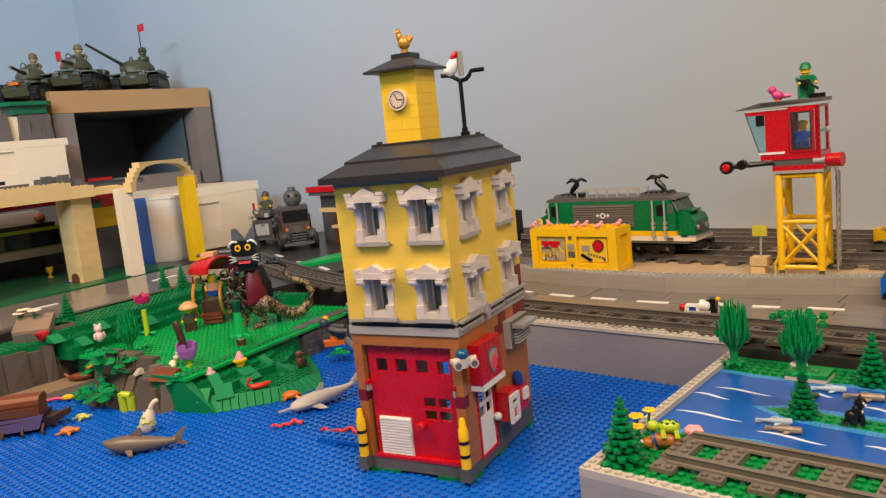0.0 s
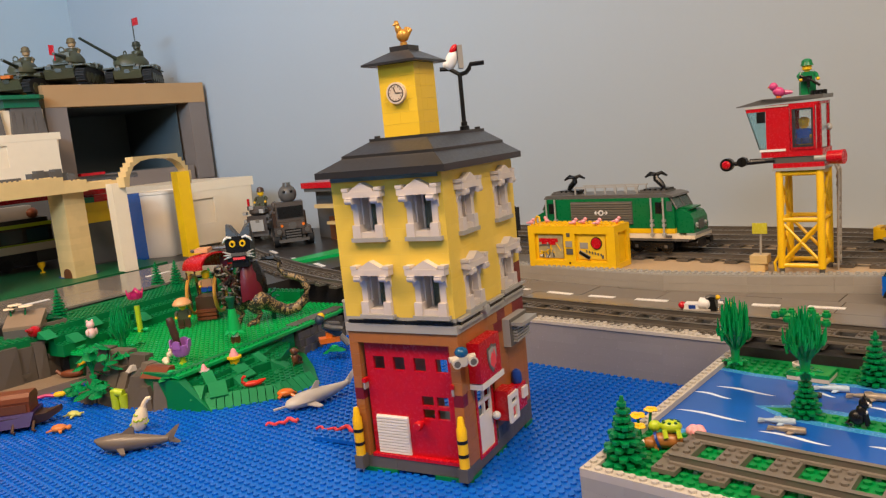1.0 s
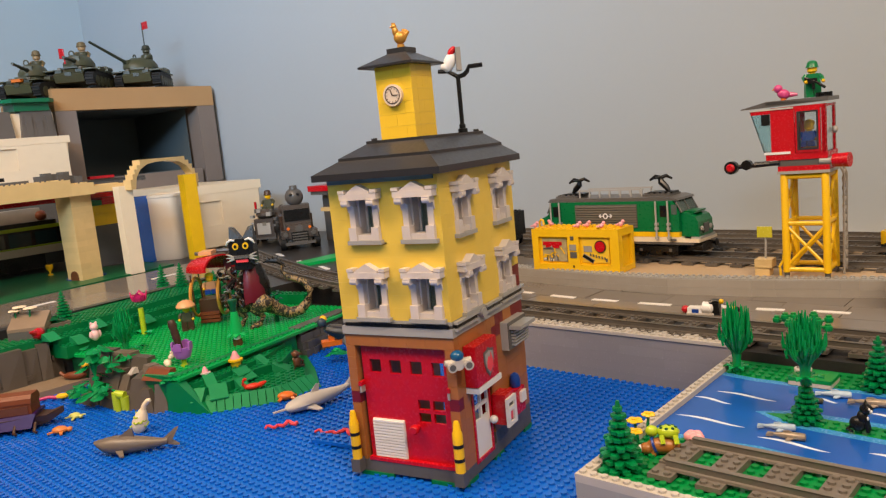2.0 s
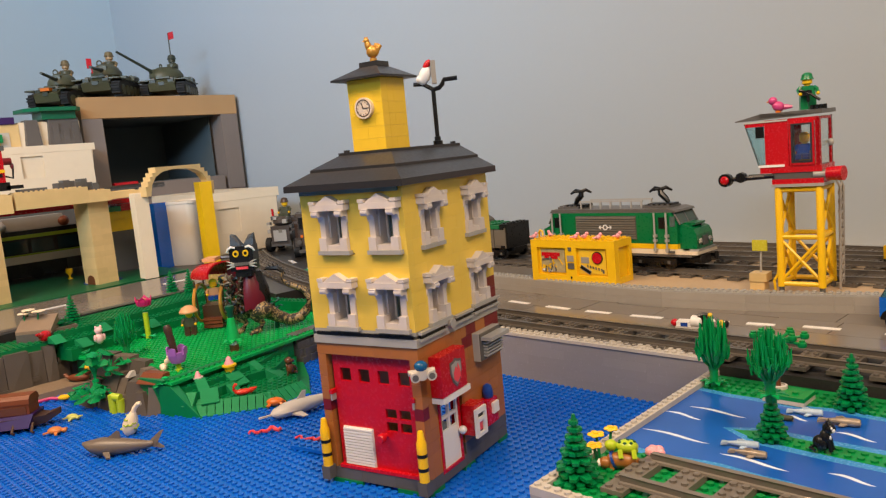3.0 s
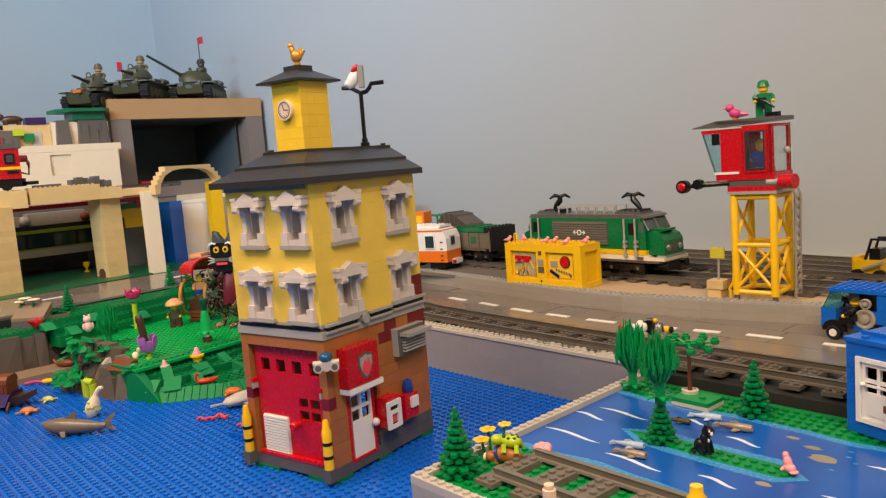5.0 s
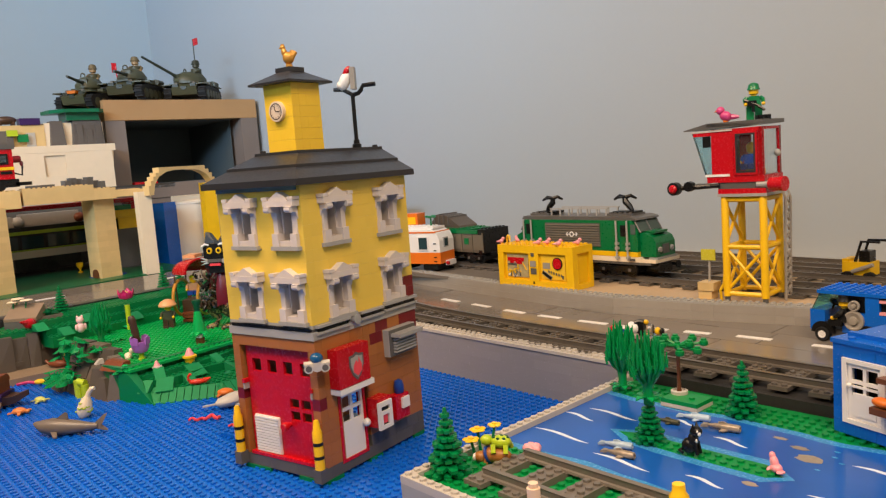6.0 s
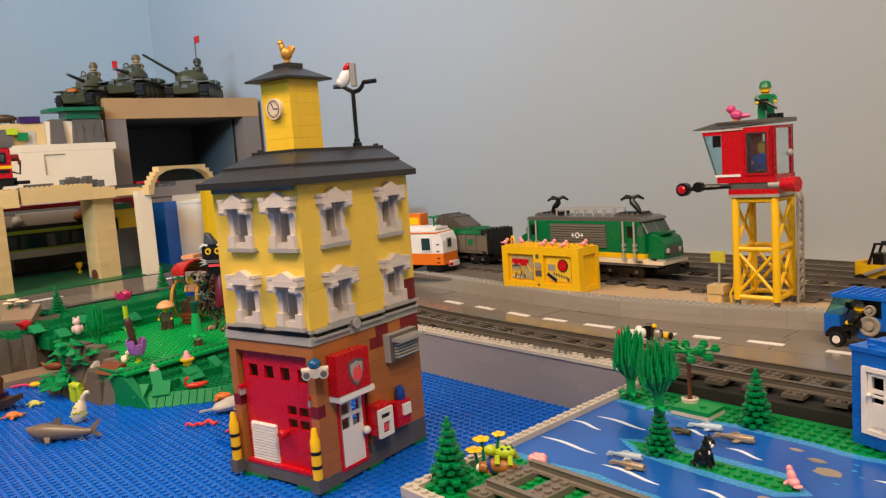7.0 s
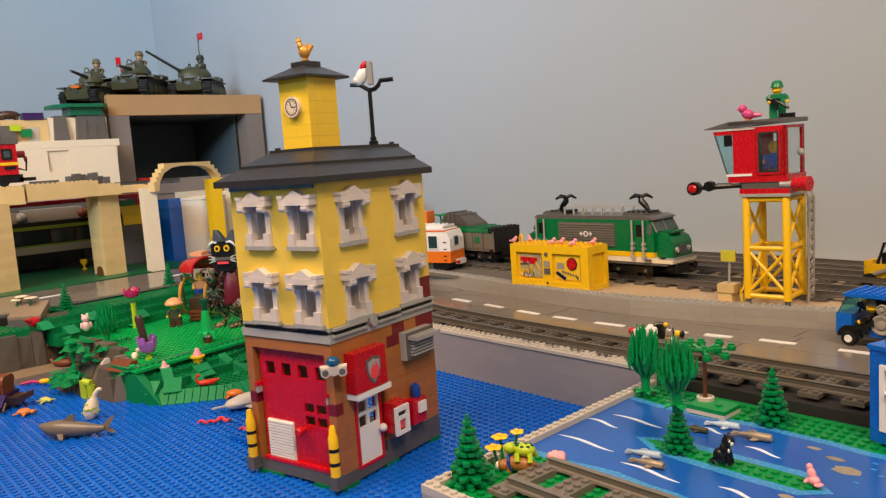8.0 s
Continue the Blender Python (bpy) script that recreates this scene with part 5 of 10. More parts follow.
def signal_tower():
    t = thing("signal_tower", pose(-0.297, 0.9035, ZY, 0, 0, 4), "yellow lattice tower carrying a red glazed signal cabin", "toy tower")
    w, zt = 0.048, 0.1165
    for x in (0.003, w - 0.003):
        for y in (0.003, w - 0.003):
            leg = part("leg", B(), YELLOW, t)
            bm = B()
            lathe(bm, [(0.0041, 0.006), (0.0041, zt - 0.002), (0.0034, zt)], 12, 0, Matrix.Translation((x, y, 0)))
            leg.data = finish(bm, YELLOW, True)
            bm = B()
            cyl(bm, (x, y, 0), (x, y, 0.0065), 0.0030)
            part("foot", bm, DGREY, leg, "dark grey foot", smooth=True)
    a, b = 0.003, w - 0.003
    for z in (0.009, 0.061, 0.113):
        for p, q in (((a, a), (b, a)), ((b, a), (b, b)), ((b, b), (a, b)), ((a, b), (a, a))):
            bm = B()
            tube(bm, [(*p, z), (*q, z)], 0.0027, 8)
            part("rail_bar", bm, YELLOW, t, smooth=True)
    for z0, z1 in ((0.012, 0.059), (0.064, 0.111)):
        for p, q in (((a, a), (b, a)), ((b, a), (b, b)), ((b, b), (a, b)), ((a, b), (a, a))):
            bm = B()
            if z0 > 0.05 and p[1] == q[1]:
                bm.free()
                continue
            tube(bm, [(*p, z0), (*q, z1)], 0.0019, 8)
            tube(bm, [(*p, z1), (*q, z0)], 0.0019, 8)
            part("brace", bm, YELLOW, t, smooth=True)
    # grey ladder behind
    bm = B()
    for y in (0.030, 0.044):
        tube(bm, [(0.056, y, 0.0), (0.058, y, 0.112), (0.055, y, 0.1195)], 0.0014, 6)
    for i in range(11):
        z = 0.006 + i * 0.0100
        tube(bm, [(0.0565, 0.030, z), (0.0565, 0.044, z + 0.0095)], 0.0011, 6)
        tube(bm, [(0.0565, 0.044, z), (0.0565, 0.030, z + 0.0095)], 0.0011, 6)
    part("ladder", bm, MGREY, t, "grey lattice ladder", smooth=True)
    bm = B()
    tube(bm, [(-0.003, 0.001, 0), (-0.004, 0.0, 0.012), (0.0, 0.001, 0.020), (0.001, 0.001, 0.030)], 0.0016, 7)
    part("hook", bm, YELLOW, t, smooth=True)
    # cabin
    part("cabin_base", rbox(-0.003, 0.051, -0.002, 0.050, zt, zt + 0.0032, 0.0003), LGREY, t, "light grey plate")
    part("red_base", rbox(-0.002, 0.0505, -0.0015, 0.0495, zt + 0.0032, zt + 0.0085, 0.0004), RED, t, "red base plate")
    part("deck", rbox(-0.002, 0.0515, -0.0010, 0.050, zt + 0.0085, zt + 0.0165, 0.0004), DGREY, t, "dark grey deck")
    z0 = zt + 0.0155
    part("floor_red", rbox(-0.014, 0.049, -0.002, 0.048, z0, z0 + 0.0066, 0.0004), RED, t)
    part("white_strip", rbox(-0.0155, 0.012, -0.0028, 0.010, z0 + 0.0066, z0 + 0.0092, 0.0004), WHITE, t, "white strip")
    zc = z0 + 0.0066
    zr = z0 + 0.0575
    bm = B()
    panel(bm, -0.008, 0.0475, zc, zr, -0.002, 0.002, [(0.0165, 0.0435, zc + 0.001, zr - 0.004)])
    part("front_wall", bm, RED, t, "red front wall")
    bm = B()
    panel(bm, 0.0175, 0.0425, zc + 0.001, zr - 0.004, -0.0032, 0.001, [(0.0200, 0.0400, zc + 0.004, zr - 0.0065)])
    part("door_frame", bev(bm, 0.0003), RED, t)
    bm = B()
    panel(bm, 0.0194, 0.0406, zc + 0.0034, zr - 0.0059, -0.0036, 0.004, [(0.0212, 0.0388, zc + 0.0052, zr - 0.0077)])
    part("door_lining", bm, ROOF, t, "dark grey lining")
    part("visor", rbox(-0.0175, -0.0085, -0.0026, -0.0021, zr - 0.0185, zr - 0.0064, 0.0001), BLACK, t, "black sun visor")
    part("door_pane", rbox(0.0200, 0.0400, -0.0006, 0.0002, zc + 0.004, zr - 0.0065, 0.0001), CLEAR, t, "clear pane")
    T = Matrix(((0, -1, 0, 0.0475), (1, 0, 0, 0), (0, 0, 1, 0), (0, 0, 0, 1)))
    bm = B()
    panel(bm, -0.002, 0.048, zc - 0.003, zr, 0, 0.003, [(0.003, 0.043, zc, zr - 0.003)])
    bmesh.ops.transform(bm, matrix=T, verts=bm.verts)
    part("side_frame", bev(bm, 0.0003), RED, t, "red frame")
    bm = B()
    box(bm, 0.0455, 0.0462, 0.003, 0.043, zc, zr - 0.003)
    part("side_pane", bm, CLEAR, t, "clear pane")
    bm = B()
    blob(bm, (0.0495, 0.033, zc + 0.022), (0.0034, 0.0040, 0.0040))
    part("pane_knob", bm, PALE, t, "grey knob", smooth=True)
    part("back_wall", rbox(-0.006, 0.0160, 0.0445, 0.048, zc, zr, 0.0004), RED, t)
    part("back_pane", rbox(0.0162, 0.0445, 0.0460, 0.0468, zc, zr - 0.002, 0.0002), GLASSP, t, "pale clear pane")
    part("back_post", rbox(0.0447, 0.0475, 0.0445, 0.048, zc, zr, 0.0003), DGREY, t)
    # sloping windscreen
    for y0, y1 in ((-0.002, 0.0015), (0.0445, 0.048)):
        bm = B()
        quadbox(bm, [(-0.0155, y0, zc + 0.0026), (-0.008, y0, zc + 0.0026), (-0.008, y1, zc + 0.0026), (-0.0155, y1, zc + 0.0026), (-0.0295, y0, zr - 0.001), (-0.008, y0, zr - 0.001), (-0.008, y1, zr - 0.001), (-0.0295, y1, zr - 0.001)])
        part("windscreen", bm, GLASS, t, "pale blue clear sloping windscreen")
    bm = B()
    quadbox(bm, [(-0.0160, -0.002, zc + 0.0026), (-0.0148, -0.002, zc + 0.0026), (-0.0148, 0.048, zc + 0.0026), (-0.0160, 0.048, zc + 0.0026), (-0.0302, -0.002, zr - 0.001), (-0.0290, -0.002, zr - 0.001), (-0.0290, 0.048, zr - 0.001), (-0.0302, 0.048, zr - 0.001)])
    part("windscreen", bm, GLASS, t, "pale blue clear sloping windscreen")
    bm = B()
    quadbox(bm, [(-0.0388, -0.004, zr + 0.0005), (0.0510, -0.004, zr + 0.003), (0.0510, 0.050, zr + 0.003), (-0.0388, 0.050, zr + 0.0005), (-0.0388, -0.004, zr + 0.0015), (-0.012, -0.004, zr + 0.0072), (-0.012, 0.050, zr + 0.0072), (-0.0388, 0.050, zr + 0.0015)])
    box(bm, -0.012, 0.0510, -0.004, 0.050, zr + 0.003, zr + 0.0074)
    part("roof", bm, DGREY, t, "dark grey roof")
    part("header_strip", rbox(-0.030, 0.016, -0.0030, -0.0018, zr - 0.0022, zr - 0.0005, 0.0002), PALE, t, "pale strip")
    part("header", rbox(-0.0285, -0.0082, -0.0024, 0.002, zr - 0.0062, zr - 0.0023, 0.0002), RED, t, "red window head")
    for i in range(4):
        bm = B()
        cyl(bm, (0.0375 + i * 0.0042, 0.012, zr + 0.007), (0.0375 + i * 0.0042, 0.012, zr + 0.0120), 0.0021, n=8)
        part("roof_pin", bm, BLACK, t, smooth=True)
    # horn and lamp arm
    bm = B()
    cyl(bm, (0.054, 0.002, zt + 0.0125), (0.0700, -0.001, zt + 0.0125), 0.0070, 0.0078, 16)
    part("jet", bm, RED, t, "red round nozzle", smooth=True)
    bm = B()
    cyl(bm, (0.040, 0.000, zt + 0.0125), (0.054, 0.002, zt + 0.0125), 0.0032, 0.0045, 12)
    part("jet_collar", bm, LGREY, t, smooth=True)
    bm = B()
    tube(bm, [(0.0, -0.001, zt + 0.0125), (-0.048, -0.006, zt + 0.0108)], 0.0026, 8)
    cyl(bm, (-0.034, -0.008, zt + 0.0125), (-0.034, 0.0, zt + 0.0125), 0.0058, 0.0058, 8)
    cyl(bm, (-0.026, -0.003, zt + 0.0121), (-0.010, -0.002, zt + 0.0124), 0.0034, 0.0028, 8)
    cyl(bm, (-0.050, -0.012, zt + 0.0105), (-0.050, -0.004, zt + 0.0105), 0.0074, 0.0074, 16)
    part("lamp_arm", bm, BLACK, t, "black arm with a round lamp", smooth=True)
    bm = B()
    lathe(bm, [(0.0048, 0), (0.0048, 0.0012), (0.0030, 0.003)], 14, 0, Matrix.Translation((-0.050, -0.0122, zt + 0.0105)) @ Matrix.Rotation(radians(90), 4, "X"))
    part("lamp_lens", bm, RED, t, "red lens", smooth=True)
    top = t.matrix_basis
    figure(top @ pose(0.031, 0.020, zr + 0.0078, 0, 0, -62), MGREEN, MGREEN, MGREEN, "green toy soldier figure on the signal cabin roof", gun=True)
    b = small_bird((0, 0, 0), MAGPINK, 0, "magenta toy bird on the signal cabin roof", 1.05)
    b.matrix_basis = top @ pose(0.004, 0.012, zr + 0.0072, 0, 0, 195) @ Matrix.Diagonal((1.05, 1.05, 1.05, 1))
    figure(top @ pose(0.026, 0.022, zc + 0.006, 0, 0, -90), BLUE, DBLUE, YELLOW, "seated toy figure inside the signal cabin", hat_kind="hair", seated=True)
    part("seat", rbox(0.020, 0.036, 0.020, 0.034, zc, zc + 0.0058, 0.0006), YELLOW, t, "yellow seat")


MAGPINK = shader("magenta_bird_plastic", (0.60, 0.06, 0.22), 0.3)
signal_tower()


def sign_post():
    t = thing("sign_post", pose(-0.322, 0.912, ZY, 0, 0, 4), "yellow-green square sign on a grey post and tan bricks", "sign")
    part("block", rbox(-0.008, 0.008, -0.006, 0.010, 0, H, 0.0004), TAN, t, "tan brick")
    part("block", rbox(-0.0082, 0.0108, -0.007, 0.012, H, 2 * H, 0.0004), TAN, t, "tan brick")
    bm = B()
    cyl(bm, (0.002, 0.002, 2 * H), (0.003, 0.002, 0.046), 0.0013)
    part("post", bm, LGREY, t, smooth=True)
    part("plate", rbox(-0.006, 0.0105, -0.0005, 0.0015, 0.044, 0.0565, 0.0004), SIGNY, t, "yellow-green plate")


SIGNY = shader("sign_plastic", (0.55, 0.50, 0.04), 0.25)
sign_post()


slab("yard_plates", -1.02, -0.560, 0.893, 1.060, ZY - 0.004, ZY + 0.0007, TGREY, "dark grey plates under the yard rails", "ground")

# ---- plants and small things on the river tray ----
def pine_tree(p, s=1.0, label="dark green toy pine tree with layered branches", h=0.044, r=0.0150, tiers=9, group="pines"):
    t = thing("pine_tree", pose(*p, 0, 0, (p[0] * 9137 + p[1] * 4111) % 90) @ Matrix.Diagonal((s, s, s, 1)), label, "toy tree", group)
    bm = B()
    lathe(bm, [(0.0036, 0), (0.0034, 0.004), (0.0024, h * 0.6), (0.0017, h), (0.0012, h + 0.003)], 8)
    part("trunk", bm, PINE, t, smooth=True)
    bm = B()
    for k in range(tiers):
        f = k / (tiers - 1)
        z, rr = 0.0035 + f * (h - 0.006), r * (1 - f) + 0.0035 * f
        n = 9 if k < tiers - 3 else 6
        for i in range(n):
            a = 2 * math.pi * (i + 0.5 * (k % 2)) / n + 0.13 * math.sin(7 * i + k)
            ln = rr * (0.92 + 0.12 * math.sin(5 * i + 3 * k))
            m = Matrix.Translation((0, 0, z)) @ Matrix.Rotation(a, 4, "Z") @ Matrix.Rotation(radians(9), 4, "Y")
            w = 0.0038 * (1 - 0.35 * f)
            q = [m @ Vector(v) for v in ((0.001, -w * 0.6, -0.0011), (ln * 0.6, -w, -0.0010), (ln, -w * 0.62, -0.0006), (ln, w * 0.62, -0.0006), (ln * 0.6, w, -0.0010), (0.001, w * 0.6, -0.0011))]
            u = [v + Vector((0, 0, 0.0029 if j in (1, 4) else 0.0022)) for j, v in enumerate(q)]
            rings(bm, [q, u])
    part("crown", bm, PINE, t, "layered green branches")
    return t


PINE = shader("pine_green_plastic", (0.0, 0.185, 0.052), 0.28)
BUSHM = shader("bush_green_plastic", (0.002, 0.27, 0.070), 0.22)


def tall_bush(p, h=0.058, r=0.0145, label="green toy bush of upright blades", seed=1, group="bushes"):
    t = thing("tall_bush", pose(*p), label, "toy bush", group)
    rnd = random.Random(seed)
    bm = B()
    lathe(bm, [(0.0036, 0), (0.0036, h * 0.20), (0.0046, h * 0.30), (0.0060, h * 0.36)], 9)
    part("stem", bm, BUSHM, t, smooth=True)
    bm = B()
    # upright blades: the outer ones short and leaning out, the inner ones tall
    for k in range(84):
        a = k * 2.39996 + rnd.uniform(-0.3, 0.3)
        q = ((k + 0.5) / 84) ** 0.5
        rr = r * q * rnd.uniform(0.76, 1.0)
        z1 = h * (1.0 - 0.30 * q ** 2.2 + rnd.uniform(-0.09, 0.05)) * (rnd.uniform(0.72, 0.86) if k % 4 == 3 else 1.0)
        c, s = math.cos(a), math.sin(a)
        za = h * (0.26 + 0.08 * rnd.random())
        pts = [(0.0030 * c, 0.0030 * s, za), (rr * 0.62 * c, rr * 0.62 * s, za + 0.09 * h), (rr * 0.92 * c, rr * 0.92 * s, za + 0.22 * h), (rr * 1.02 * c, rr * 1.02 * s, 0.4 * za + 0.6 * z1), (rr * 1.08 * c, rr * 1.08 * s, z1)]
        tube(bm, pts, [0.0011, 0.0014, 0.0014, 0.0012, 0.0004], 5)
        p0 = Vector(pts[3])
        b2 = a + rnd.uniform(-1.2, 1.2)
        tube(bm, [p0 - Vector((0, 0, 0.003)), p0 + Vector((0.0020 * math.cos(b2), 0.0020 * math.sin(b2), 0.0030))], [0.0012, 0.0005], 4)
    part("crown", bm, BUSHM, t, "upright green blades")
    bm = B()
    for k in range(6):
        a = k * math.pi / 3 + 0.3
        m = Matrix.Rotation(a, 4, "Z")
        q = [m @ Vector(v) for v in ((0.002, -0.0015, 0.005), (0.008, -0.0026, 0.0058), (0.012, 0, 0.004), (0.008, 0.0026, 0.0058), (0.002, 0.0015, 0.005))]
        rings(bm, [q, [v + Vector((0, 0, 0.0009)) for v in q]])
    part("leaf_ring", bm, BUSHM, t)
    return t




def tray_z(y):
    """Height of the leaning tray plate."""
    return 0.0302 + (y - 0.420) * math.tan(radians(TILT))


def on_tray(x, y, dz=0.0):
    return x, y, tray_z(y) + dz


pine_tree(on_tray(-0.2516, 0.4475), 1.0, r=0.0170)
pine_tree(on_tray(-0.1723, 0.5709), 0.78, r=0.0165)
pine_tree(on_tray(-0.1451, 0.6530), 0.90, r=0.0165)
tall_bush(on_tray(-0.1723, 0.5709, 0.0285), 0.052, 0.0138, "green toy bush growing from the river island pine", 4)
tall_bush(on_tray(-0.2530, 0.6510), 0.063, 0.0152, "green toy bush of upright blades beside the tray rim", 7)


def leaf_tree():
    t = thing("leaf_tree", pose(*on_tray(-0.2005, 0.655)), "small toy tree with brown trunk and round green leaves", "toy tree")
    part("base_plate", rbox(-0.006, 0.026, -0.018, 0.006, 0, 0.0032, 0.0003), PALE, t, "pale plate")
    bm = B()
    box(bm, -0.006, 0.026, -0.018, 0.006, 0.0032, 0.0064)
    studs(bm, 0.012, -0.012, 0.0064, 1, 1)
    part("base_plate", bm, TRAYG, t, "green plate")
    bm = B()
    lathe(bm, [(0.0068, 0.0064), (0.0068, 0.0090), (0.0050, 0.0095), (0.0050, 0.0080)], 16)
    part("collar", bm, PALE, t, "pale round collar", smooth=True)
    bm = B()
    lathe(bm, [(0.0022, 0.007), (0.0016, 0.012), (0.0016, 0.0440), (0.0020, 0.0455)], 10)
    part("trunk", bm, BROWN, t, "reddish brown trunk", smooth=True)
    bm = B()
    for k, (dx, dy, z) in enumerate(((0, 0, 0.042), (-0.013, 0.003, 0.046), (0.013, -0.004, 0.046), (0.005, 0.013, 0.046), (-0.005, -0.013, 0.045), (0.021, -0.007, 0.0425), (0.010, -0.013, 0.0405), (-0.020, 0.005, 0.0425), (-0.010, 0.013, 0.044), (0.017, 0.009, 0.045))):
        dx, dy = dx * 1.05, dy * 1.05
        if k:
            tube(bm, [(dx * 0.2, dy * 0.2, 0.0465), (dx, dy, z + 0.004)], 0.0013, 6)
        lathe(bm, [(0.0030, z - 0.0022), (0.0037, z - 0.0005), (0.0033, z + 0.0016), (0.0023, z + 0.0020), (0.0023, z + 0.0034)], 10, 0, Matrix.Translation((dx, dy, 0.004)))
    part("crown", bm, TRAYG, t, "round green leaves", smooth=True)


leaf_tree()


def fish(p, rz, mat, label, s=1.0, kind="fish"):
    bm = B()
    m = Matrix.Rotation(radians(90), 4, "Y")
    lathe(bm, [(0.0009, -0.0095), (0.0014, -0.0060), (0.0022, -0.0015), (0.0027, 0.0040), (0.0027, 0.0095), (0.0023, 0.0118), (0.0014, 0.0120), (0.0012, 0.0100)], 12, 0, Matrix.Translation((0, 0, 0.0028)) @ m)
    quadbox(bm, [(-0.0128, -0.0030, 0.0016), (-0.0085, -0.0008, 0.0016), (-0.0085, 0.0008, 0.0016), (-0.0128, 0.0030, 0.0016), (-0.0128, -0.0030, 0.0030), (-0.0085, -0.0008, 0.0038), (-0.0085, 0.0008, 0.0038), (-0.0128, 0.0030, 0.0030)])
    quadbox(bm, [(-0.0010, -0.0007, 0.0040), (0.0050, -0.0007, 0.0048), (0.0050, 0.0007, 0.0048), (-0.0010, 0.0007, 0.0040), (-0.0022, -0.0004, 0.0058), (0.0015, -0.0004, 0.0064), (0.0015, 0.0004, 0.0064), (-0.0022, 0.0004, 0.0058)])
    for sgn in (-1, 1):
        quadbox(bm, [(0.0010, sgn * 0.0020, 0.0014), (0.0052, sgn * 0.0022, 0.0014), (0.0022, sgn * 0.0046, 0.0008), (-0.0004, sgn * 0.0046, 0.0008), (0.0010, sgn * 0.0020, 0.0024), (0.0052, sgn * 0.0022, 0.0024), (0.0022, sgn * 0.0046, 0.0014), (-0.0004, sgn * 0.0046, 0.0014)])
    bmesh.ops.recalc_face_normals(bm, faces=bm.faces)
    return solo("toy_fish", bm, mat, pose(*p, 0, 0, rz) @ Matrix.Diagonal((s, s, s, 1)), label, "toy fish", "river fish")


SKY = shader("pale_blue_plastic", (0.42, 0.55, 0.70), 0.25, 0.3, 160.0)
BRONZE = shader("bronze_plastic", (0.36, 0.29, 0.22), 0.3, 0.65, 190.0, metal=0.3)
fish(on_tray(-0.1852, 0.5483), 14, SKY, "pale blue toy fish lying on the printed river")
fish(on_tray(-0.1750, 0.5370), 8, BRONZE, "bronze toy fish lying on the printed river")
fish(on_tray(-0.1690, 0.6240), 12, SKY, "pale blue toy fish lying on the printed river")
fish(on_tray(-0.1425, 0.6165), 10, BRONZE, "bronze toy fish lying on the printed river", 1.12)
fish(on_tray(-0.1815, 0.6075), 4, OLIVE, "olive toy fish behind the island pine", 0.8)


def sitting_cat(p, rz):
    bm = B()
    blob(bm, (0, 0, 0.006), (0.0062, 0.0050, 0.0062), Matrix.Rotation(radians(-25), 3, "Y"))
    blob(bm, (0.003, 0, 0.011), (0.0042, 0.0040, 0.0060))
    blob(bm, (0.0055, 0, 0.0180), (0.0048, 0.0044, 0.0042))
    for s in (-1, 1):
        cyl(bm, (0.0050, s * 0.0025, 0.0205), (0.0045, s * 0.0032, 0.0245), 0.0018, 0.0003, 6)
        tube(bm, [(0.0055, s * 0.0022, 0.010), (0.0072, s * 0.0024, 0.001)], 0.0016, 6)
    tube(bm, [(-0.005, 0, 0.003), (-0.0070, -0.003, 0.0020), (-0.003, -0.0055, 0.0015)], 0.0012, 6)
    blob(bm, (0.0088, -0.0018, 0.0172), (0.0014, 0.0018, 0.0018), None, 8, 5, 1)
    blob(bm, (0.0080, -0.0033, 0.0192), (0.0008, 0.0010, 0.0010), None, 8, 5, 1)
    blob(bm, (0.0070, -0.0028, 0.0118), (0.0008, 0.0010, 0.0016), None, 8, 5, 1)
    solo("toy_cat", bm, [BLACK, WHITE], pose(*p, 0, 0, rz) @ Matrix.Diagonal((0.9, 0.9, 0.9, 1)), "black sitting toy cat with white face marks on the green island", "toy cat")


sitting_cat(on_tray(-0.1378, 0.5660, 0.0016), 5)


def blob_creature(p, rz, mat, label, s=1.0):
    bm = B()
    blob(bm, (0.0008, 0, 0.0036), (0.0056, 0.0044, 0.0038))
    blob(bm, (-0.0010, 0, 0.0075), (0.0036, 0.0034, 0.0060), Matrix.Rotation(radians(-18), 3, "Y"))
    blob(bm, (-0.0032, 0, 0.0125), (0.0026, 0.0026, 0.0030))
    blob(bm, (0.0058, 0.0, 0.0018), (0.0030, 0.0040, 0.0014))
    for sgn in (-1, 1):
        blob(bm, (-0.0020, sgn * 0.0042, 0.0030), (0.0016, 0.0026, 0.0012), Matrix.Rotation(radians(sgn * -25), 3, "X"))
    solo("toy_seal", bm, mat, pose(*p, 0, 0, rz) @ Matrix.Diagonal((s, s, s, 1)), label, "toy animal")


ROSE = shader("rose_plastic", (0.84, 0.33, 0.38), 0.32)
blob_creature(on_tray(-0.0811, 0.5710, 0.0016), -25, ROSE, "pink toy seal on the island tip", 0.80)


def flower(p, stem, mat, label, r=0.006, h=0.016, lean=(0, 0)):
    t = thing("toy_flower", pose(*p), label, "toy flower", "flowers")
    bm = B()
    tube(bm, [(0, 0, 0), (lean[0] * 0.4, lean[1] * 0.4, h * 0.5), (lean[0], lean[1], h)], 0.0011, 6)
    part("stem", bm, stem, t, smooth=True)
    bm = B()
    for k in range(5):
        a = 2 * math.pi * k / 5
        blob(bm, (lean[0] + r * 0.6 * math.cos(a), lean[1] + r * 0.6 * math.sin(a), h + 0.001), (r * 0.48, r * 0.48, 0.0012), None, 8, 4)
    cyl(bm, (lean[0], lean[1], h), (lean[0], lean[1], h + 0.0026), 0.0020, n=8)
    part("blossom", bm, mat, t, smooth=True)


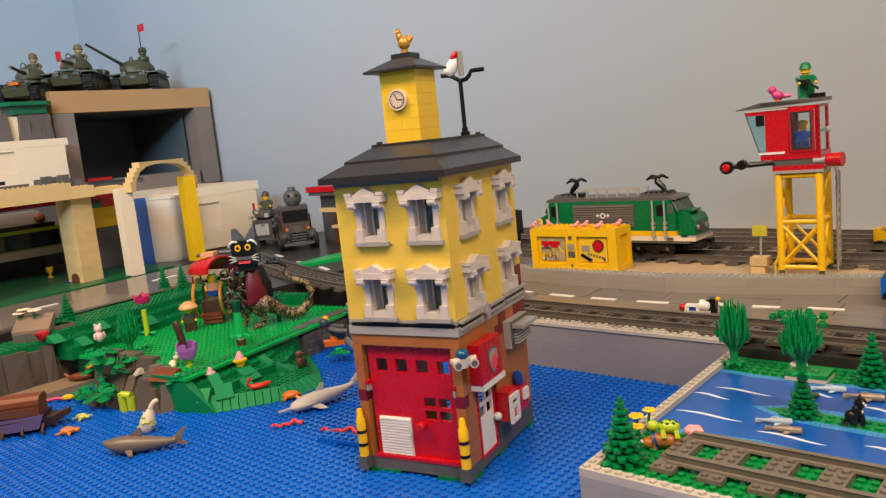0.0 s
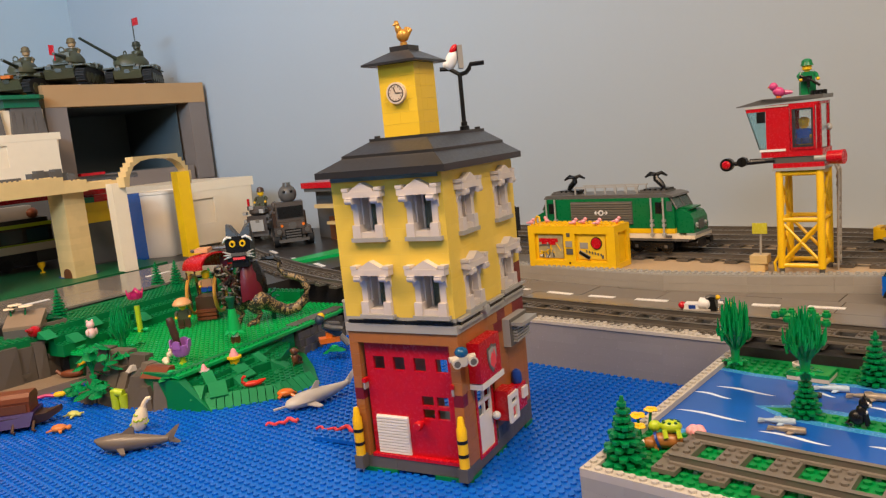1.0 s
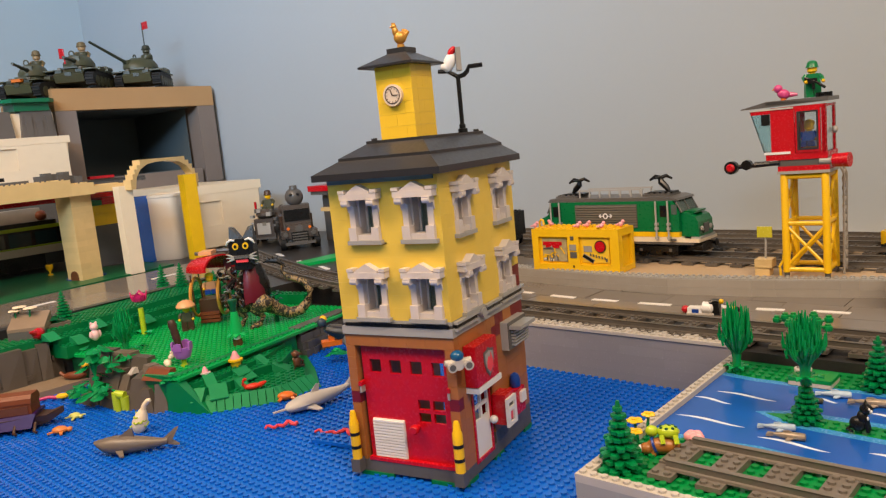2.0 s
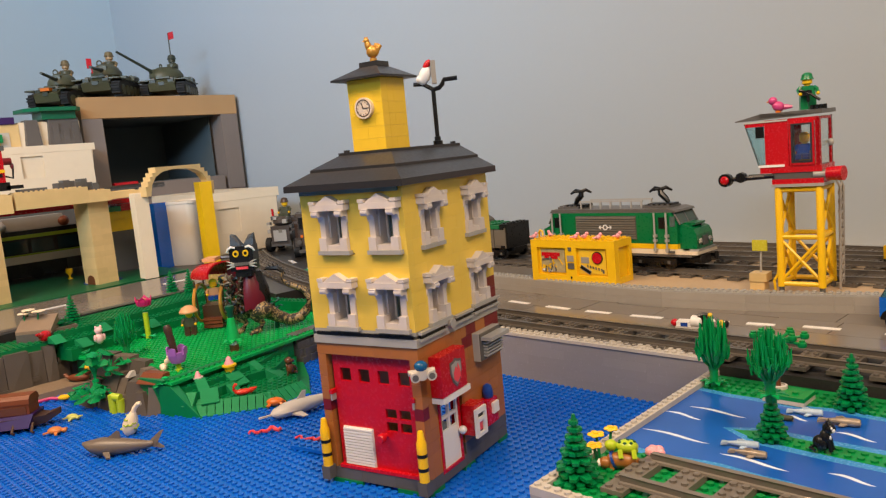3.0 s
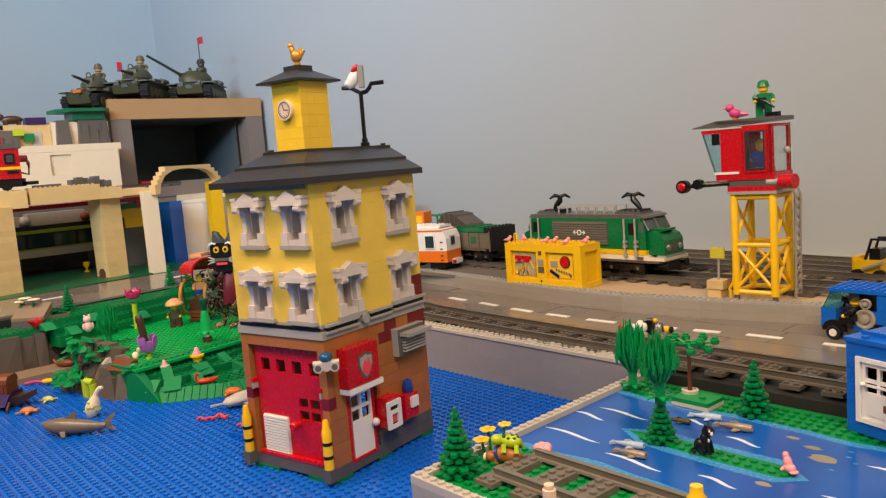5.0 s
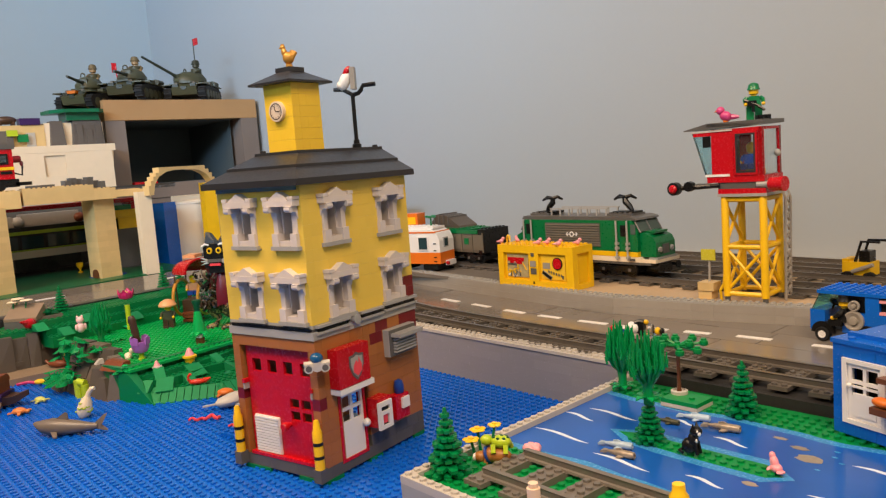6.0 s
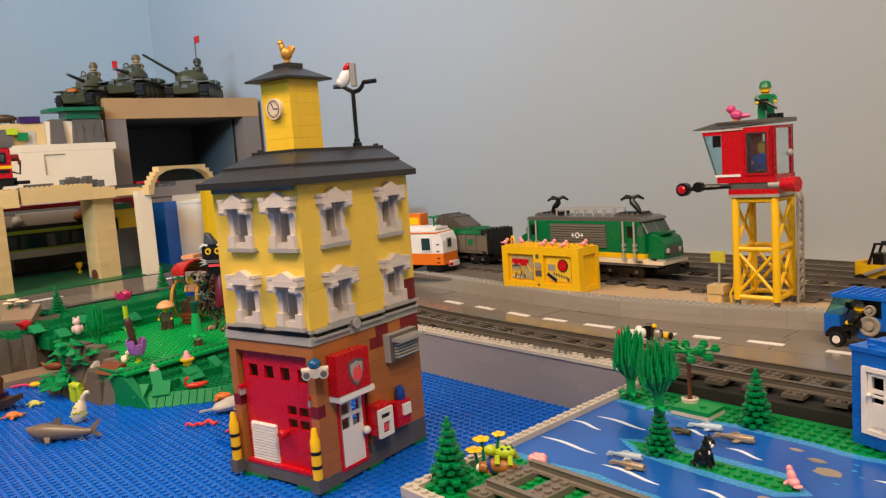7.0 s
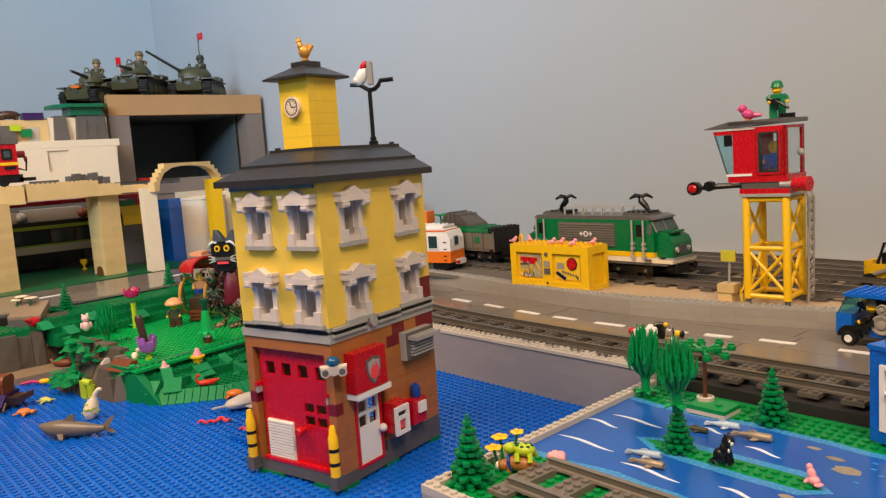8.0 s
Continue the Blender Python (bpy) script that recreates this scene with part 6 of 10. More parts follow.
flower(on_tray(-0.2595, 0.4860), MGREEN, YELLOW, "yellow toy flower at the tray rim", lean=(-0.002, 0.0))
flower(on_tray(-0.2580, 0.4960), MGREEN, YELLOW, "yellow toy flower at the tray rim", r=0.005, h=0.016, lean=(0.0, 0.004))
flower(on_tray(-0.2550, 0.4760), MGREEN, YELLOW, "yellow toy flower at the tray rim", h=0.014, lean=(0.0, -0.003))


def lizard_bundle():
    """A lime spotted turtle lying over a brown animal."""
    bm = B()
    blob(bm, (0, 0, 0.007), (0.0145, 0.0075, 0.0070))
    blob(bm, (-0.0135, -0.002, 0.0050), (0.0060, 0.0052, 0.0050))
    for x in (-0.008, 0.008):
        for s in (-1, 1):
            tube(bm, [(x, s * 0.004, 0.005), (x, s * 0.006, 0)], 0.0020, 6)
    a = solo("brown_animal", bm, BROWNO, pose(*on_tray(-0.2373, 0.4800), 0, 0, 25) @ Matrix.Diagonal((0.82, 0.82, 0.82, 1)), "orange-brown toy animal with white face", "toy animal")
    bm = B()
    blob(bm, (-0.0185, -0.0025, 0.0045), (0.0022, 0.0042, 0.0036))
    part("face", bm, WHITE, a, "white face", smooth=True)
    bm = B()
    cyl(bm, (-0.0078, 0, 0.0065), (-0.0058, 0, 0.0072), 0.0078, 0.0078, 14)
    part("collar", bm, DBLUE, a, "dark blue collar", smooth=True)
    bm = B()
    blob(bm, (0.0035, 0, 0.0185), (0.0095, 0.0070, 0.0055))
    blob(bm, (-0.0095, 0, 0.0190), (0.0055, 0.0048, 0.0048))
    for x in (-0.002, 0.009):
        for s in (-1, 1):
            tube(bm, [(x, s * 0.005, 0.017), (x + 0.001, s * 0.0090, 0.011)], 0.0022, 6)
    c = solo("lime_turtle", bm, LIME, pose(*on_tray(-0.2373, 0.4815), 0, 0, 28) @ Matrix.Diagonal((0.82, 0.82, 0.82, 1)), "lime toy turtle with dark spots on a brown animal", "toy turtle")
    for k in range(9):
        q = 2 * math.pi * k / 7
        bm = B()
        rr = 0.0052 if k < 7 else 0.001
        blob(bm, (0.0035 + 1.15 * rr * math.cos(q), rr * 0.85 * math.sin(q), 0.0223 + (0.0010 if k >= 7 else 0)), (0.0017, 0.0015, 0.0012), None, 7, 4)
        part("spot", bm, DGREEN, c, smooth=True)


BROWNO = shader("orange_brown_plastic", (0.36, 0.14, 0.03), 0.33)
lizard_bundle()
bm = B()
for k in range(5):
    a = 2 * math.pi * k / 5
    blob(bm, (0.0035 * math.cos(a), 0.0035 * math.sin(a), 0.004), (0.0042, 0.0032, 0.0036), None, 8, 5)
solo("pink_rose", bm, PINK, pose(*on_tray(-0.2270, 0.5060)), "pink toy rose beside the river track", "toy flower")


def blue_house():
    t = thing("blue_house", pose(*on_tray(-0.0800, 0.656, 0.0017), 0, 0, -17), "blue toy brick house with a white four-pane door", "toy house")
    W, D, Z = 0.080, 0.064, 0.0630
    rnd = random.Random(2)
    rows = 7
    h = Z / rows
    for k in range(rows):
        course(t, 10, "x", 0, 0, k * h, BLUE, [(1, 5)] if 0 < k < 6 else (), rnd, h=h)
        course(t, 8, "y", 0, 0, k * h, BLUE, (), rnd, h=h, start=1)
        course(t, 8, "y", W - P, 0, k * h, BLUE, (), rnd, h=h, start=1)
        course(t, 9, "x", 0, D - P, k * h, BLUE, (), rnd, h=h, start=1)
    bm = B()
    box(bm, -0.001, W, -0.001, D, Z, Z + 0.0032)
    box(bm, 0.004, W - 0.004, 0.010, 0.014, Z + 0.0032, Z + 0.0064)
    studs(bm, 0.008, 0.0, Z + 0.0032, 1, 1)
    studs(bm, 0.024, 0.016, Z + 0.0032, 6, 5)
    part("roof", bm, BLUE, t, "blue partly studded roof")
    for i in range(3):
        part("mark_bar", rbox(0.042 + i * 0.006, 0.046 + i * 0.006, -0.0006, 0.0002, 0.006, 0.0135, 0.0001), WHITE, t, "white printed bar")
    z0, z1 = h, 6 * h
    bm = B()
    panel(bm, P, 5 * P, z0, z1, -0.0016, 0.005, [(P + 0.0035, 5 * P - 0.0035, z0 + 0.003, z1 - 0.003)])
    part("door_frame", bev(bm, 0.0003), WHITE, t, "white door frame")
    xm = 3 * P
    d = part("door", B(), WHITE, t, "white door with four panes")
    bm = B()
    zt = z1 - 0.006
    panel(bm, P + 0.0036, 5 * P - 0.0036, z0 + 0.0032, z1 - 0.0032, 0, 0.0025, [(xm - 0.0095, xm - 0.0012, zt - 0.0085, zt), (xm + 0.0012, xm + 0.0095, zt - 0.0085, zt), (xm - 0.0095, xm - 0.0012, zt - 0.0190, zt - 0.0108), (xm + 0.0012, xm + 0.0095, zt - 0.0190, zt - 0.0108)])
    d.data = finish(bev(bm, 0.0002), WHITE)
    part("door_panel", rbox(xm - 0.0085, xm + 0.0085, -0.0007, 0.0003, z0 + 0.006, z0 + 0.022, 0.0003), WHITE, d)
    part("door_bar", rbox(P + 0.006, 5 * P - 0.006, -0.0006, 0.0003, z0 + 0.0255, z0 + 0.0272, 0.0002), WHITE, d)
    bm = B()
    blob(bm, (P + 0.0060, -0.0022, z0 + 0.027), (0.0016, 0.0020, 0.0016))
    part("door_knob", bm, WHITE, d, smooth=True)
    # black sheet behind the door gives the shade of the room
    part("dark_inside", rbox(P + 0.001, W - P - 0.001, P + 0.004, P + 0.006, 0.002, Z - 0.002), BLACK, t)
    part("shelf", rbox(5 * P - 0.004, 7 * P, -0.012, 0.0, 0.024, 0.0285, 0.0004), BROWN, t, "brown shelf")
    part("shelf", rbox(5 * P - 0.001, 7 * P, -0.009, 0.0, 0.0445, 0.0480, 0.0004), BROWN, t, "brown shelf")
    bm = B()
    blob(bm, (5 * P + 0.009, -0.007, 0.0320), (0.0040, 0.0042, 0.0038))
    part("yellow_goods", bm, YELLOW, t, "yellow goods", smooth=True)
    bm = B()
    blob(bm, (5 * P + 0.002, -0.007, 0.0318), (0.0075, 0.0045, 0.0035))
    part("orange_goods", bm, ORANGE, t, "orange goods", smooth=True)


blue_house()


TEALG = clear("teal_clear_plastic", (0.40, 0.82, 0.82), 0.03, 0.95)


def blue_van():
    t = thing("blue_van", pose(-0.183, 0.858, ZR, 0, 0, -3) @ Matrix.Diagonal((0.88, 0.88, 0.88, 1)), "blue toy van with grey loudspeaker discs, parked on the road", "toy van")
    part("chassis", rbox(0.004, 0.110, 0.003, 0.043, 0.008, 0.014, 0.0005), DGREY, t)
    bm = B()
    extrude(bm, [(0.0, 0.012), (0.0, 0.034), (0.016, 0.034), (0.016, 0.016), (0.018, 0.012)], 0, 0.046, 0, UPRIGHT)
    part("front_body", bev(bm, 0.0006), BLUE, t)
    part("side_body", rbox(0.034, 0.112, 0.0, 0.046, 0.012, 0.034, 0.0006), BLUE, t)
    part("rear_body", rbox(0.036, 0.112, 0.006, 0.046, 0.034, 0.0525, 0.0006), BLUE, t)
    bm = B()
    quadbox(bm, [(0.001, 0.001, 0.034), (0.0022, 0.001, 0.034), (0.0022, 0.045, 0.034), (0.001, 0.045, 0.034), (0.010, 0.001, 0.0525), (0.0112, 0.001, 0.0525), (0.0112, 0.045, 0.0525), (0.010, 0.045, 0.0525)])
    part("windscreen", bm, TEALG, t, "teal clear windscreen")
    for y in (0.001, 0.0442):
        bm = B()
        quadbox(bm, [(0.0026, y, 0.034), (0.018, y, 0.034), (0.018, y + 0.0008, 0.034), (0.0026, y + 0.0008, 0.034), (0.0116, y, 0.0525), (0.022, y, 0.0525), (0.022, y + 0.0008, 0.0525), (0.0116, y + 0.0008, 0.0525)])
        part("side_window", bm, TEALG, t, "teal clear side window")
    # added black panel behind the driver paints in the cab's shade
    part("cab_wall", rbox(0.0335, 0.0355, 0.002, 0.044, 0.014, 0.0525, 0.0004), BLACK, t, "black panel for the shade inside the cab")
    bm = B()
    tube(bm, [(0.014, 0.018, 0.030), (0.019, 0.018, 0.040)], 0.0012, 6)
    cyl(bm, (0.0185, 0.018, 0.0395), (0.0195, 0.018, 0.0412), 0.0058, 0.0058, 14)
    part("steering_wheel", bm, BLACK, t, smooth=True)
    part("recess_back", rbox(0.0365, 0.0575, 0.0046, 0.0056, 0.0345, 0.0520, 0.0003), BLACK, t, "black recess behind the loudspeaker")
    part("column", rbox(0.0575, 0.0710, 0.0, 0.0058, 0.0340, 0.0520, 0.0004), BLUE, t)
    # flat black panel replaces the shade of an open side
    part("recess_back", rbox(0.0715, 0.1110, 0.0046, 0.0056, 0.0345, 0.0520, 0.0003), BLACK, t, "black panel standing in for the shaded open side")
    for z in (0.0345, 0.0470):
        part("side_shelf", rbox(0.0712, 0.1115, 0.0002, 0.0044, z, z + 0.0028, 0.0004), PINK, t, "pink shelf")
    bm = B()
    box(bm, 0.008, 0.112, -0.001, 0.047, 0.0525, 0.0560)
    studs(bm, 0.009, -0.001, 0.0560, 12, 6)
    part("roof", bm, BLUE, t, "blue studded roof")
    for x in (0.0135, 0.060):
        w = part("wheel", B(), RUBBER, t, "black tyre")
        bm = B()
        lathe(bm, [(0.0042, -0.004), (0.0070, -0.0045), (0.0079, -0.003), (0.0079, 0.003), (0.0070, 0.0045), (0.0042, 0.004)], 18, 0, Matrix.Translation((x, 0.0015, 0.0079)) @ Matrix.Rotation(radians(90), 4, "X"))
        w.data = finish(bm, RUBBER, True)
        bm = B()
        lathe(bm, [(0.0041, 0.0030), (0.0041, 0.0046), (0.0028, 0.0048), (0.0024, 0.0040), (0.0008, 0.0046)], 14, 0, Matrix.Translation((x, 0.0015, 0.0079)) @ Matrix.Rotation(radians(90), 4, "X"))
        part("rim", bm, WHITE, w, "white rim", smooth=True)
        bm = B()
        extrude(bm, [(x + 0.0125 * math.cos(math.radians(a)), 0.0095 + 0.0125 * math.sin(math.radians(a))) for a in range(0, 181, 20)], -0.0008, 0.006, 0, UPRIGHT)
        part("wheel_arch", bm, BLACK, t)
    for x, z, r in ((0.0465, 0.0262, 0.0104), (0.0470, 0.0420, 0.0056)):
        bm = B()
        lathe(bm, [(r, 0), (r, 0.0030), (r * 0.85, 0.0034), (r * 0.45, 0.0015), (r * 0.42, 0.0045), (r * 0.2, 0.005)], 20, 0, Matrix.Translation((x, 0.0002, z)) @ Matrix.Rotation(radians(90), 4, "X"))
        part("loudspeaker", bm, MGREY, t, "grey round loudspeaker", smooth=True)
    bm = B()
    blob(bm, (0.0265, -0.0015, 0.0245), (0.0040, 0.0030, 0.0030))
    part("lamp", bm, YELLOW, t, "yellow lamp", smooth=True)
    bm = B()
    cyl(bm, (-0.002, 0.008, 0.020), (0.001, 0.008, 0.020), 0.0026)
    part("headlight", bm, YELLOW, t, "yellow headlight", smooth=True)
    figure(pose(-0.152, 0.860, ZR + 0.017, 0, 0, 180), BLACK, BLACK, BLACK, "toy driver figure in the blue van", hat_kind="helmet", seated=True)


blue_van()


def forklift():
    t = thing("yellow_loader", pose(-0.233, 1.064, ZY + 0.0010, 0, 0, -4) @ Matrix.Diagonal((0.86, 0.86, 0.8, 1)), "yellow and black toy loader standing on yard rails", "toy vehicle")
    part("body", rbox(0.0, 0.034, 0.0, 0.030, 0.010, 0.030, 0.0006), YELLOW, t)
    part("hood", rbox(-0.003, 0.006, 0.002, 0.028, 0.014, 0.034, 0.0006), YELLOW, t)
    part("stripe", rbox(-0.004, 0.0, 0.006, 0.024, 0.010, 0.014, 0.0004), BLACK, t)
    bm = B()
    tube(bm, [(0.014, 0.004, 0.030), (0.022, 0.004, 0.060), (0.046, 0.004, 0.060)], 0.0022, 6)
    tube(bm, [(0.014, 0.026, 0.030), (0.022, 0.026, 0.060), (0.046, 0.026, 0.060)], 0.0022, 6)
    part("cage", bm, BLACK, t, smooth=True)
    part("seat", rbox(0.018, 0.032, 0.006, 0.024, 0.030, 0.046, 0.001), BLACK, t)
    bm = B()
    tube(bm, [(0.012, -0.002, 0.016), (0.040, -0.003, 0.028)], 0.0030, 8)
    part("lift_arm", bm, MGREY, t, smooth=True)
    for x in (0.006, 0.034):
        bm = B()
        cyl(bm, (x, -0.003, 0.008), (x, 0.003, 0.008), 0.0085, n=16)
        part("wheel", bm, RUBBER, t, smooth=True)


forklift()


def fallen_rider():
    bm = B()
    cyl(bm, (0.0030, -0.0015, 0.0085), (0.0125, -0.003, 0.0085), 0.0074, 0.0070, 18, 1)
    blob(bm, (0.0115, -0.003, 0.0085), (0.0045, 0.0068, 0.0068), None, 14, 9, 1)
    box(bm, -0.016, 0.002, -0.007, 0.007, 0.001, 0.0085, 1)
    box(bm, -0.0105, -0.0020, -0.0074, 0.0, 0.0015, 0.0070, 3)
    blob(bm, (-0.020, 0, 0.0050), (0.0052, 0.0058, 0.0048), None, 10, 6, 2)
    box(bm, -0.017, 0.016, -0.008, 0.008, 0.0, 0.0022, 0)
    quadbox(bm, [(0.0125, -0.006, 0.0005), (0.0235, -0.007, 0.0005), (0.0235, 0.008, 0.0005), (0.0125, 0.006, 0.0005), (0.0115, -0.005, 0.0150), (0.0215, -0.006, 0.0150), (0.0215, 0.007, 0.0150), (0.0115, 0.005, 0.0150)], 4)
    tube(bm, [(0.0105, -0.004, 0.0150), (0.0165, -0.003, 0.0175), (0.0215, -0.002, 0.0165)], 0.0030, 8, 4)
    blob(bm, (0.0245, -0.002, 0.0168), (0.0034, 0.0030, 0.0032), None, 10, 6, 5)
    quadbox(bm, [(0.0245, -0.006, 0.0005), (0.0335, -0.005, 0.0005), (0.0335, 0.006, 0.0005), (0.0245, 0.007, 0.0005), (0.0255, -0.005, 0.0140), (0.0310, -0.004, 0.0125), (0.0310, 0.005, 0.0125), (0.0255, 0.006, 0.0140)], 6)
    blob(bm, (0.037, 0.003, 0.0055), (0.0042, 0.0036, 0.0050), None, 8, 5, 5)
    blob(bm, (0.0425, 0.003, 0.0055), (0.0030, 0.0046, 0.0046), None, 8, 5, 4)
    solo("toy_rider", bm, [PALE, WHITE, RED, DBLUE, BLACK, YELLOW, CLEAR], pose(-0.3445, 0.790, ZR, 0, 0, 10) @ Matrix.Diagonal((0.85, 0.85, 0.85, 1)), "white black and yellow toy rider lying on the road", "toy figure")


fallen_rider()


def tall_post(p, h, head, label):
    t = thing("toy_post", pose(*p), label, "toy post", "tall posts")
    bm = B()
    lathe(bm, [(0.0040, 0), (0.0040, 0.0032), (0.0027, 0.0034), (0.0027, h - 0.0020), (0.0020, h - 0.0018), (0.0020, h), (0.0004, h)], 14)
    part("shaft", bm, BEIGE, t, smooth=True)
    if head:
        bm = B()
        lathe(bm, [(0.0027, h - 0.0090), (0.0036, h - 0.0082), (0.0038, h - 0.0035), (0.0026, h - 0.0018), (0.0024, h + 0.0012), (0.0004, h + 0.0014)], 14)
        part("head", bm, YELLOW, t, "yellow round head", smooth=True)


BEIGE = shader("pale_peach_plastic", (0.78, 0.56, 0.40), 0.35)
tall_post((-0.059, 0.328, 0.0), 0.1185, False, "tall pale peach toy post on the water plates")
tall_post((-0.017, 0.363, 0.0), 0.1165, True, "tall pale toy post with a yellow head on the water plates")

# ---- green land on the left ----
LAND = pose(-0.748, 0.402, 0, 0, 0, 12)
ZG = 0.0330


def land(x, y, z=ZG + 0.0032, rx=0, ry=0, rz=0):
    return LAND @ pose(x, y, z, rx, ry, rz)


def to_land(p, z=ZG + 0.0032):
    """A place on the green plate from the layout's x and y."""
    q = LAND.inverted() @ Vector((p[0], p[1], z))
    return land(q.x, q.y, z)


def green_land():
    t = thing("green_plate", LAND, "bright green studded baseplate raised over the water", "ground", "", "structure")
    W, D = 31, 40
    bm = B()
    box(bm, -7 * P, 0.003, -0.001, D * P, ZG, ZG + 0.0032)
    box(bm, -W * P, -7 * P, 5 * P, D * P, ZG, ZG + 0.0032)
    part("plate", bm, GREEN, t)
    cells = [(-(i + 0.5) * P, (j + 0.5) * P) for i in range(W) for j in range(D) if i < 7 or j >= 5]
    tagged(part("stud", stud_mesh(cells, ZG + 0.0032, GREEN), None, t), kind="stuff")
    # dark green body below the plate
    rnd = random.Random(21)
    for k in range(4):
        course(t, 24, "y", -0.012, 0.0, k * H, MGREEN, (), rnd)
        course(t, 5, "x", -0.052 + (k % 2) * 0.004, -0.004, k * H, MGREEN, (), rnd)
    for k in range(4):
        for j in range(13):
            part("rock_block", rbox(-0.020, 0.004 - 0.003 * k + 0.004 * rnd.random(), 0.196 + j * 0.008 + 0.0001, 0.2039 + j * 0.008, k * H, (k + 1) * H - 0.0002, 0.0006), DGREY, t, "dark grey rock brick")
    part("core", rbox(-0.054, -0.014, 0.004, D * P - 0.002, 0, ZG - 0.0005), DGREEN, t)
    part("core", rbox(-W * P + 0.004, -0.0545, 0.042, D * P - 0.002, 0, ZG - 0.0005), DGREEN, t)
    return t


green_land()
LEAFG = shader("leaf_green_plastic", (0.005, 0.41, 0.125), 0.24)
SLOPEG = shader("sand_green_plastic", (0.006, 0.22, 0.075), 0.5, spec=0.3)


def grass_slope():
    """Stepped green bank of plates and slope tiles between plate and water."""
    t = thing("green_bank", LAND, "green stepped bank of slope bricks falling to the water", "bank", "", "structure")
    levels = [([(-0.004, 0.002), (0.036, 0.004), (0.090, 0.056), (0.099, 0.107), (0.058, 0.150), (-0.004, 0.205)], 0.0, 0.0030),
              ([(-0.004, 0.004), (0.028, 0.011), (0.076, 0.058), (0.084, 0.105), (0.046, 0.143), (-0.004, 0.195)], 0.0030, 0.0112),
              ([(-0.004, 0.006), (0.012, 0.008), (0.030, 0.042), (0.026, 0.086), (0.036, 0.120), (0.014, 0.162), (-0.004, 0.182)], 0.0112, 0.0212),
              ([(-0.004, 0.008), (0.006, 0.012), (0.015, 0.045), (0.013, 0.120), (-0.004, 0.170)], 0.0212, 0.0268)]
    def inside(p, poly):
        n, ok = len(poly), False
        for i in range(n):
            (x1, y1), (x2, y2) = poly[i], poly[(i + 1) % n]
            if (y1 > p[1]) != (y2 > p[1]) and p[0] < (x2 - x1) * (p[1] - y1) / (y2 - y1) + x1:
                ok = not ok
        return ok
    for k, (poly, za, zb) in enumerate(levels):
        bm = B()
        extrude(bm, poly, za, zb)
        part("step", bm, MGREEN, t)
        cells = []
        for i in range(-1, 13):
            for j in range(27):
                c = ((i + 0.5) * P, (j + 0.5) * P)
                if all(inside((c[0] + dx, c[1] + dy), poly) for dx in (-0.002, 0.002) for dy in (-0.002, 0.002)):
                    if k == 3 or not inside(c, levels[k + 1][0]):
                        cells.append((*c, zb))
        if cells and k:
            tagged(part("stud", stud_mesh(cells, 0, MGREEN), None, t), kind="stuff")
    def slope_mesh(lx, ly, z0, z1):
        bm = B()
        quadbox(bm, [(0, 0, 0), (lx, 0, 0), (lx, ly, 0), (0, ly, 0), (0.0, 0, z1), (lx, 0, z0), (lx, ly, z0), (0.0, ly, z1)])
        return finish(bev(bm, 0.0004), SLOPEG)
    foot, small, wide = slope_mesh(0.0165, 0.0076, 0.0012, 0.0128), slope_mesh(0.0150, 0.0120, 0.0010, 0.0116), slope_mesh(0.0190, 0.0190, 0.0012, 0.0122)
    # slope tiles along the foot, facing the open water
    for (xa, ya), (xb, yb), n in (((0.038, 0.001), (0.093, 0.054), 9), ((0.094, 0.056), (0.103, 0.106), 6)):
        a = math.atan2(yb - ya, xb - xa) - math.pi / 2
        out = Vector((math.cos(a), math.sin(a), 0))
        for i in range(n):
            f = i / n
            o = Vector((xa + (xb - xa) * f, ya + (yb - ya) * f, 0)) - out * 0.0165
            part("slope_tile", foot, None, t, m=Matrix.Translation(o) @ Matrix.Rotation(a, 4, "Z"))
    bm = B()
    quadbox(bm, [(-0.014, -0.0075, 0), (0.042, 0.0005, 0), (0.036, 0.010, 0), (-0.014, 0.010, 0), (-0.014, -0.0050, 0.0325), (0.001, -0.0030, 0.0325), (0.0, 0.008, 0.0325), (-0.014, 0.008, 0.0325)])
    part("corner_slope", bev(bm, 0.0004), MGREEN, t, "dark green corner slope beside the rock")
    # tiles stepping down beside the rock, and larger slopes between the terraces
    for me, x, y, z, rz in ((small, 0.010, 0.010, 0.0110, -62), (small, 0.022, 0.014, 0.0030, -58), (small, 0.006, 0.026, 0.0205, -25), (wide, 0.018, 0.022, 0.0108, -40),
                            (small, 0.030, 0.048, 0.0100, -8), (wide, 0.014, 0.062, 0.0150, -6), (small, 0.012, 0.100, 0.0190, 8), (wide, 0.034, 0.104, 0.0105, 28), (small, 0.050, 0.090, 0.0030, 20)):
        part("slope_tile", me, None, t, m=Matrix.Translation((x, y, z)) @ Matrix.Rotation(radians(rz), 4, "Z"))


grass_slope()


def rock(name, m, pts_lo, pts_hi, h, mat, label, cat="rock", group="rocks"):
    """A faceted rock brick: two outlines joined."""
    bm = B()
    rings(bm, [[Vector((*p, 0)) for p in pts_lo], [Vector((*p, h)) for p in pts_hi]])
    return solo(name, bev(bm, 0.0007), mat, m, label, cat, group, smooth=False)


ROCKM = shader("warm_dark_grey_plastic", (0.092, 0.074, 0.060), 0.5, 0.18)
ROCKL = shader("warm_mid_grey_plastic", (0.150, 0.118, 0.092), 0.5, 0.18)
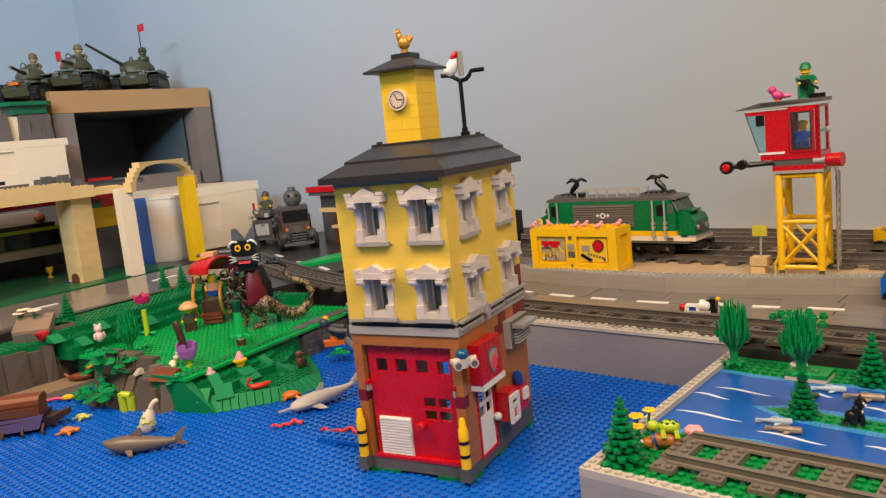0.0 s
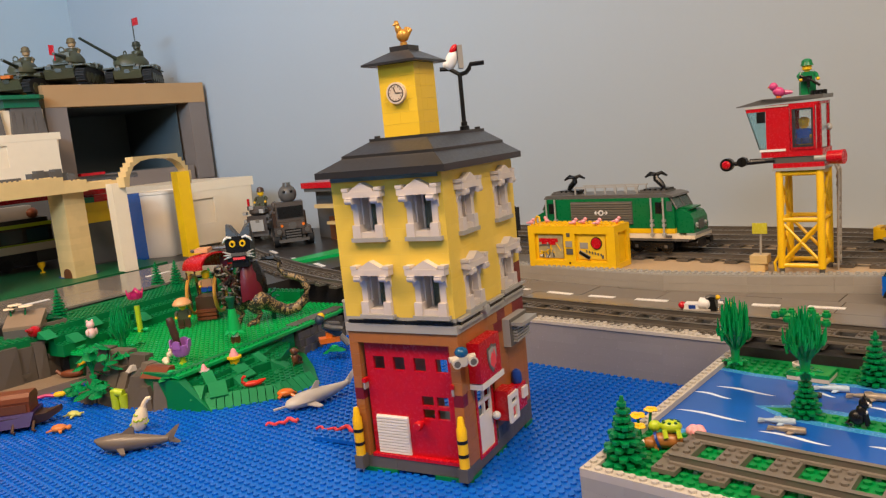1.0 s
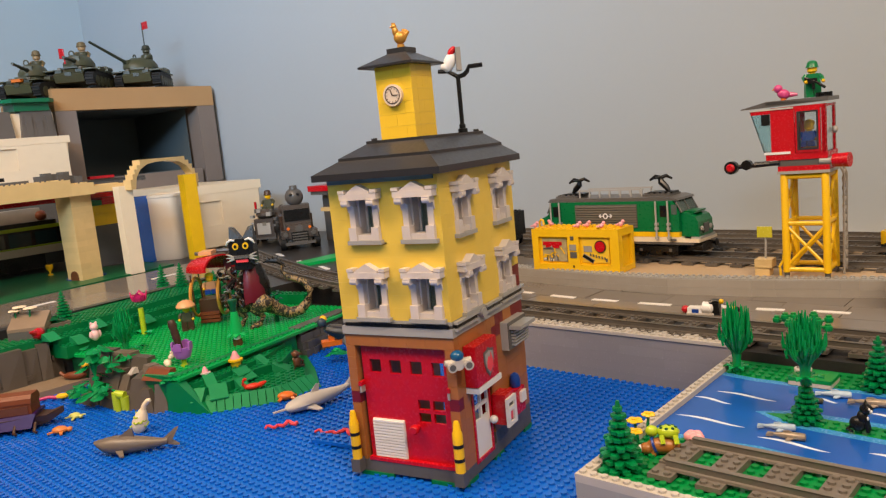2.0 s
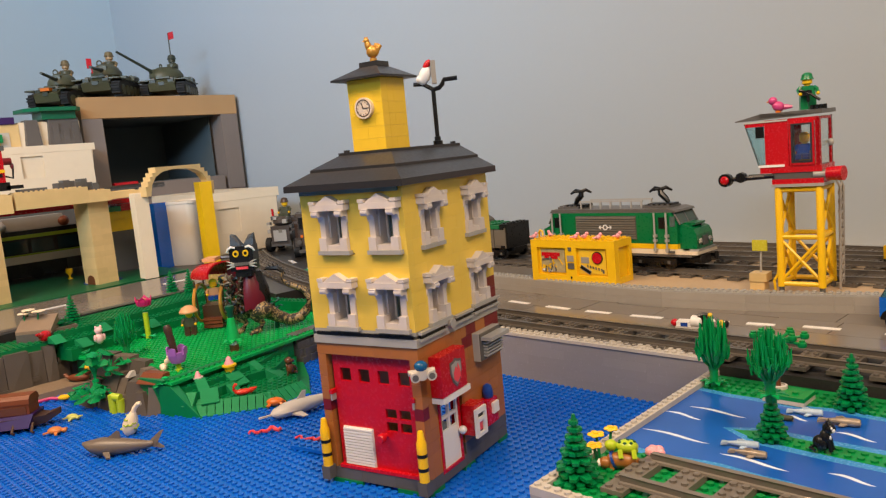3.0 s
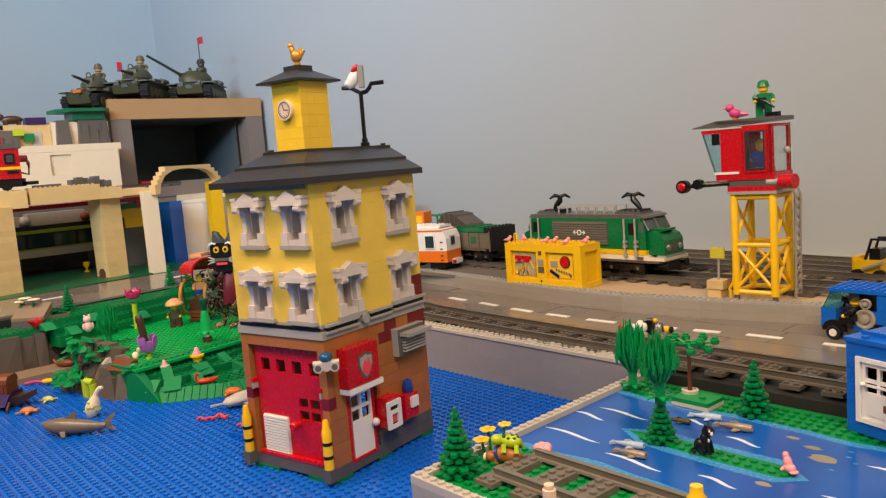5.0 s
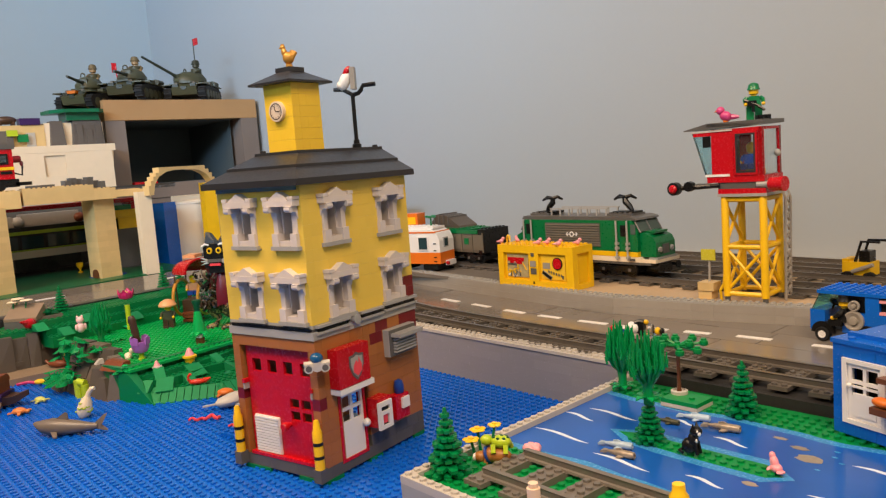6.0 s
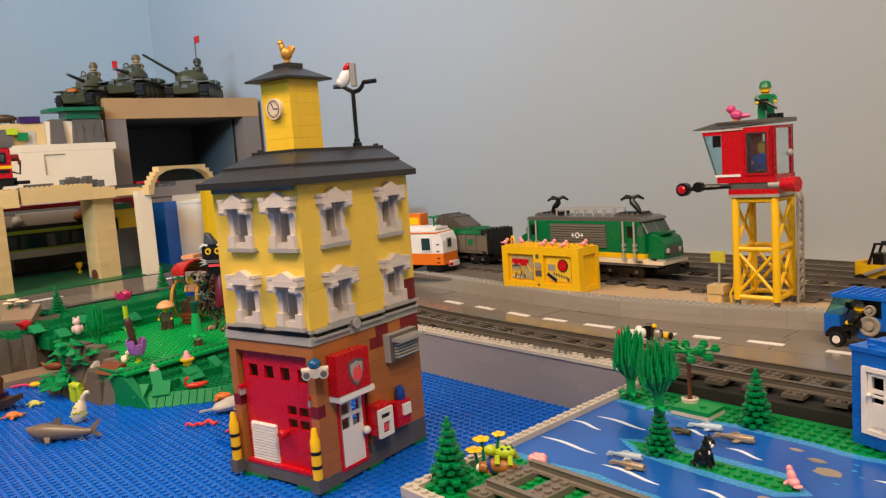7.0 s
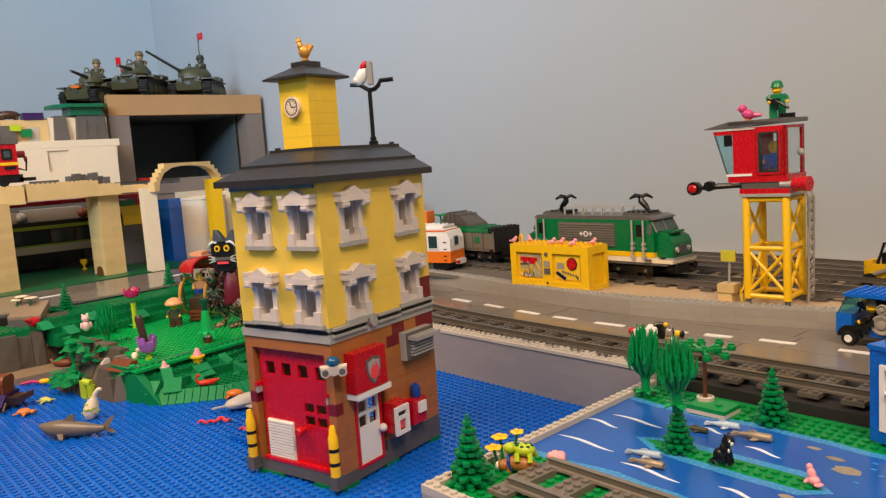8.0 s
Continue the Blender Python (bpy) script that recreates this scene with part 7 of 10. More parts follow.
rock("rock_face", pose(-0.812, 0.371, 0, 0, 0, 34), [(0, 0), (0.026, -0.006), (0.058, -0.002), (0.066, 0.012), (0.062, 0.034), (0, 0.034)], [(0.006, 0.008), (0.024, 0.006), (0.050, 0.006), (0.056, 0.014), (0.056, 0.032), (0.004, 0.032)], 0.033, ROCKM, "dark grey faceted rock brick at the water edge")
rock("rock_face", pose(-0.790, 0.373, 0, 0, 0, 34), [(0, 0), (0.019, -0.002), (0.021, 0.014), (0, 0.014)], [(0.003, 0.007), (0.012, 0.006), (0.014, 0.014), (0.002, 0.014)], 0.024, ROCKM, "grey rock wedge at the water edge")
BROWN_R = shader("reddish_brown_plastic", (0.17, 0.046, 0.017), 0.4, spec=0.3)
rock("rock_face", pose(-0.771, 0.381, 0, 0, 0, 58), [(0, 0), (0.016, -0.002), (0.018, 0.014), (0, 0.014)], [(0.004, 0.009), (0.012, 0.008), (0.014, 0.014), (0.003, 0.014)], 0.029, ROCKM, "grey rock wedge at the water edge")
rock("brown_slope", pose(-0.797, 0.391, 0.0330, 0, 0, 18), [(0, -0.008), (0.032, -0.008), (0.032, 0.012), (0, 0.012)], [(0, 0.004), (0.032, 0.004), (0.032, 0.012), (0, 0.012)], 0.0096, BROWN_R, "reddish brown slope brick on the rock", "brick")


def bank_rock(x, y, w, d, h, top, mat, rz=0):
    """A slope brick of the rocky bank, in the land's own axes; its front falls to the water."""
    rock("bank_rock", LAND @ pose(x, y, 0, 0, 0, rz), [(0, 0), (w, 0), (w, d), (0, d)], [(0.001, d * top), (w - 0.001, d * top), (w - 0.001, d), (0.001, d)], h, mat, "grey-brown sloped rock brick on the bank")


# a dark foot at the water, then slope bricks climbing to the plate
for x, y, w, d, h, top, mat, rz in ((-0.148, -0.020, 0.030, 0.030, 0.0110, 0.12, ROCKM, 3), (-0.118, -0.016, 0.028, 0.030, 0.0096, 0.10, ROCKM, -4), (-0.088, -0.012, 0.024, 0.026, 0.0150, 0.30, ROCKM, 0),
                                    (-0.066, -0.012, 0.016, 0.026, 0.0260, 0.60, ROCKL, -14), (-0.083, -0.004, 0.017, 0.026, 0.0260, 0.60, ROCKM, -14), (-0.066, 0.000, 0.016, 0.026, 0.0400, 0.55, ROCKL, -14), (-0.083, 0.006, 0.016, 0.026, 0.0400, 0.55, ROCKL, -14),
                                    (-0.100, 0.006, 0.016, 0.026, 0.0300, 0.55, DGREY, -10), (-0.117, 0.004, 0.016, 0.028, 0.0260, 0.50, ROCKL, -4), (-0.134, 0.004, 0.016, 0.028, 0.0300, 0.55, ROCKM, 4), (-0.152, 0.004, 0.017, 0.030, 0.0240, 0.50, ROCKM, 2),
                                    (-0.122, 0.026, 0.030, 0.022, 0.0420, 0.50, ROCKM, 0), (-0.156, 0.026, 0.033, 0.024, 0.0450, 0.45, ROCKL, 4), (-0.190, 0.022, 0.033, 0.028, 0.0460, 0.40, ROCKM, 6), (-0.172, 0.006, 0.018, 0.024, 0.0200, 0.40, ROCKM, 8)):
    bank_rock(x, y, w, d, h, top, mat, rz)
rock("pale_slope", LAND @ pose(-0.099, 0.012, 0.0300, 0, 0, -10), [(0, 0), (0.008, 0), (0.008, 0.010), (0, 0.010)], [(0.001, 0.006), (0.007, 0.006), (0.007, 0.010), (0.001, 0.010)], 0.0060, PALE, "pale slope brick among the grey rocks", "brick")


def cliff():
    t = thing("cliff", pose(-1.010, 0.20, 0), "dark grey rock panel cliff with a green studded top", "cliff", "", "structure")
    for y0, y1, x, z in ((0.0, 0.030, -0.006, 0.050), (0.0305, 0.055, -0.002, 0.046), (0.0555, 0.092, 0.0, 0.047), (0.0925, 0.112, 0.002, 0.053), (0.1125, 0.140, 0.0045, 0.055), (0.1405, 0.158, 0.002, 0.051), (0.1585, 0.172, 0.004, 0.055), (0.1725, 0.190, -0.008, 0.060), (0.1905, 0.205, -0.011, 0.056), (0.2055, 0.232, -0.016, 0.048)):
        bm = B()
        box(bm, x - 0.03, x, y0, y1, 0, z)
        for v in bm.verts:
            if v.co.z > 0.01 and v.co.x > x - 0.001:
                v.co.x -= 0.004 if v.co.y < y0 + 0.005 else 0.001
        part("rock_panel", bev(bm, 0.0012), ROCKM, t, "dark grey rock panel")
    for y0, y1, z, x in ((0.100, 0.122, 0.012, 0.0005), (0.132, 0.150, 0.020, -0.0005), (0.176, 0.196, 0.036, -0.008)):
        part("ledge", rbox(-0.012, x + 0.0035, y0, y1, z - 0.006, z, 0.0016), ROCKM, t)
    part("sand_slab", rbox(0.001, 0.052, 0.100, 0.195, 0.0, 0.0090, 0.0008), SANDM, t, "brown sand-coloured slab")
    bm = B()
    box(bm, -0.062, -0.006, 0.06, 0.22, 0.050, 0.0592)
    studs(bm, -0.062, 0.06, 0.0592, 7, 20)
    part("green_edge", bm, MGREEN, t, "green brick edge")
    # pale slope brick lying askew on a dark plate
    fl, fr, back = Vector((-0.040, 0.141, 0)), Vector((-0.010, 0.175, 0)), Vector((-0.75, 0.66, 0)) * 0.027
    for z0, z1, z2, mat, name, label in ((0.0592, 0.0700, 0.0700, DGREY, "dark_tile", ""), (0.0702, 0.0740, 0.0900, SANDM, "pale_tile", "grey-brown sloped tile")):
        bm = B()
        up0, up1, up2 = Vector((0, 0, z0)), Vector((0, 0, z1)), Vector((0, 0, z2))
        quadbox(bm, [fl + up0, fr + up0, fr + back + up0, fl + back + up0, fl + up1, fr + up1, fr + back + up2, fl + back + up2])
        part(name, bev(bm, 0.0006), mat, t, label)
    part("dark_tile", rbox(-0.050, -0.020, 0.182, 0.212, 0.0592, 0.0720, 0.0012), ROCKL, t)
    part("brown_slope", rbox(-0.02, 0.014, 0.058, 0.094, 0.047, 0.053, 0.002), BROWN_R, t, "reddish brown slope")
    bm = B()
    cyl(bm, (-0.008, 0.046, 0.0), (-0.008, 0.046, 0.115), 0.0055, n=12)
    part("brown_post", bm, BROWN_R, t, "reddish brown round post", smooth=True)


SANDM = shader("dark_tan_plastic", (0.25, 0.180, 0.122), 0.4, 0.2)
cliff()


def terrace():
    t = thing("green_terrace", LAND, "dark green brick terrace steps behind the green plate", "terrace", "", "structure")
    rnd = random.Random(31)
    for k, (x1, z) in enumerate(((-0.236, 0.048), (-0.252, 0.0576), (-0.268, 0.067))):
        i = 4
        while i < 42:
            l = min(rnd.choice((4, 6, 8)), 42 - i)
            part("brick", brick_mesh(0.016, l * P, z - ZG, MGREEN, 0.0004), None, t, m=Matrix.Translation((x1 - 0.016, i * P, ZG)))
            i += l
        bm = B()
        studs(bm, x1 - 0.016, 4 * P, z, 2, 38)
        part("stud_row", bm, MGREEN, t)
    for x, y, z in ((-0.240, 0.045, 0.048), (-0.256, 0.085, 0.0576), (-0.240, 0.150, 0.048), (-0.258, 0.020, 0.0576)):
        bm = B()
        quadbox(bm, [(x - 0.008, y, z), (x + 0.010, y, z), (x + 0.010, y + 0.016, z), (x - 0.008, y + 0.016, z), (x - 0.008, y, z + 0.009), (x - 0.004, y, z + 0.009), (x - 0.004, y + 0.016, z + 0.009), (x - 0.008, y + 0.016, z + 0.009)])
        part("slope_tile", bev(bm, 0.0004), SLOPEG, t)
    # low wall closing the back of the plate
    for i, l in ((-30, 6), (-24, 8), (-16, 4)):
        part("brick", brick_mesh(l * P, 0.016, 0.0192, MGREEN, 0.0004), None, t, m=Matrix.Translation((i * P, 40 * P, ZG)))
    bm = B()
    studs(bm, -30 * P, 40 * P, ZG + 0.0192, 18, 2)
    part("stud_row", bm, MGREEN, t)
    bm = B()
    box(bm, -0.40, -0.284, 0.045, 0.34, 0.0, 0.0665)
    part("core", bm, MGREEN, t)
    bm = B()
    studs(bm, -0.332, 0.048, 0.0665, 6, 36)
    part("stud_field", bm, MGREEN, t)


terrace()


# ---- plants and animals on the green land ----
def leaf_plant(m, seed, mat, label, n=9, spread=0.022, h=0.026):
    t = thing("leafy_plant", m, label, "toy plant", "leafy plants")
    rnd = random.Random(seed)
    bm = B()
    lathe(bm, [(0.004, 0), (0.004, 0.003), (0.0016, 0.004), (0.0012, h * 0.5)], 8)
    part("stem", bm, mat, t, smooth=True)
    for k in range(n):
        a = 2 * math.pi * k / n + rnd.uniform(-0.4, 0.4)
        z = h * rnd.uniform(0.15, 1.0)
        r0, ln = rnd.uniform(0.002, 0.008), rnd.uniform(0.5, 1.0) * spread
        w = 0.0060 + 0.0024 * rnd.random()
        mm = Matrix.Translation((r0 * math.cos(a), r0 * math.sin(a), z)) @ Matrix.Rotation(a, 4, "Z") @ Matrix.Rotation(radians(rnd.uniform(6, 34)), 4, "Y")
        bm = B()
        rows = []
        for f, g in ((0.0, 0.12), (0.12, 0.55), (0.32, 0.95), (0.44, 0.84), (0.62, 1.0), (0.82, 0.74), (0.94, 0.42), (1.0, 0.12)):
            x, y = ln * f, w * g
            sag = -4.0 * x * x
            rows.append([bm.verts.new(mm @ Vector(v)) for v in ((x - 0.10 * ln * f, -y, sag - 0.0016 * g), (x, 0, sag), (x - 0.10 * ln * f, y, sag - 0.0016 * g))])
        for p, q in zip(rows, rows[1:]):
            for i in (0, 1):
                bm.faces.new((p[i], q[i], q[i + 1], p[i + 1]))
        bmesh.ops.solidify(bm, geom=bm.faces[:], thickness=0.0009)
        part("leaf", bm, mat, t)
    for k in range(n):
        bm = B()
        a = 2 * math.pi * k / n
        tube(bm, [(0, 0, 0.003), (0.004 * math.cos(a), 0.004 * math.sin(a), h * 0.4), (0.006 * math.cos(a), 0.006 * math.sin(a), h * 0.75)], 0.0007, 5)
        part("stalk", bm, mat, t)
    return t


for k, (x, y, z, s, n, h, sp) in enumerate(((-0.893, 0.376, 0.022, 1, 9, 0.044, 0.020), (-0.868, 0.362, 0.012, 2, 7, 0.018, 0.022), (-0.914, 0.390, 0.034, 5, 6, 0.026, 0.020), (-0.846, 0.364, 0.014, 6, 6, 0.016, 0.020), (-0.904, 0.360, 0.010, 10, 5, 0.012, 0.016), (-0.878, 0.386, 0.030, 7, 6, 0.024, 0.019))):
    leaf_plant(pose(x, y, z, 0, 0, 37 * k), s, LEAFG, "green toy plant with broad leaves on the rocks", n, sp, h)
leaf_plant(to_land((-0.886, 0.411)), 12, LEAFG, "green toy plant with broad leaves at the bush foot", 6, 0.018, 0.010)
leaf_plant(to_land((-0.926, 0.444)), 15, LEAFG, "green toy plant with broad leaves at the bush foot", 5, 0.018, 0.006)
leaf_plant(to_land((-0.765, 0.404), 0.036), 13, LEAFG, "low green leaf plate at the rock edge", 6, 0.016, 0.003)
leaf_plant(pose(-0.728, 0.600, 0.014, 0, 0, 20), 14, LEAFG, "green leaf plate beside the brown monkey", 5, 0.014, 0.003)
tall_bush(tuple(to_land((-0.909, 0.424)).translation), 0.060, 0.0135, "green toy bush on the green plate", 22)
bm = B()
cyl(bm, (0, 0, 0), (0, 0, 0.010), 0.0044)
cyl(bm, (0, 0, 0.0102), (0, 0, 0.020), 0.0044)
cyl(bm, (0.009, 0.002, 0.0), (0.009, 0.002, 0.015), 0.0044)
cyl(bm, (0.0, 0, 0.018), (0.010, 0.002, 0.0165), 0.0042)
solo("lime_tank", bm, LIME, pose(-0.822, 0.366, 0, 0, 0, 20) @ Matrix.Diagonal((1.05, 1.05, 1.05, 1)), "lime toy diving tank pair at the water edge", "air tank")
for x, y in ((-1.078, 0.423), (-1.140, 0.600), (-1.118, 0.620)):
    pine_tree((x, y, 0.0665), 0.85, "small dark green toy pine on the terrace")
for x, y, z in ((-0.985, 0.452, 0.046), (-1.085, 0.70, 0.066), (-1.055, 0.64, 0.058)):
    pine_tree((x, y, z), 0.75, "small dark green toy pine on the terrace")


def tulip(p, stem, mat, h, label, r=0.0085, centre=None, leaf=True):
    t = thing("toy_tulip", to_land(p), label, "toy flower")
    bm = B()
    for k in range(max(2, int(h / 0.0125))):
        z0 = k * 0.0125
        if z0 < h:
            cyl(bm, (0, 0, z0), (0, 0, min(z0 + 0.0122, h)), 0.0036, n=12)
    part("stem", bm, stem, t, smooth=True)
    bm = B()
    for k in range(4):
        a = math.pi / 4 + k * math.pi / 2
        m = Matrix.Translation((0, 0, h)) @ Matrix.Rotation(a, 4, "Z")
        lo = [m @ Vector(v) for v in ((0.001, -0.0030, 0), (r * 0.8, -r * 0.55, 0.004), (r * 1.0, -r * 0.5, 0.010), (r * 1.05, 0, 0.0160), (r * 1.0, r * 0.5, 0.010), (r * 0.8, r * 0.55, 0.004), (0.001, 0.0030, 0))]
        hi = [v - (v - m @ Vector((0, 0, 0.008))).normalized() * 0.0014 for v in lo]
        rings(bm, [lo, hi])
    lathe(bm, [(0.0030, h), (r * 0.88, h + 0.0025), (r * 1.02, h + 0.0075), (r * 1.0, h + 0.0105), (r * 0.8, h + 0.0105), (r * 0.7, h + 0.005), (0.001, h + 0.005)], 12)
    part("blossom", bm, mat, t, smooth=False)
    bm = B()
    if centre:
        blob(bm, (0, 0, h + 0.009), (0.0036, 0.0036, 0.004))
        part("centre", bm, centre, t, smooth=True)
        bm = B()
    if leaf:
        for s in (-1, 1):
            q = [Vector((s * 0.002, -0.002, 0.003)), Vector((s * 0.010, -0.005, 0.006)), Vector((s * 0.016, 0, 0.004)), Vector((s * 0.010, 0.005, 0.006)), Vector((s * 0.002, 0.002, 0.003))]
            rings(bm, [q, [v + Vector((0, 0, 0.001)) for v in q]])
        part("leaf", bm, LEAFG, t)
    else:
        bm.free()
    return t


tulip((-0.993, 0.489), LIME, MAGENTA, 0.045, "magenta toy tulip on a lime stem", 0.0104, PEACH)


def chocolate_flower():
    t = thing("toy_flower", to_land((-0.786, 0.431)) @ Matrix.Diagonal((0.9, 0.9, 0.96, 1)), "lilac toy flower cup holding a brown stick", "toy flower")
    bm = B()
    cyl(bm, (0, 0, 0), (0, 0, 0.0110), 0.0032, n=12)
    lathe(bm, [(0.0046, 0), (0.0046, 0.0022), (0.0034, 0.0030)], 10)
    part("stem", bm, LIME, t, smooth=True)
    bm = B()
    lathe(bm, [(0.0030, 0.0085), (0.0085, 0.0105), (0.0112, 0.0160), (0.0114, 0.0235), (0.0100, 0.0240), (0.0096, 0.0170), (0.0060, 0.0130), (0.001, 0.0125)], 18)
    for k in range(4):
        a = 0.4 + k * math.pi / 2
        m = Matrix.Rotation(a, 4, "Z")
        q = [m @ Vector(v) for v in ((0.0098, -0.0050, 0.0200), (0.0104, -0.0046, 0.0285), (0.0108, 0.0, 0.0300), (0.0104, 0.0046, 0.0285), (0.0098, 0.0050, 0.0200))]
        rings(bm, [q, [v + m @ Vector((0.0020, 0, 0)) for v in q]])
    part("cup", bm, LILAC, t, "lilac lobed cup", smooth=True)
    bm = B()
    tube(bm, [(-0.001, 0, 0.014), (-0.003, -0.002, 0.028), (-0.004, -0.003, 0.036), (-0.0065, -0.003, 0.044), (-0.0068, -0.004, 0.050), (-0.0085, -0.004, 0.0555)], [0.0036, 0.0040, 0.0050, 0.0046, 0.0054, 0.0038], 9)
    part("brown_stick", bm, DBROWN, t, "dark brown stick", smooth=True)


chocolate_flower()
bm = B()
for k, (x, y, z, r) in enumerate(((0, 0, 0.004, 0.0048), (0.003, 0.004, 0.010, 0.0040), (-0.004, 0.002, 0.003, 0.0038), (0.002, 0.010, 0.016, 0.0036), (0.004, -0.003, 0.003, 0.0034), (0.001, 0.012, 0.021, 0.0026), (-0.002, 0.010, 0.013, 0.0030))):
    blob(bm, (x, y, z), (r, r, r * 0.9), None, 8, 5)
solo("toy_animal_heap", bm, IVORY, to_land((-0.806, 0.422)), "small white toy animals heaped by the lilac flower", "toy animal")
bm = B()
blob(bm, (0, 0, 0.0055), (0.0048, 0.0044, 0.0058))
blob(bm, (0, 0, 0.0135), (0.0042, 0.0040, 0.0040))
for s in (-1, 1):
    blob(bm, (0.001, s * 0.0044, 0.0062), (0.0018, 0.0016, 0.0036))
    blob(bm, (0.0, s * 0.0024, 0.0170), (0.0013, 0.0012, 0.0018))
PINKW = shader("pale_pink_plastic", (0.84, 0.52, 0.52), 0.35)
solo("pink_bear", bm, PINKW, pose(-0.985, 0.421, 0.0475) @ Matrix.Diagonal((1.3, 1.3, 1.3, 1)), "pale pink toy bear standing on rock", "toy bear")
figure(to_land((-0.951, 0.531)) @ pose(0, 0, 0, 0, 0, -50), OLIVE, DBROWN, PEACH, "toy gnome figure with a tan mushroom hat", hat_kind="mushroom")


def cone_tree_girl():
    bm = B()
    box(bm, -0.004, 0.004, -0.004, 0.004, 0, 0.0085, 1)
    lathe(bm, [(0.0042, 0.0085), (0.0042, 0.0125), (0.0030, 0.013)], 10, 2)
    for k in range(7):
        a = 2 * math.pi * k / 7
        q = [Matrix.Rotation(a, 4, "Z") @ Vector(v) for v in ((0.002, -0.003, 0.017), (0.010, -0.0035, 0.0145), (0.0135, 0, 0.0120), (0.010, 0.0035, 0.0145), (0.002, 0.003, 0.017))]
        rings(bm, [q, [v + Vector((0, 0, 0.0014)) for v in q]], 0)
    lathe(bm, [(0.0085, 0.0155), (0.0080, 0.019), (0.0060, 0.031), (0.0042, 0.042), (0.0034, 0.0425)], 14, 0)
    lathe(bm, [(0.0036, 0.0425), (0.0040, 0.050), (0.0060, 0.0545), (0.0055, 0.057), (0.002, 0.0575)], 10, 3)
    solo("toy_figure", bm, [GREEN, BROWN, WHITE, DGREEN], to_land((-0.803, 0.512)), "green cone-dressed toy figure on the green plate", "toy figure", "figures")


cone_tree_girl()


def cupcake(p, z, s, label, cup):
    bm = B()
    lathe(bm, [(0.0052, 0), (0.0066, 0.0060), (0.0088, 0.0070), (0.0088, 0.0092), (0.0060, 0.0098)], 14, 0)
    lathe(bm, [(0.0060, 0.0090), (0.0052, 0.0125), (0.0036, 0.0145), (0.0034, 0.0155), (0.0024, 0.0180), (0.0006, 0.0192)], 12, 1)
    solo("toy_cupcake", bm, [cup, PINK], pose(p[0], p[1], z) @ Matrix.Diagonal((s, s, s, 1)), label, "toy cupcake", "cupcakes")


cupcake((-0.756, 0.477), 0.0268, 0.95, "yellow toy cupcake with pink icing on the bank", YELLOW)
cupcake((-0.751, 0.435), 0.0268, 0.66, "small pink toy cupcake on the bank", LAV)


def flamingo():
    t = solo("toy_flamingo", B(), FLAME, pose(-0.704, 0.462, 0.0122, 0, 0, 60) @ Matrix.Diagonal((0.8, 0.8, 0.85, 1)), "coral red toy flamingo sitting on the bank", "toy bird")
    bm = B()
    blob(bm, (0, 0, 0.004), (0.0120, 0.0052, 0.0040))
    cyl(bm, (0.009, 0, 0.0045), (0.0185, 0.001, 0.0070), 0.0040, 0.0012, 8)
    tube(bm, [(-0.009, 0, 0.005), (-0.0125, 0, 0.0085), (-0.0120, 0, 0.0125), (-0.0095, 0, 0.0150), (-0.0070, 0, 0.0142)], [0.0026, 0.0020, 0.0018, 0.0022, 0.0014], 8)
    t.data = finish(bm, FLAME, True)


FLAME = shader("flame_red_plastic", (0.72, 0.035, 0.012), 0.3)
flamingo()


def monkey():
    bm = B()
    blob(bm, (0, 0, 0.007), (0.0048, 0.0048, 0.0075))
    blob(bm, (-0.001, 0, 0.0165), (0.0046, 0.0046, 0.0046))
    blob(bm, (0.0035, -0.002, 0.0155), (0.0020, 0.0022, 0.0020))
    for s in (-1, 1):
        tube(bm, [(0, s * 0.0042, 0.011), (0.004, s * 0.0056, 0.007), (0.006, s * 0.003, 0.003)], 0.0015, 6)
        tube(bm, [(0.001, s * 0.003, 0.003), (0.007, s * 0.004, 0.001)], 0.0018, 6)
        blob(bm, (-0.001, s * 0.0047, 0.0170), (0.0010, 0.0014, 0.0018), None, 6, 4)
    tube(bm, [(-0.004, 0, 0.003), (-0.010, -0.003, 0.002), (-0.011, -0.006, 0.008)], 0.0010, 6)
    solo("toy_monkey", bm, BROWN, pose(-0.724, 0.537, 0.0118, 0, 0, 110), "brown toy monkey sitting on the bank", "toy monkey")


monkey()


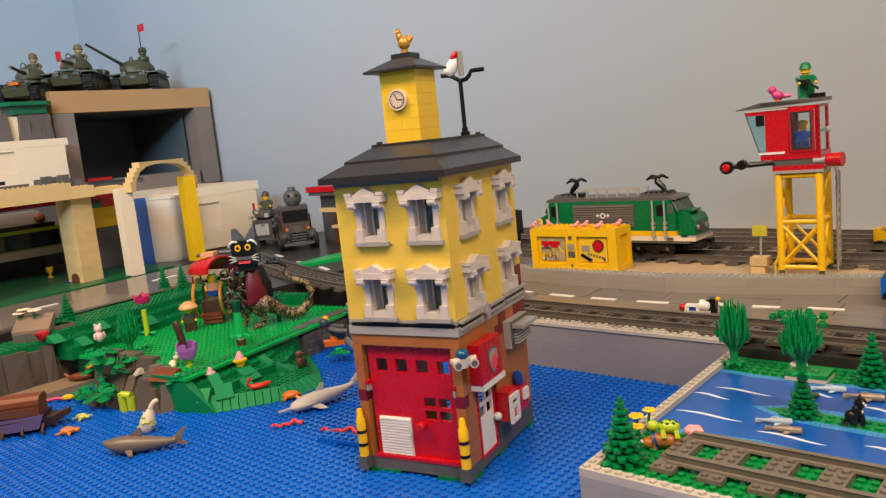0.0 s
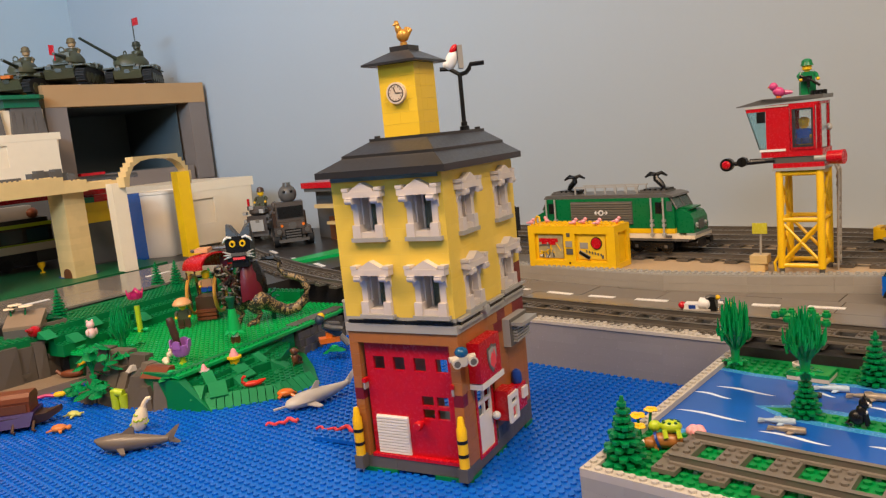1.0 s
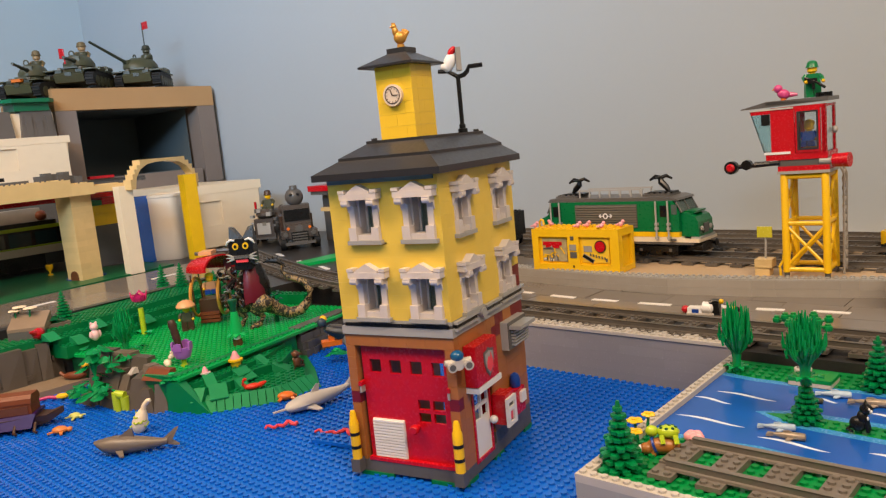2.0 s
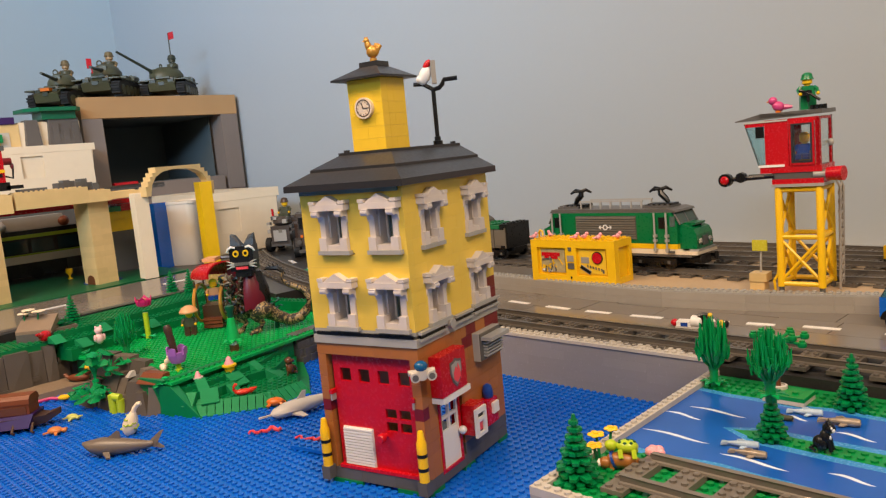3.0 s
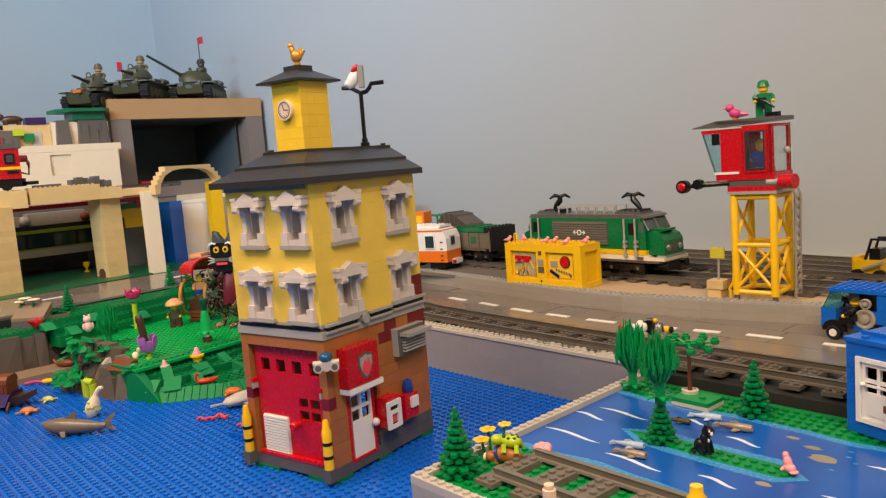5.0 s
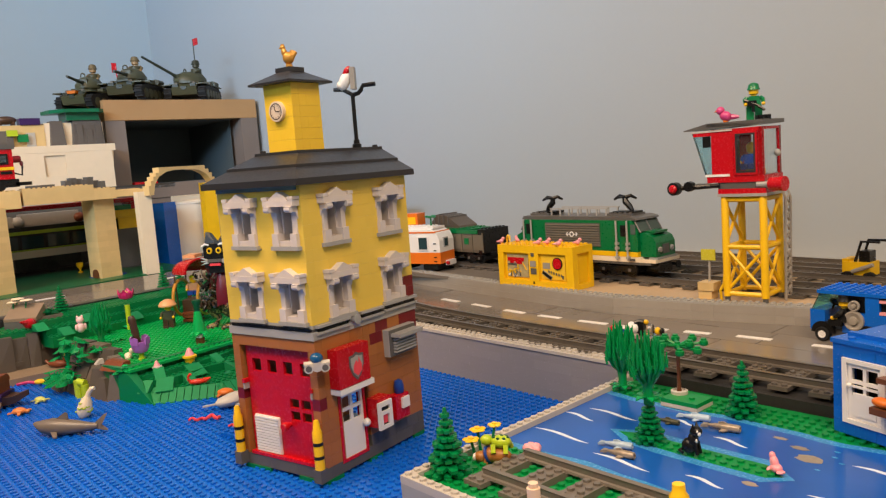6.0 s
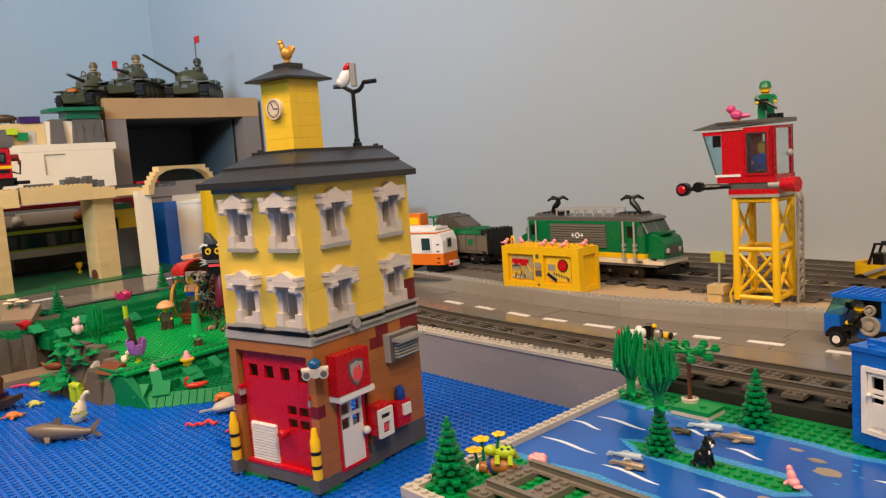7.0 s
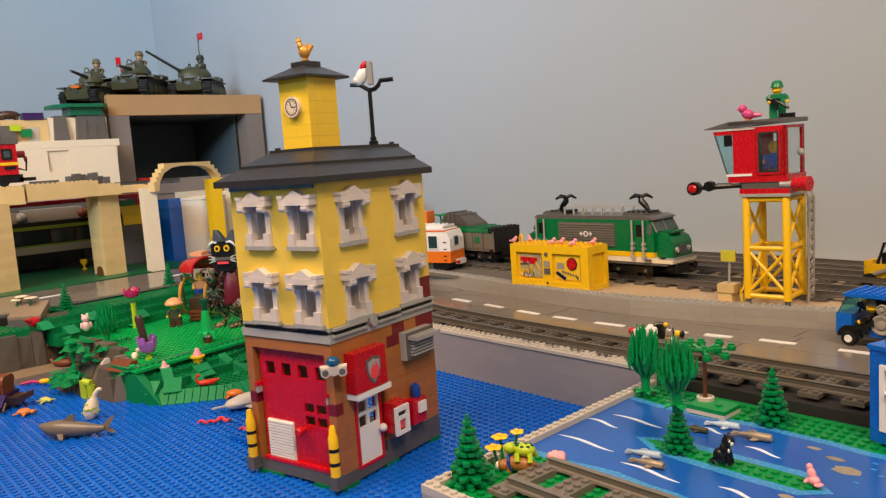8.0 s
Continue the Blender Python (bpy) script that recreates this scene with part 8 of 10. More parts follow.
def diver():
    bm = B()
    box(bm, -0.006, 0.006, -0.010, 0.010, 0.0, 0.005, 3)
    box(bm, -0.004, 0.004, -0.003, 0.003, 0.005, 0.010, 3)
    m = Matrix.Translation((0, 0, 0.014)) @ Matrix.Rotation(radians(38), 4, "X")
    quadbox(bm, [m @ Vector(v) for v in ((-0.004, -0.014, -0.003), (0.004, -0.014, -0.003), (0.004, 0.006, -0.003), (-0.004, 0.006, -0.003), (-0.004, -0.014, 0.004), (0.004, -0.014, 0.004), (0.004, 0.006, 0.004), (-0.004, 0.006, 0.004))], 0)
    for sx in (-1, 1):
        tube(bm, [m @ Vector((sx * 0.004, 0.005, 0.001)), m @ Vector((sx * 0.010, -0.002, 0.004)), m @ Vector((sx * 0.011, -0.010, 0.008))], 0.0026, 8, 1)
        tube(bm, [m @ Vector((sx * 0.003, -0.014, 0)), m @ Vector((sx * 0.004, -0.026, -0.003))], 0.0032, 8, 4)
    c = m @ Vector((0, 0.012, 0.003))
    blob(bm, c, (0.0050, 0.0050, 0.0052), None, 10, 6, 0)
    blob(bm, c + Vector((0.002, -0.002, 0.003)), (0.0040, 0.0040, 0.0040), None, 8, 5, 2)
    solo("toy_figure", bm, [shader("dark_blue_grey_plastic", (0.03, 0.055, 0.09), 0.35), DGREY, YELLOW, ORANGE, MGREY], pose(-0.752, 0.613, 0.016, 0, 0, 148) @ Matrix.Diagonal((1.25, 1.25, 1.25, 1)), "blue toy diver figure leaning on an orange stand", "toy figure", "figures")


diver()


def cat_monster():
    t = thing("cat_beast", to_land((-0.868, 0.579)) @ pose(0, 0, 0, 0, 0, -58) @ Matrix.Diagonal((0.9, 0.9, 1.02, 1)), "black toy brick cat beast with spotted legs and tail", "toy beast")
    # local +x looks towards the front
    hd = part("head", B(), BLACK, t)
    bm = B()
    box(bm, -0.014, 0.016, -0.0175, 0.0175, 0.086, 0.118)
    box(bm, -0.012, 0.014, -0.012, 0.012, 0.078, 0.088)
    hd.data = finish(bev(bm, 0.001), BLACK)
    for s in (-1, 1):
        bm = B()
        c = [(-0.010, s * 0.0015, 0.118), (0.008, s * 0.0015, 0.118), (0.008, s * 0.0172, 0.118), (-0.010, s * 0.0172, 0.118)]
        quadbox(bm, c + [(-0.006, s * 0.0105, 0.1315), (0.002, s * 0.0105, 0.1315), (0.002, s * 0.0170, 0.1330), (-0.006, s * 0.0170, 0.1330)])
        part("ear", bm, BLACK, hd)
        bm = B()
        cyl(bm, (0.016, s * 0.0072, 0.109), (0.0188, s * 0.0072, 0.109), 0.0043, n=16)
        e = part("eye", bm, YELLOW, hd, "yellow eye", smooth=True)
        bm = B()
        cyl(bm, (0.0188, s * 0.0072, 0.109), (0.0194, s * 0.0072, 0.109), 0.0022, n=10)
        part("pupil", bm, BLACK, e)
        bm = B()
        tube(bm, [(0.0175, s * 0.0075, 0.1165), (0.0185, s * 0.013, 0.1180), (0.018, s * 0.018, 0.115), (0.016, s * 0.0205, 0.1110)], [0.0012, 0.0017, 0.0018, 0.0009], 7)
        part("brow", bm, WHITE, hd, "white brow", smooth=True)
        for k in range(3):
            bm = B()
            tube(bm, [(0.0165, s * 0.011, 0.0955 - k * 0.0012), (0.0185, s * 0.016, 0.0980 - k * 0.0030), (0.0180, s * 0.022, 0.1000 - k * 0.0050)], [0.0016, 0.0013, 0.0004], 6)
            part("whisker", bm, LGREY, hd, "grey whisker", smooth=True)
    part("muzzle", rbox(0.0155, 0.0205, -0.0105, 0.0105, 0.0935, 0.0972, 0.0012), DGREY, hd, "grey muzzle")
    part("mouth", rbox(0.0155, 0.0190, -0.0085, 0.0085, 0.0885, 0.0918, 0.0004), CORAL, hd, "pink mouth")
    # body with dark red cape
    bm = B()
    lathe(bm, [(0.014, 0.030), (0.019, 0.040), (0.019, 0.058), (0.015, 0.072), (0.010, 0.082)], 12, 0, Matrix.Translation((-0.010, 0.006, 0)) @ Matrix.Diagonal((1.1, 1.2, 1.0, 1)))
    part("body", bm, BLACK, t, smooth=True)
    bm = B()
    lo = []
    for z, r, sh in ((0.034, 0.024, 0.0), (0.050, 0.023, 0.001), (0.066, 0.019, 0.001), (0.080, 0.012, 0.002)):
        row = [Vector((-0.008 + sh - r * math.cos(a), r * 1.05 * math.sin(a), z + 0.0015 * math.sin(9 * a))) for a in [math.pi * (-0.38 + 0.86 * i / 16) + 1.80 for i in range(17)]]
        lo.append(row)
    for a, b in zip(lo, lo[1:]):
        va, vb = [bm.verts.new(p) for p in a], [bm.verts.new(p) for p in b]
        for i in range(16):
            bm.faces.new((va[i], va[i + 1], vb[i + 1], vb[i]))
    bmesh.ops.remove_doubles(bm, verts=bm.verts, dist=1e-6)
    bmesh.ops.solidify(bm, geom=bm.faces[:], thickness=0.0012)
    part("cape", bm, CAPE, t, "dark red cape", smooth=True)
    # chains, straps and dull metal bits on the chest
    rnd = random.Random(6)
    for name, mat, count, r, label in (("chain", IRON, 26, 0.0011, "dull metal chain links"), ("straps", DBROWN, 22, 0.0016, "dark brown straps"), ("dark_bits", BLACK, 16, 0.0026, "black armour bits")):
        bm = B()
        for k in range(count):
            c = Vector((0.010 + rnd.uniform(-0.010, 0.006), rnd.uniform(-0.034, -0.004), rnd.uniform(0.030, 0.080)))
            u = Vector((rnd.uniform(-0.5, 0.5), rnd.uniform(-1, 1), rnd.uniform(-1, 1))).normalized() * rnd.uniform(0.003, 0.007)
            w = Vector((0.3, rnd.uniform(-1, 1), rnd.uniform(-1, 1))).normalized() * 0.003
            tube(bm, [c - u, c - u * 0.4 + w, c + u * 0.4 + w, c + u], r, 6)
        part(name, bm, mat, t, label, smooth=True)
    # spotted legs and tail
    for y, x0 in ((0.012, 0.004), (-0.016, -0.006)):
        lg = part("leg", B(), SPOT, t, "dark leg with tan spots")
        bm = B()
        blob(bm, (x0, y + 0.003, 0.031), (0.0130, 0.0185, 0.0125), Matrix.Identity(4), 12, 8)
        tube(bm, [(x0 + 0.002, y - 0.008, 0.028), (x0 + 0.002, y - 0.001, 0.020), (x0 - 0.002, y + 0.004, 0.013), (x0 + 0.002, y, 0.006), (x0 + 0.008, y - 0.007, 0.0030), (x0 + 0.013, y - 0.013, 0.0026)], [0.0085, 0.0065, 0.0042, 0.0040, 0.0042, 0.0026], 9)
        lg.data = finish(bm, SPOT, True)
    bm = B()
    tube(bm, [(-0.006, 0.022, 0.028), (-0.014, 0.036, 0.018), (-0.018, 0.052, 0.011), (-0.020, 0.068, 0.013), (-0.020, 0.081, 0.024), (-0.020, 0.085, 0.038), (-0.020, 0.078, 0.050), (-0.020, 0.066, 0.055), (-0.020, 0.054, 0.059), (-0.020, 0.047, 0.067), (-0.020, 0.049, 0.077)], [0.0110, 0.0084, 0.0076, 0.0070, 0.0062, 0.0054, 0.0046, 0.0040, 0.0032, 0.0027, 0.0022], 10)
    part("tail", bm, SPOT, t, "dark tail with tan markings", smooth=True)
    bm = B()
    tube(bm, [(-0.020, 0.050, 0.0760), (-0.020, 0.042, 0.0815), (-0.020, 0.026, 0.0825)], [0.0026, 0.0036, 0.0022], 6)
    for k in range(8):
        a = -0.8 + 0.60 * k
        c = Vector((-0.020, 0.048 - 0.003 * k, 0.0780 + 0.0006 * k))
        tube(bm, [c, c + Vector((0.002 * math.cos(3 * a), 0.0075 * math.cos(a), 0.0085 * math.sin(a)))], [0.0021, 0.0004], 5)
    part("tail_tip", bm, BLACK, t, "black spiky tail tip")


IRON = shader("dull_iron_plastic", (0.22, 0.19, 0.15), 0.35, 0.3, metal=0.5)
CAPE = shader("dark_red_cloth_plastic", (0.12, 0.003, 0.014), 0.34, 0.25)


def spotted():
    m = shader("spotted_plastic", (0.03, 0.024, 0.018), 0.4)
    nt = m.node_tree
    b = nt.nodes["Principled BSDF"]
    tc = nt.nodes.new("ShaderNodeTexCoord")
    no = nt.nodes.new("ShaderNodeTexNoise")
    no.inputs["Scale"].default_value, no.inputs["Detail"].default_value, no.inputs["Distortion"].default_value = 120, 1, 2.2
    rp = nt.nodes.new("ShaderNodeValToRGB")
    rp.color_ramp.elements[0].position, rp.color_ramp.elements[0].color = 0.50, (0.028, 0.022, 0.016, 1)
    rp.color_ramp.elements[1].position, rp.color_ramp.elements[1].color = 0.54, (0.30, 0.20, 0.085, 1)
    nt.links.new(tc.outputs["Object"], no.inputs["Vector"])
    nt.links.new(no.outputs["Fac"], rp.inputs["Fac"])
    nt.links.new(rp.outputs["Color"], b.inputs["Base Color"])
    return m


SPOT = spotted()
cat_monster()


def red_cart():
    t = thing("red_cart", to_land((-0.964, 0.580)) @ pose(0, 0, 0, 0, 0, -58) @ Matrix.Diagonal((1.12, 1.12, 1.08, 1)), "toy cart with a glossy red canopy and golden hoop wheels", "toy cart")
    bm = B()
    loops = []
    for k in range(19):
        a = math.pi * (-0.04 + 1.08 * k / 18)
        loops.append((math.cos(a), math.sin(a)))
    rows = []
    for xx, r, z in ((-0.030, 0.0050, 0.060), (-0.026, 0.0130, 0.061), (-0.016, 0.0200, 0.062), (0.0, 0.0225, 0.063), (0.014, 0.0235, 0.064), (0.024, 0.0235, 0.066)):
        rows.append([Vector((xx, r * c, z + r * 0.95 * s)) for c, s in loops] + [Vector((xx, (r - 0.0022) * c, z - 0.0006 + (r - 0.0022) * 0.95 * s)) for c, s in loops[::-1]])
    rings(bm, rows)
    part("canopy", bm, RED, t, "glossy red canopy", Matrix.Translation((0.006, 0.002, 0.021)) @ Matrix.Rotation(radians(48), 4, "Z") @ Matrix.Diagonal((1.15, 1.0, 0.78, 1)), True)
    part("hood_side", rbox(-0.010, 0.002, 0.020, 0.032, 0.040, 0.080, 0.003), DRED, t, "dark red hood side")
    part("roof_tile", rbox(-0.010, 0.014, -0.006, 0.010, 0.0885, 0.0930, 0.0010), PEACH, t, "tan tile")
    for pa, pb in (((-0.012, 0.004, 0.0900), (-0.016, 0.056, 0.0880)), ((-0.012, -0.002, 0.0890), (-0.016, -0.018, 0.088))):
        bm = B()
        tube(bm, [pa, pb], 0.0024, 7)
        part("pole", bm, DGREY, t, smooth=True)
    for s in (-1, 1):
        w = part("wheel", B(), GOLD, t, "golden hoop wheel")
        bm = B()
        tube(bm, [(0.006 + 0.0245 * math.cos(a), s * 0.0165 - 0.001 * math.cos(a), 0.0350 + 0.0245 * math.sin(a)) for a in [2 * math.pi * i / 28 for i in range(29)]], 0.0022, 7)
        w.data = finish(bm, GOLD, True)
    part("box", rbox(-0.012, 0.016, -0.0125, 0.0125, 0.014, 0.032, 0.0006), DBROWN, t, "dark brown wooden box")
    for z in (0.003, 0.008, 0.0125):
        part("slat", rbox(0.008, 0.020, -0.012, 0.012, z, z + 0.0036, 0.0004), BROWN_R, t, "brown slat")
    for x, y in ((-0.014, -0.016), (-0.014, 0.016), (0.020, -0.016), (0.020, 0.016)):
        bm = B()
        cyl(bm, (x, y, 0.020), (x, y * 1.1, 0.066), 0.0010, n=7)
        part("post", bm, DBROWN, t, smooth=True)
    bm = B()
    rnd = random.Random(9)
    for k in range(16):
        blob(bm, (0.004 + rnd.uniform(-0.010, 0.020), rnd.uniform(0.018, 0.036), rnd.uniform(0.016, 0.050)), (0.0040, 0.0030, 0.0022), None, 6, 4)
    part("load", bm, DGREY, t, "heap of dull grey goods", smooth=True)
    figure(t.matrix_basis @ pose(0.008, 0.002, 0.0390, 0, 0, 15), PEACH, DBLUE, LIME, "toy figure seated in the red cart", hat_kind="hair", seated=True, s=0.9)


red_cart()
bm = B()
tube(bm, [(0, 0, 0), (0.002, 0, 0.020), (-0.002, 0, 0.036)], [0.0035, 0.0022, 0.0016], 7)
for k in range(14):
    a, f = k * 2.4, k / 14
    q = [Matrix.Translation((0, 0, 0.012 + 0.030 * f)) @ Matrix.Rotation(a, 4, "Z") @ Vector(v) for v in ((0.001, -0.0012, 0), (0.008, -0.0035, 0.003), (0.013, 0, 0.001), (0.008, 0.0035, 0.003), (0.001, 0.0012, 0))]
    rings(bm, [q, [v + Vector((0, 0, 0.001)) for v in q]])
solo("leafy_shrub", bm, DGREEN, to_land((-0.862, 0.612)), "dark green toy shrub behind the cat beast", "toy plant")


# ---- sea creatures on the water ----
def shark(m, mat, label, s=1.0):
    bm = B()
    prof = [(-0.038, 0.0030, 0.0010, 0.0132), (-0.034, 0.0062, 0.0036, 0.0114), (-0.028, 0.0086, 0.0070, 0.0092), (-0.018, 0.0102, 0.0093, 0.0085), (-0.004, 0.0096, 0.0088, 0.0080), (0.012, 0.0072, 0.0066, 0.0078), (0.026, 0.0044, 0.0042, 0.0076), (0.034, 0.0026, 0.0030, 0.0080)]
    loops = []
    for x, ry, rz, zc in prof:
        loops.append([Vector((x, ry * math.cos(a), max(0.0004, zc + rz * math.sin(a)))) for a in [2 * math.pi * k / 14 for k in range(14)]])
    rings(bm, loops)
    def fin(c):
        rings(bm, [[Vector(v) for v in r] for r in c])
    fin([[(-0.015, -0.0018, 0.0155), (0.001, -0.0014, 0.0140), (0.001, 0.0014, 0.0140), (-0.015, 0.0018, 0.0155)], [(-0.002, -0.0004, 0.0240), (0.001, -0.0003, 0.0230), (0.001, 0.0003, 0.0230), (-0.002, 0.0004, 0.0240)]])
    fin([[(0.030, -0.0014, 0.006), (0.037, -0.001, 0.006), (0.037, 0.001, 0.010), (0.030, 0.0014, 0.011)], [(0.042, -0.0004, 0.0195), (0.046, -0.0003, 0.021), (0.046, 0.0003, 0.022), (0.042, 0.0004, 0.0205)]])
    fin([[(0.030, -0.0014, 0.006), (0.037, -0.001, 0.006), (0.037, 0.001, 0.010), (0.030, 0.0014, 0.009)], [(0.041, -0.0004, 0.003), (0.045, -0.0003, 0.003), (0.045, 0.0003, 0.0045), (0.041, 0.0004, 0.0045)]])
    for sd in (-1, 1):
        fin([[(-0.016, sd * 0.008, 0.0045), (-0.008, sd * 0.008, 0.0045), (-0.008, sd * 0.008, 0.0065), (-0.016, sd * 0.008, 0.0065)], [(-0.008, sd * 0.0160, 0.0008), (-0.004, sd * 0.0155, 0.0008), (-0.004, sd * 0.0155, 0.0022), (-0.008, sd * 0.0160, 0.0022)]])
    return solo("toy_shark", bm, mat, m @ Matrix.Diagonal((s, s, s, 1)), label, "toy shark", "sharks")


SHARKG = shader("shark_grey_plastic", (0.155, 0.125, 0.102), 0.32)
SHARKW = shader("shark_pale_plastic", (0.58, 0.54, 0.50), 0.32)
shark(pose(-0.682, 0.316, 0.0016, 0, 0, 42), SHARKG, "brown-grey toy shark lying on the blue studs", 0.94)


def sawfish():
    bm = B()
    loops = []
    for x, ry, rz, zc in ((-0.031, 0.0020, 0.0014, 0.0060), (-0.027, 0.0075, 0.0046, 0.0064), (-0.014, 0.0112, 0.0072, 0.0076), (0.002, 0.0108, 0.0078, 0.0082), (0.018, 0.0075, 0.0064, 0.0086), (0.032, 0.0042, 0.0042, 0.0098), (0.042, 0.0022, 0.0026, 0.0120)):
        loops.append([Vector((x, ry * math.cos(a), zc + rz * math.sin(a))) for a in [2 * math.pi * k / 12 for k in range(12)]])
    rings(bm, loops)
    box(bm, -0.044, -0.028, -0.0013, 0.0013, 0.0052, 0.0068)
    def fin(a, b):
        rings(bm, [[Vector(v) for v in a], [Vector(v) for v in b]])
    fin([(-0.006, -0.001, 0.011), (0.006, -0.001, 0.011), (0.006, 0.001, 0.011), (-0.006, 0.001, 0.011)], [(0.005, -0.0003, 0.0235), (0.009, -0.0003, 0.0230), (0.009, 0.0003, 0.0230), (0.005, 0.0003, 0.0235)])
    fin([(0.036, -0.001, 0.009), (0.043, -0.001, 0.009), (0.043, 0.001, 0.012), (0.036, 0.001, 0.012)], [(0.050, -0.0003, 0.024), (0.055, -0.0003, 0.026), (0.055, 0.0003, 0.027), (0.050, 0.0003, 0.025)])
    for sd in (-1, 1):
        fin([(-0.016, sd * 0.006, 0.005), (-0.004, sd * 0.006, 0.005), (-0.004, sd * 0.006, 0.007), (-0.016, sd * 0.006, 0.007)], [(-0.004, sd * 0.020, 0.002), (0.001, sd * 0.020, 0.002), (0.001, sd * 0.020, 0.003), (-0.004, sd * 0.020, 0.003)])
    solo("toy_sawfish", bm, SHARKW, pose(-0.622, 0.478, 0.0010, 0, 0, 78), "pale grey toy sawfish lying on the blue studs", "toy fish")


sawfish()


def wriggle(p, rz, label, n=14, amp=0.0038, ln=0.036):
    bm = B()
    tube(bm, [(-ln / 2 + ln * i / n, amp * math.sin(i * 1.35), 0.0022 + 0.0010 * math.sin(i * 0.8)) for i in range(n + 1)], [0.0008 + 0.0011 * min(1, 0.3 + i / n) for i in range(n + 1)], 7)
    solo("coral_tentacle", bm, CORAL, pose(p[0], p[1], 0.0016, 0, 0, rz), label, "toy tentacle", "tentacles")


wriggle((-0.604, 0.424), 62, "coral red toy tentacle on the blue studs", ln=0.030)
wriggle((-0.541, 0.438), 28, "coral red toy tentacle on the blue studs", ln=0.040)
bm = B()
blob(bm, (0, 0, 0.0042), (0.0095, 0.0070, 0.0045))
for a in (0.6, 2.2, 4.0, 5.6):
    tube(bm, [(0.007 * math.cos(a), 0.006 * math.sin(a), 0.003), (0.012 * math.cos(a), 0.010 * math.sin(a), 0.001)], 0.0018, 6)
solo("orange_crab", bm, ORANGE, pose(-0.668, 0.478, 0.0016, 0, 0, 50), "orange toy crab at the bank foot", "toy crab")


def turtle(p, rz, mat, label, s=1.0):
    bm = B()
    blob(bm, (0, 0, 0.0038), (0.0095, 0.0078, 0.0046))
    blob(bm, (0.0115, 0, 0.0036), (0.0036, 0.0030, 0.0028))
    for a, l in ((0.9, 0.016), (-0.9, 0.016), (2.5, 0.0125), (-2.5, 0.0125)):
        d = Vector((math.cos(a), math.sin(a), 0))
        q = [d * 0.006 + Vector((-d.y, d.x, 0)) * w + Vector((0, 0, 0.0025)) for w in (-0.0024, 0.0024)] + [d * l + Vector((-d.y, d.x, 0)) * w + Vector((-0.002, 0, 0.0012)) for w in (0.0014, -0.0014)]
        rings(bm, [q, [v + Vector((0, 0, 0.0014)) for v in q]])
    solo("toy_turtle", bm, mat, pose(*p, 0, 0, rz) @ Matrix.Diagonal((s, s, s, 1)), label, "toy turtle", "turtles")


ORANGEB = shader("orange_brown_turtle_plastic", (0.60, 0.20, 0.05), 0.33)
turtle((-0.808, 0.299, 0.0016), 40, ORANGEB, "orange-brown toy turtle on the blue studs", 0.85)
LIMEP = shader("pale_lime_plastic", (0.62, 0.62, 0.16), 0.33)
turtle((-0.842, 0.328, 0.0012), 20, LIMEP, "pale lime toy turtle on the blue studs", 0.72)


def goose():
    bm = B()
    lathe(bm, [(0.0040, 0), (0.0068, 0.004), (0.0078, 0.010), (0.0060, 0.018), (0.0030, 0.024)], 12, 0, Matrix.Rotation(radians(-8), 4, "Y"))
    tube(bm, [(-0.003, 0, 0.021), (-0.004, 0, 0.028), (-0.007, 0, 0.033), (-0.010, 0, 0.034)], [0.0030, 0.0024, 0.0024, 0.0020], 9)
    t = solo("white_goose", bm, IVORY, pose(-0.730, 0.343, 0.0016, 0, -12, 225), "white toy goose with lime markings on the blue studs", "toy bird")
    for k in range(12):
        a, z = k * 2.4, 0.004 + 0.0155 * ((k * 7) % 12) / 12
        rr = (0.0072 if z < 0.012 else 0.0058) + 0.0004
        c = Vector((rr * math.cos(a) - 0.14 * z, rr * math.sin(a), z))
        u = Vector((-math.sin(a), math.cos(a), 0))
        bm = B()
        tube(bm, [c - u * 0.0022 + Vector((0, 0, 0.0012)), c, c + u * 0.0022 + Vector((0, 0, 0.0014))], 0.0009, 6)
        part("lime_mark", bm, LIME, t, smooth=True)


goose()


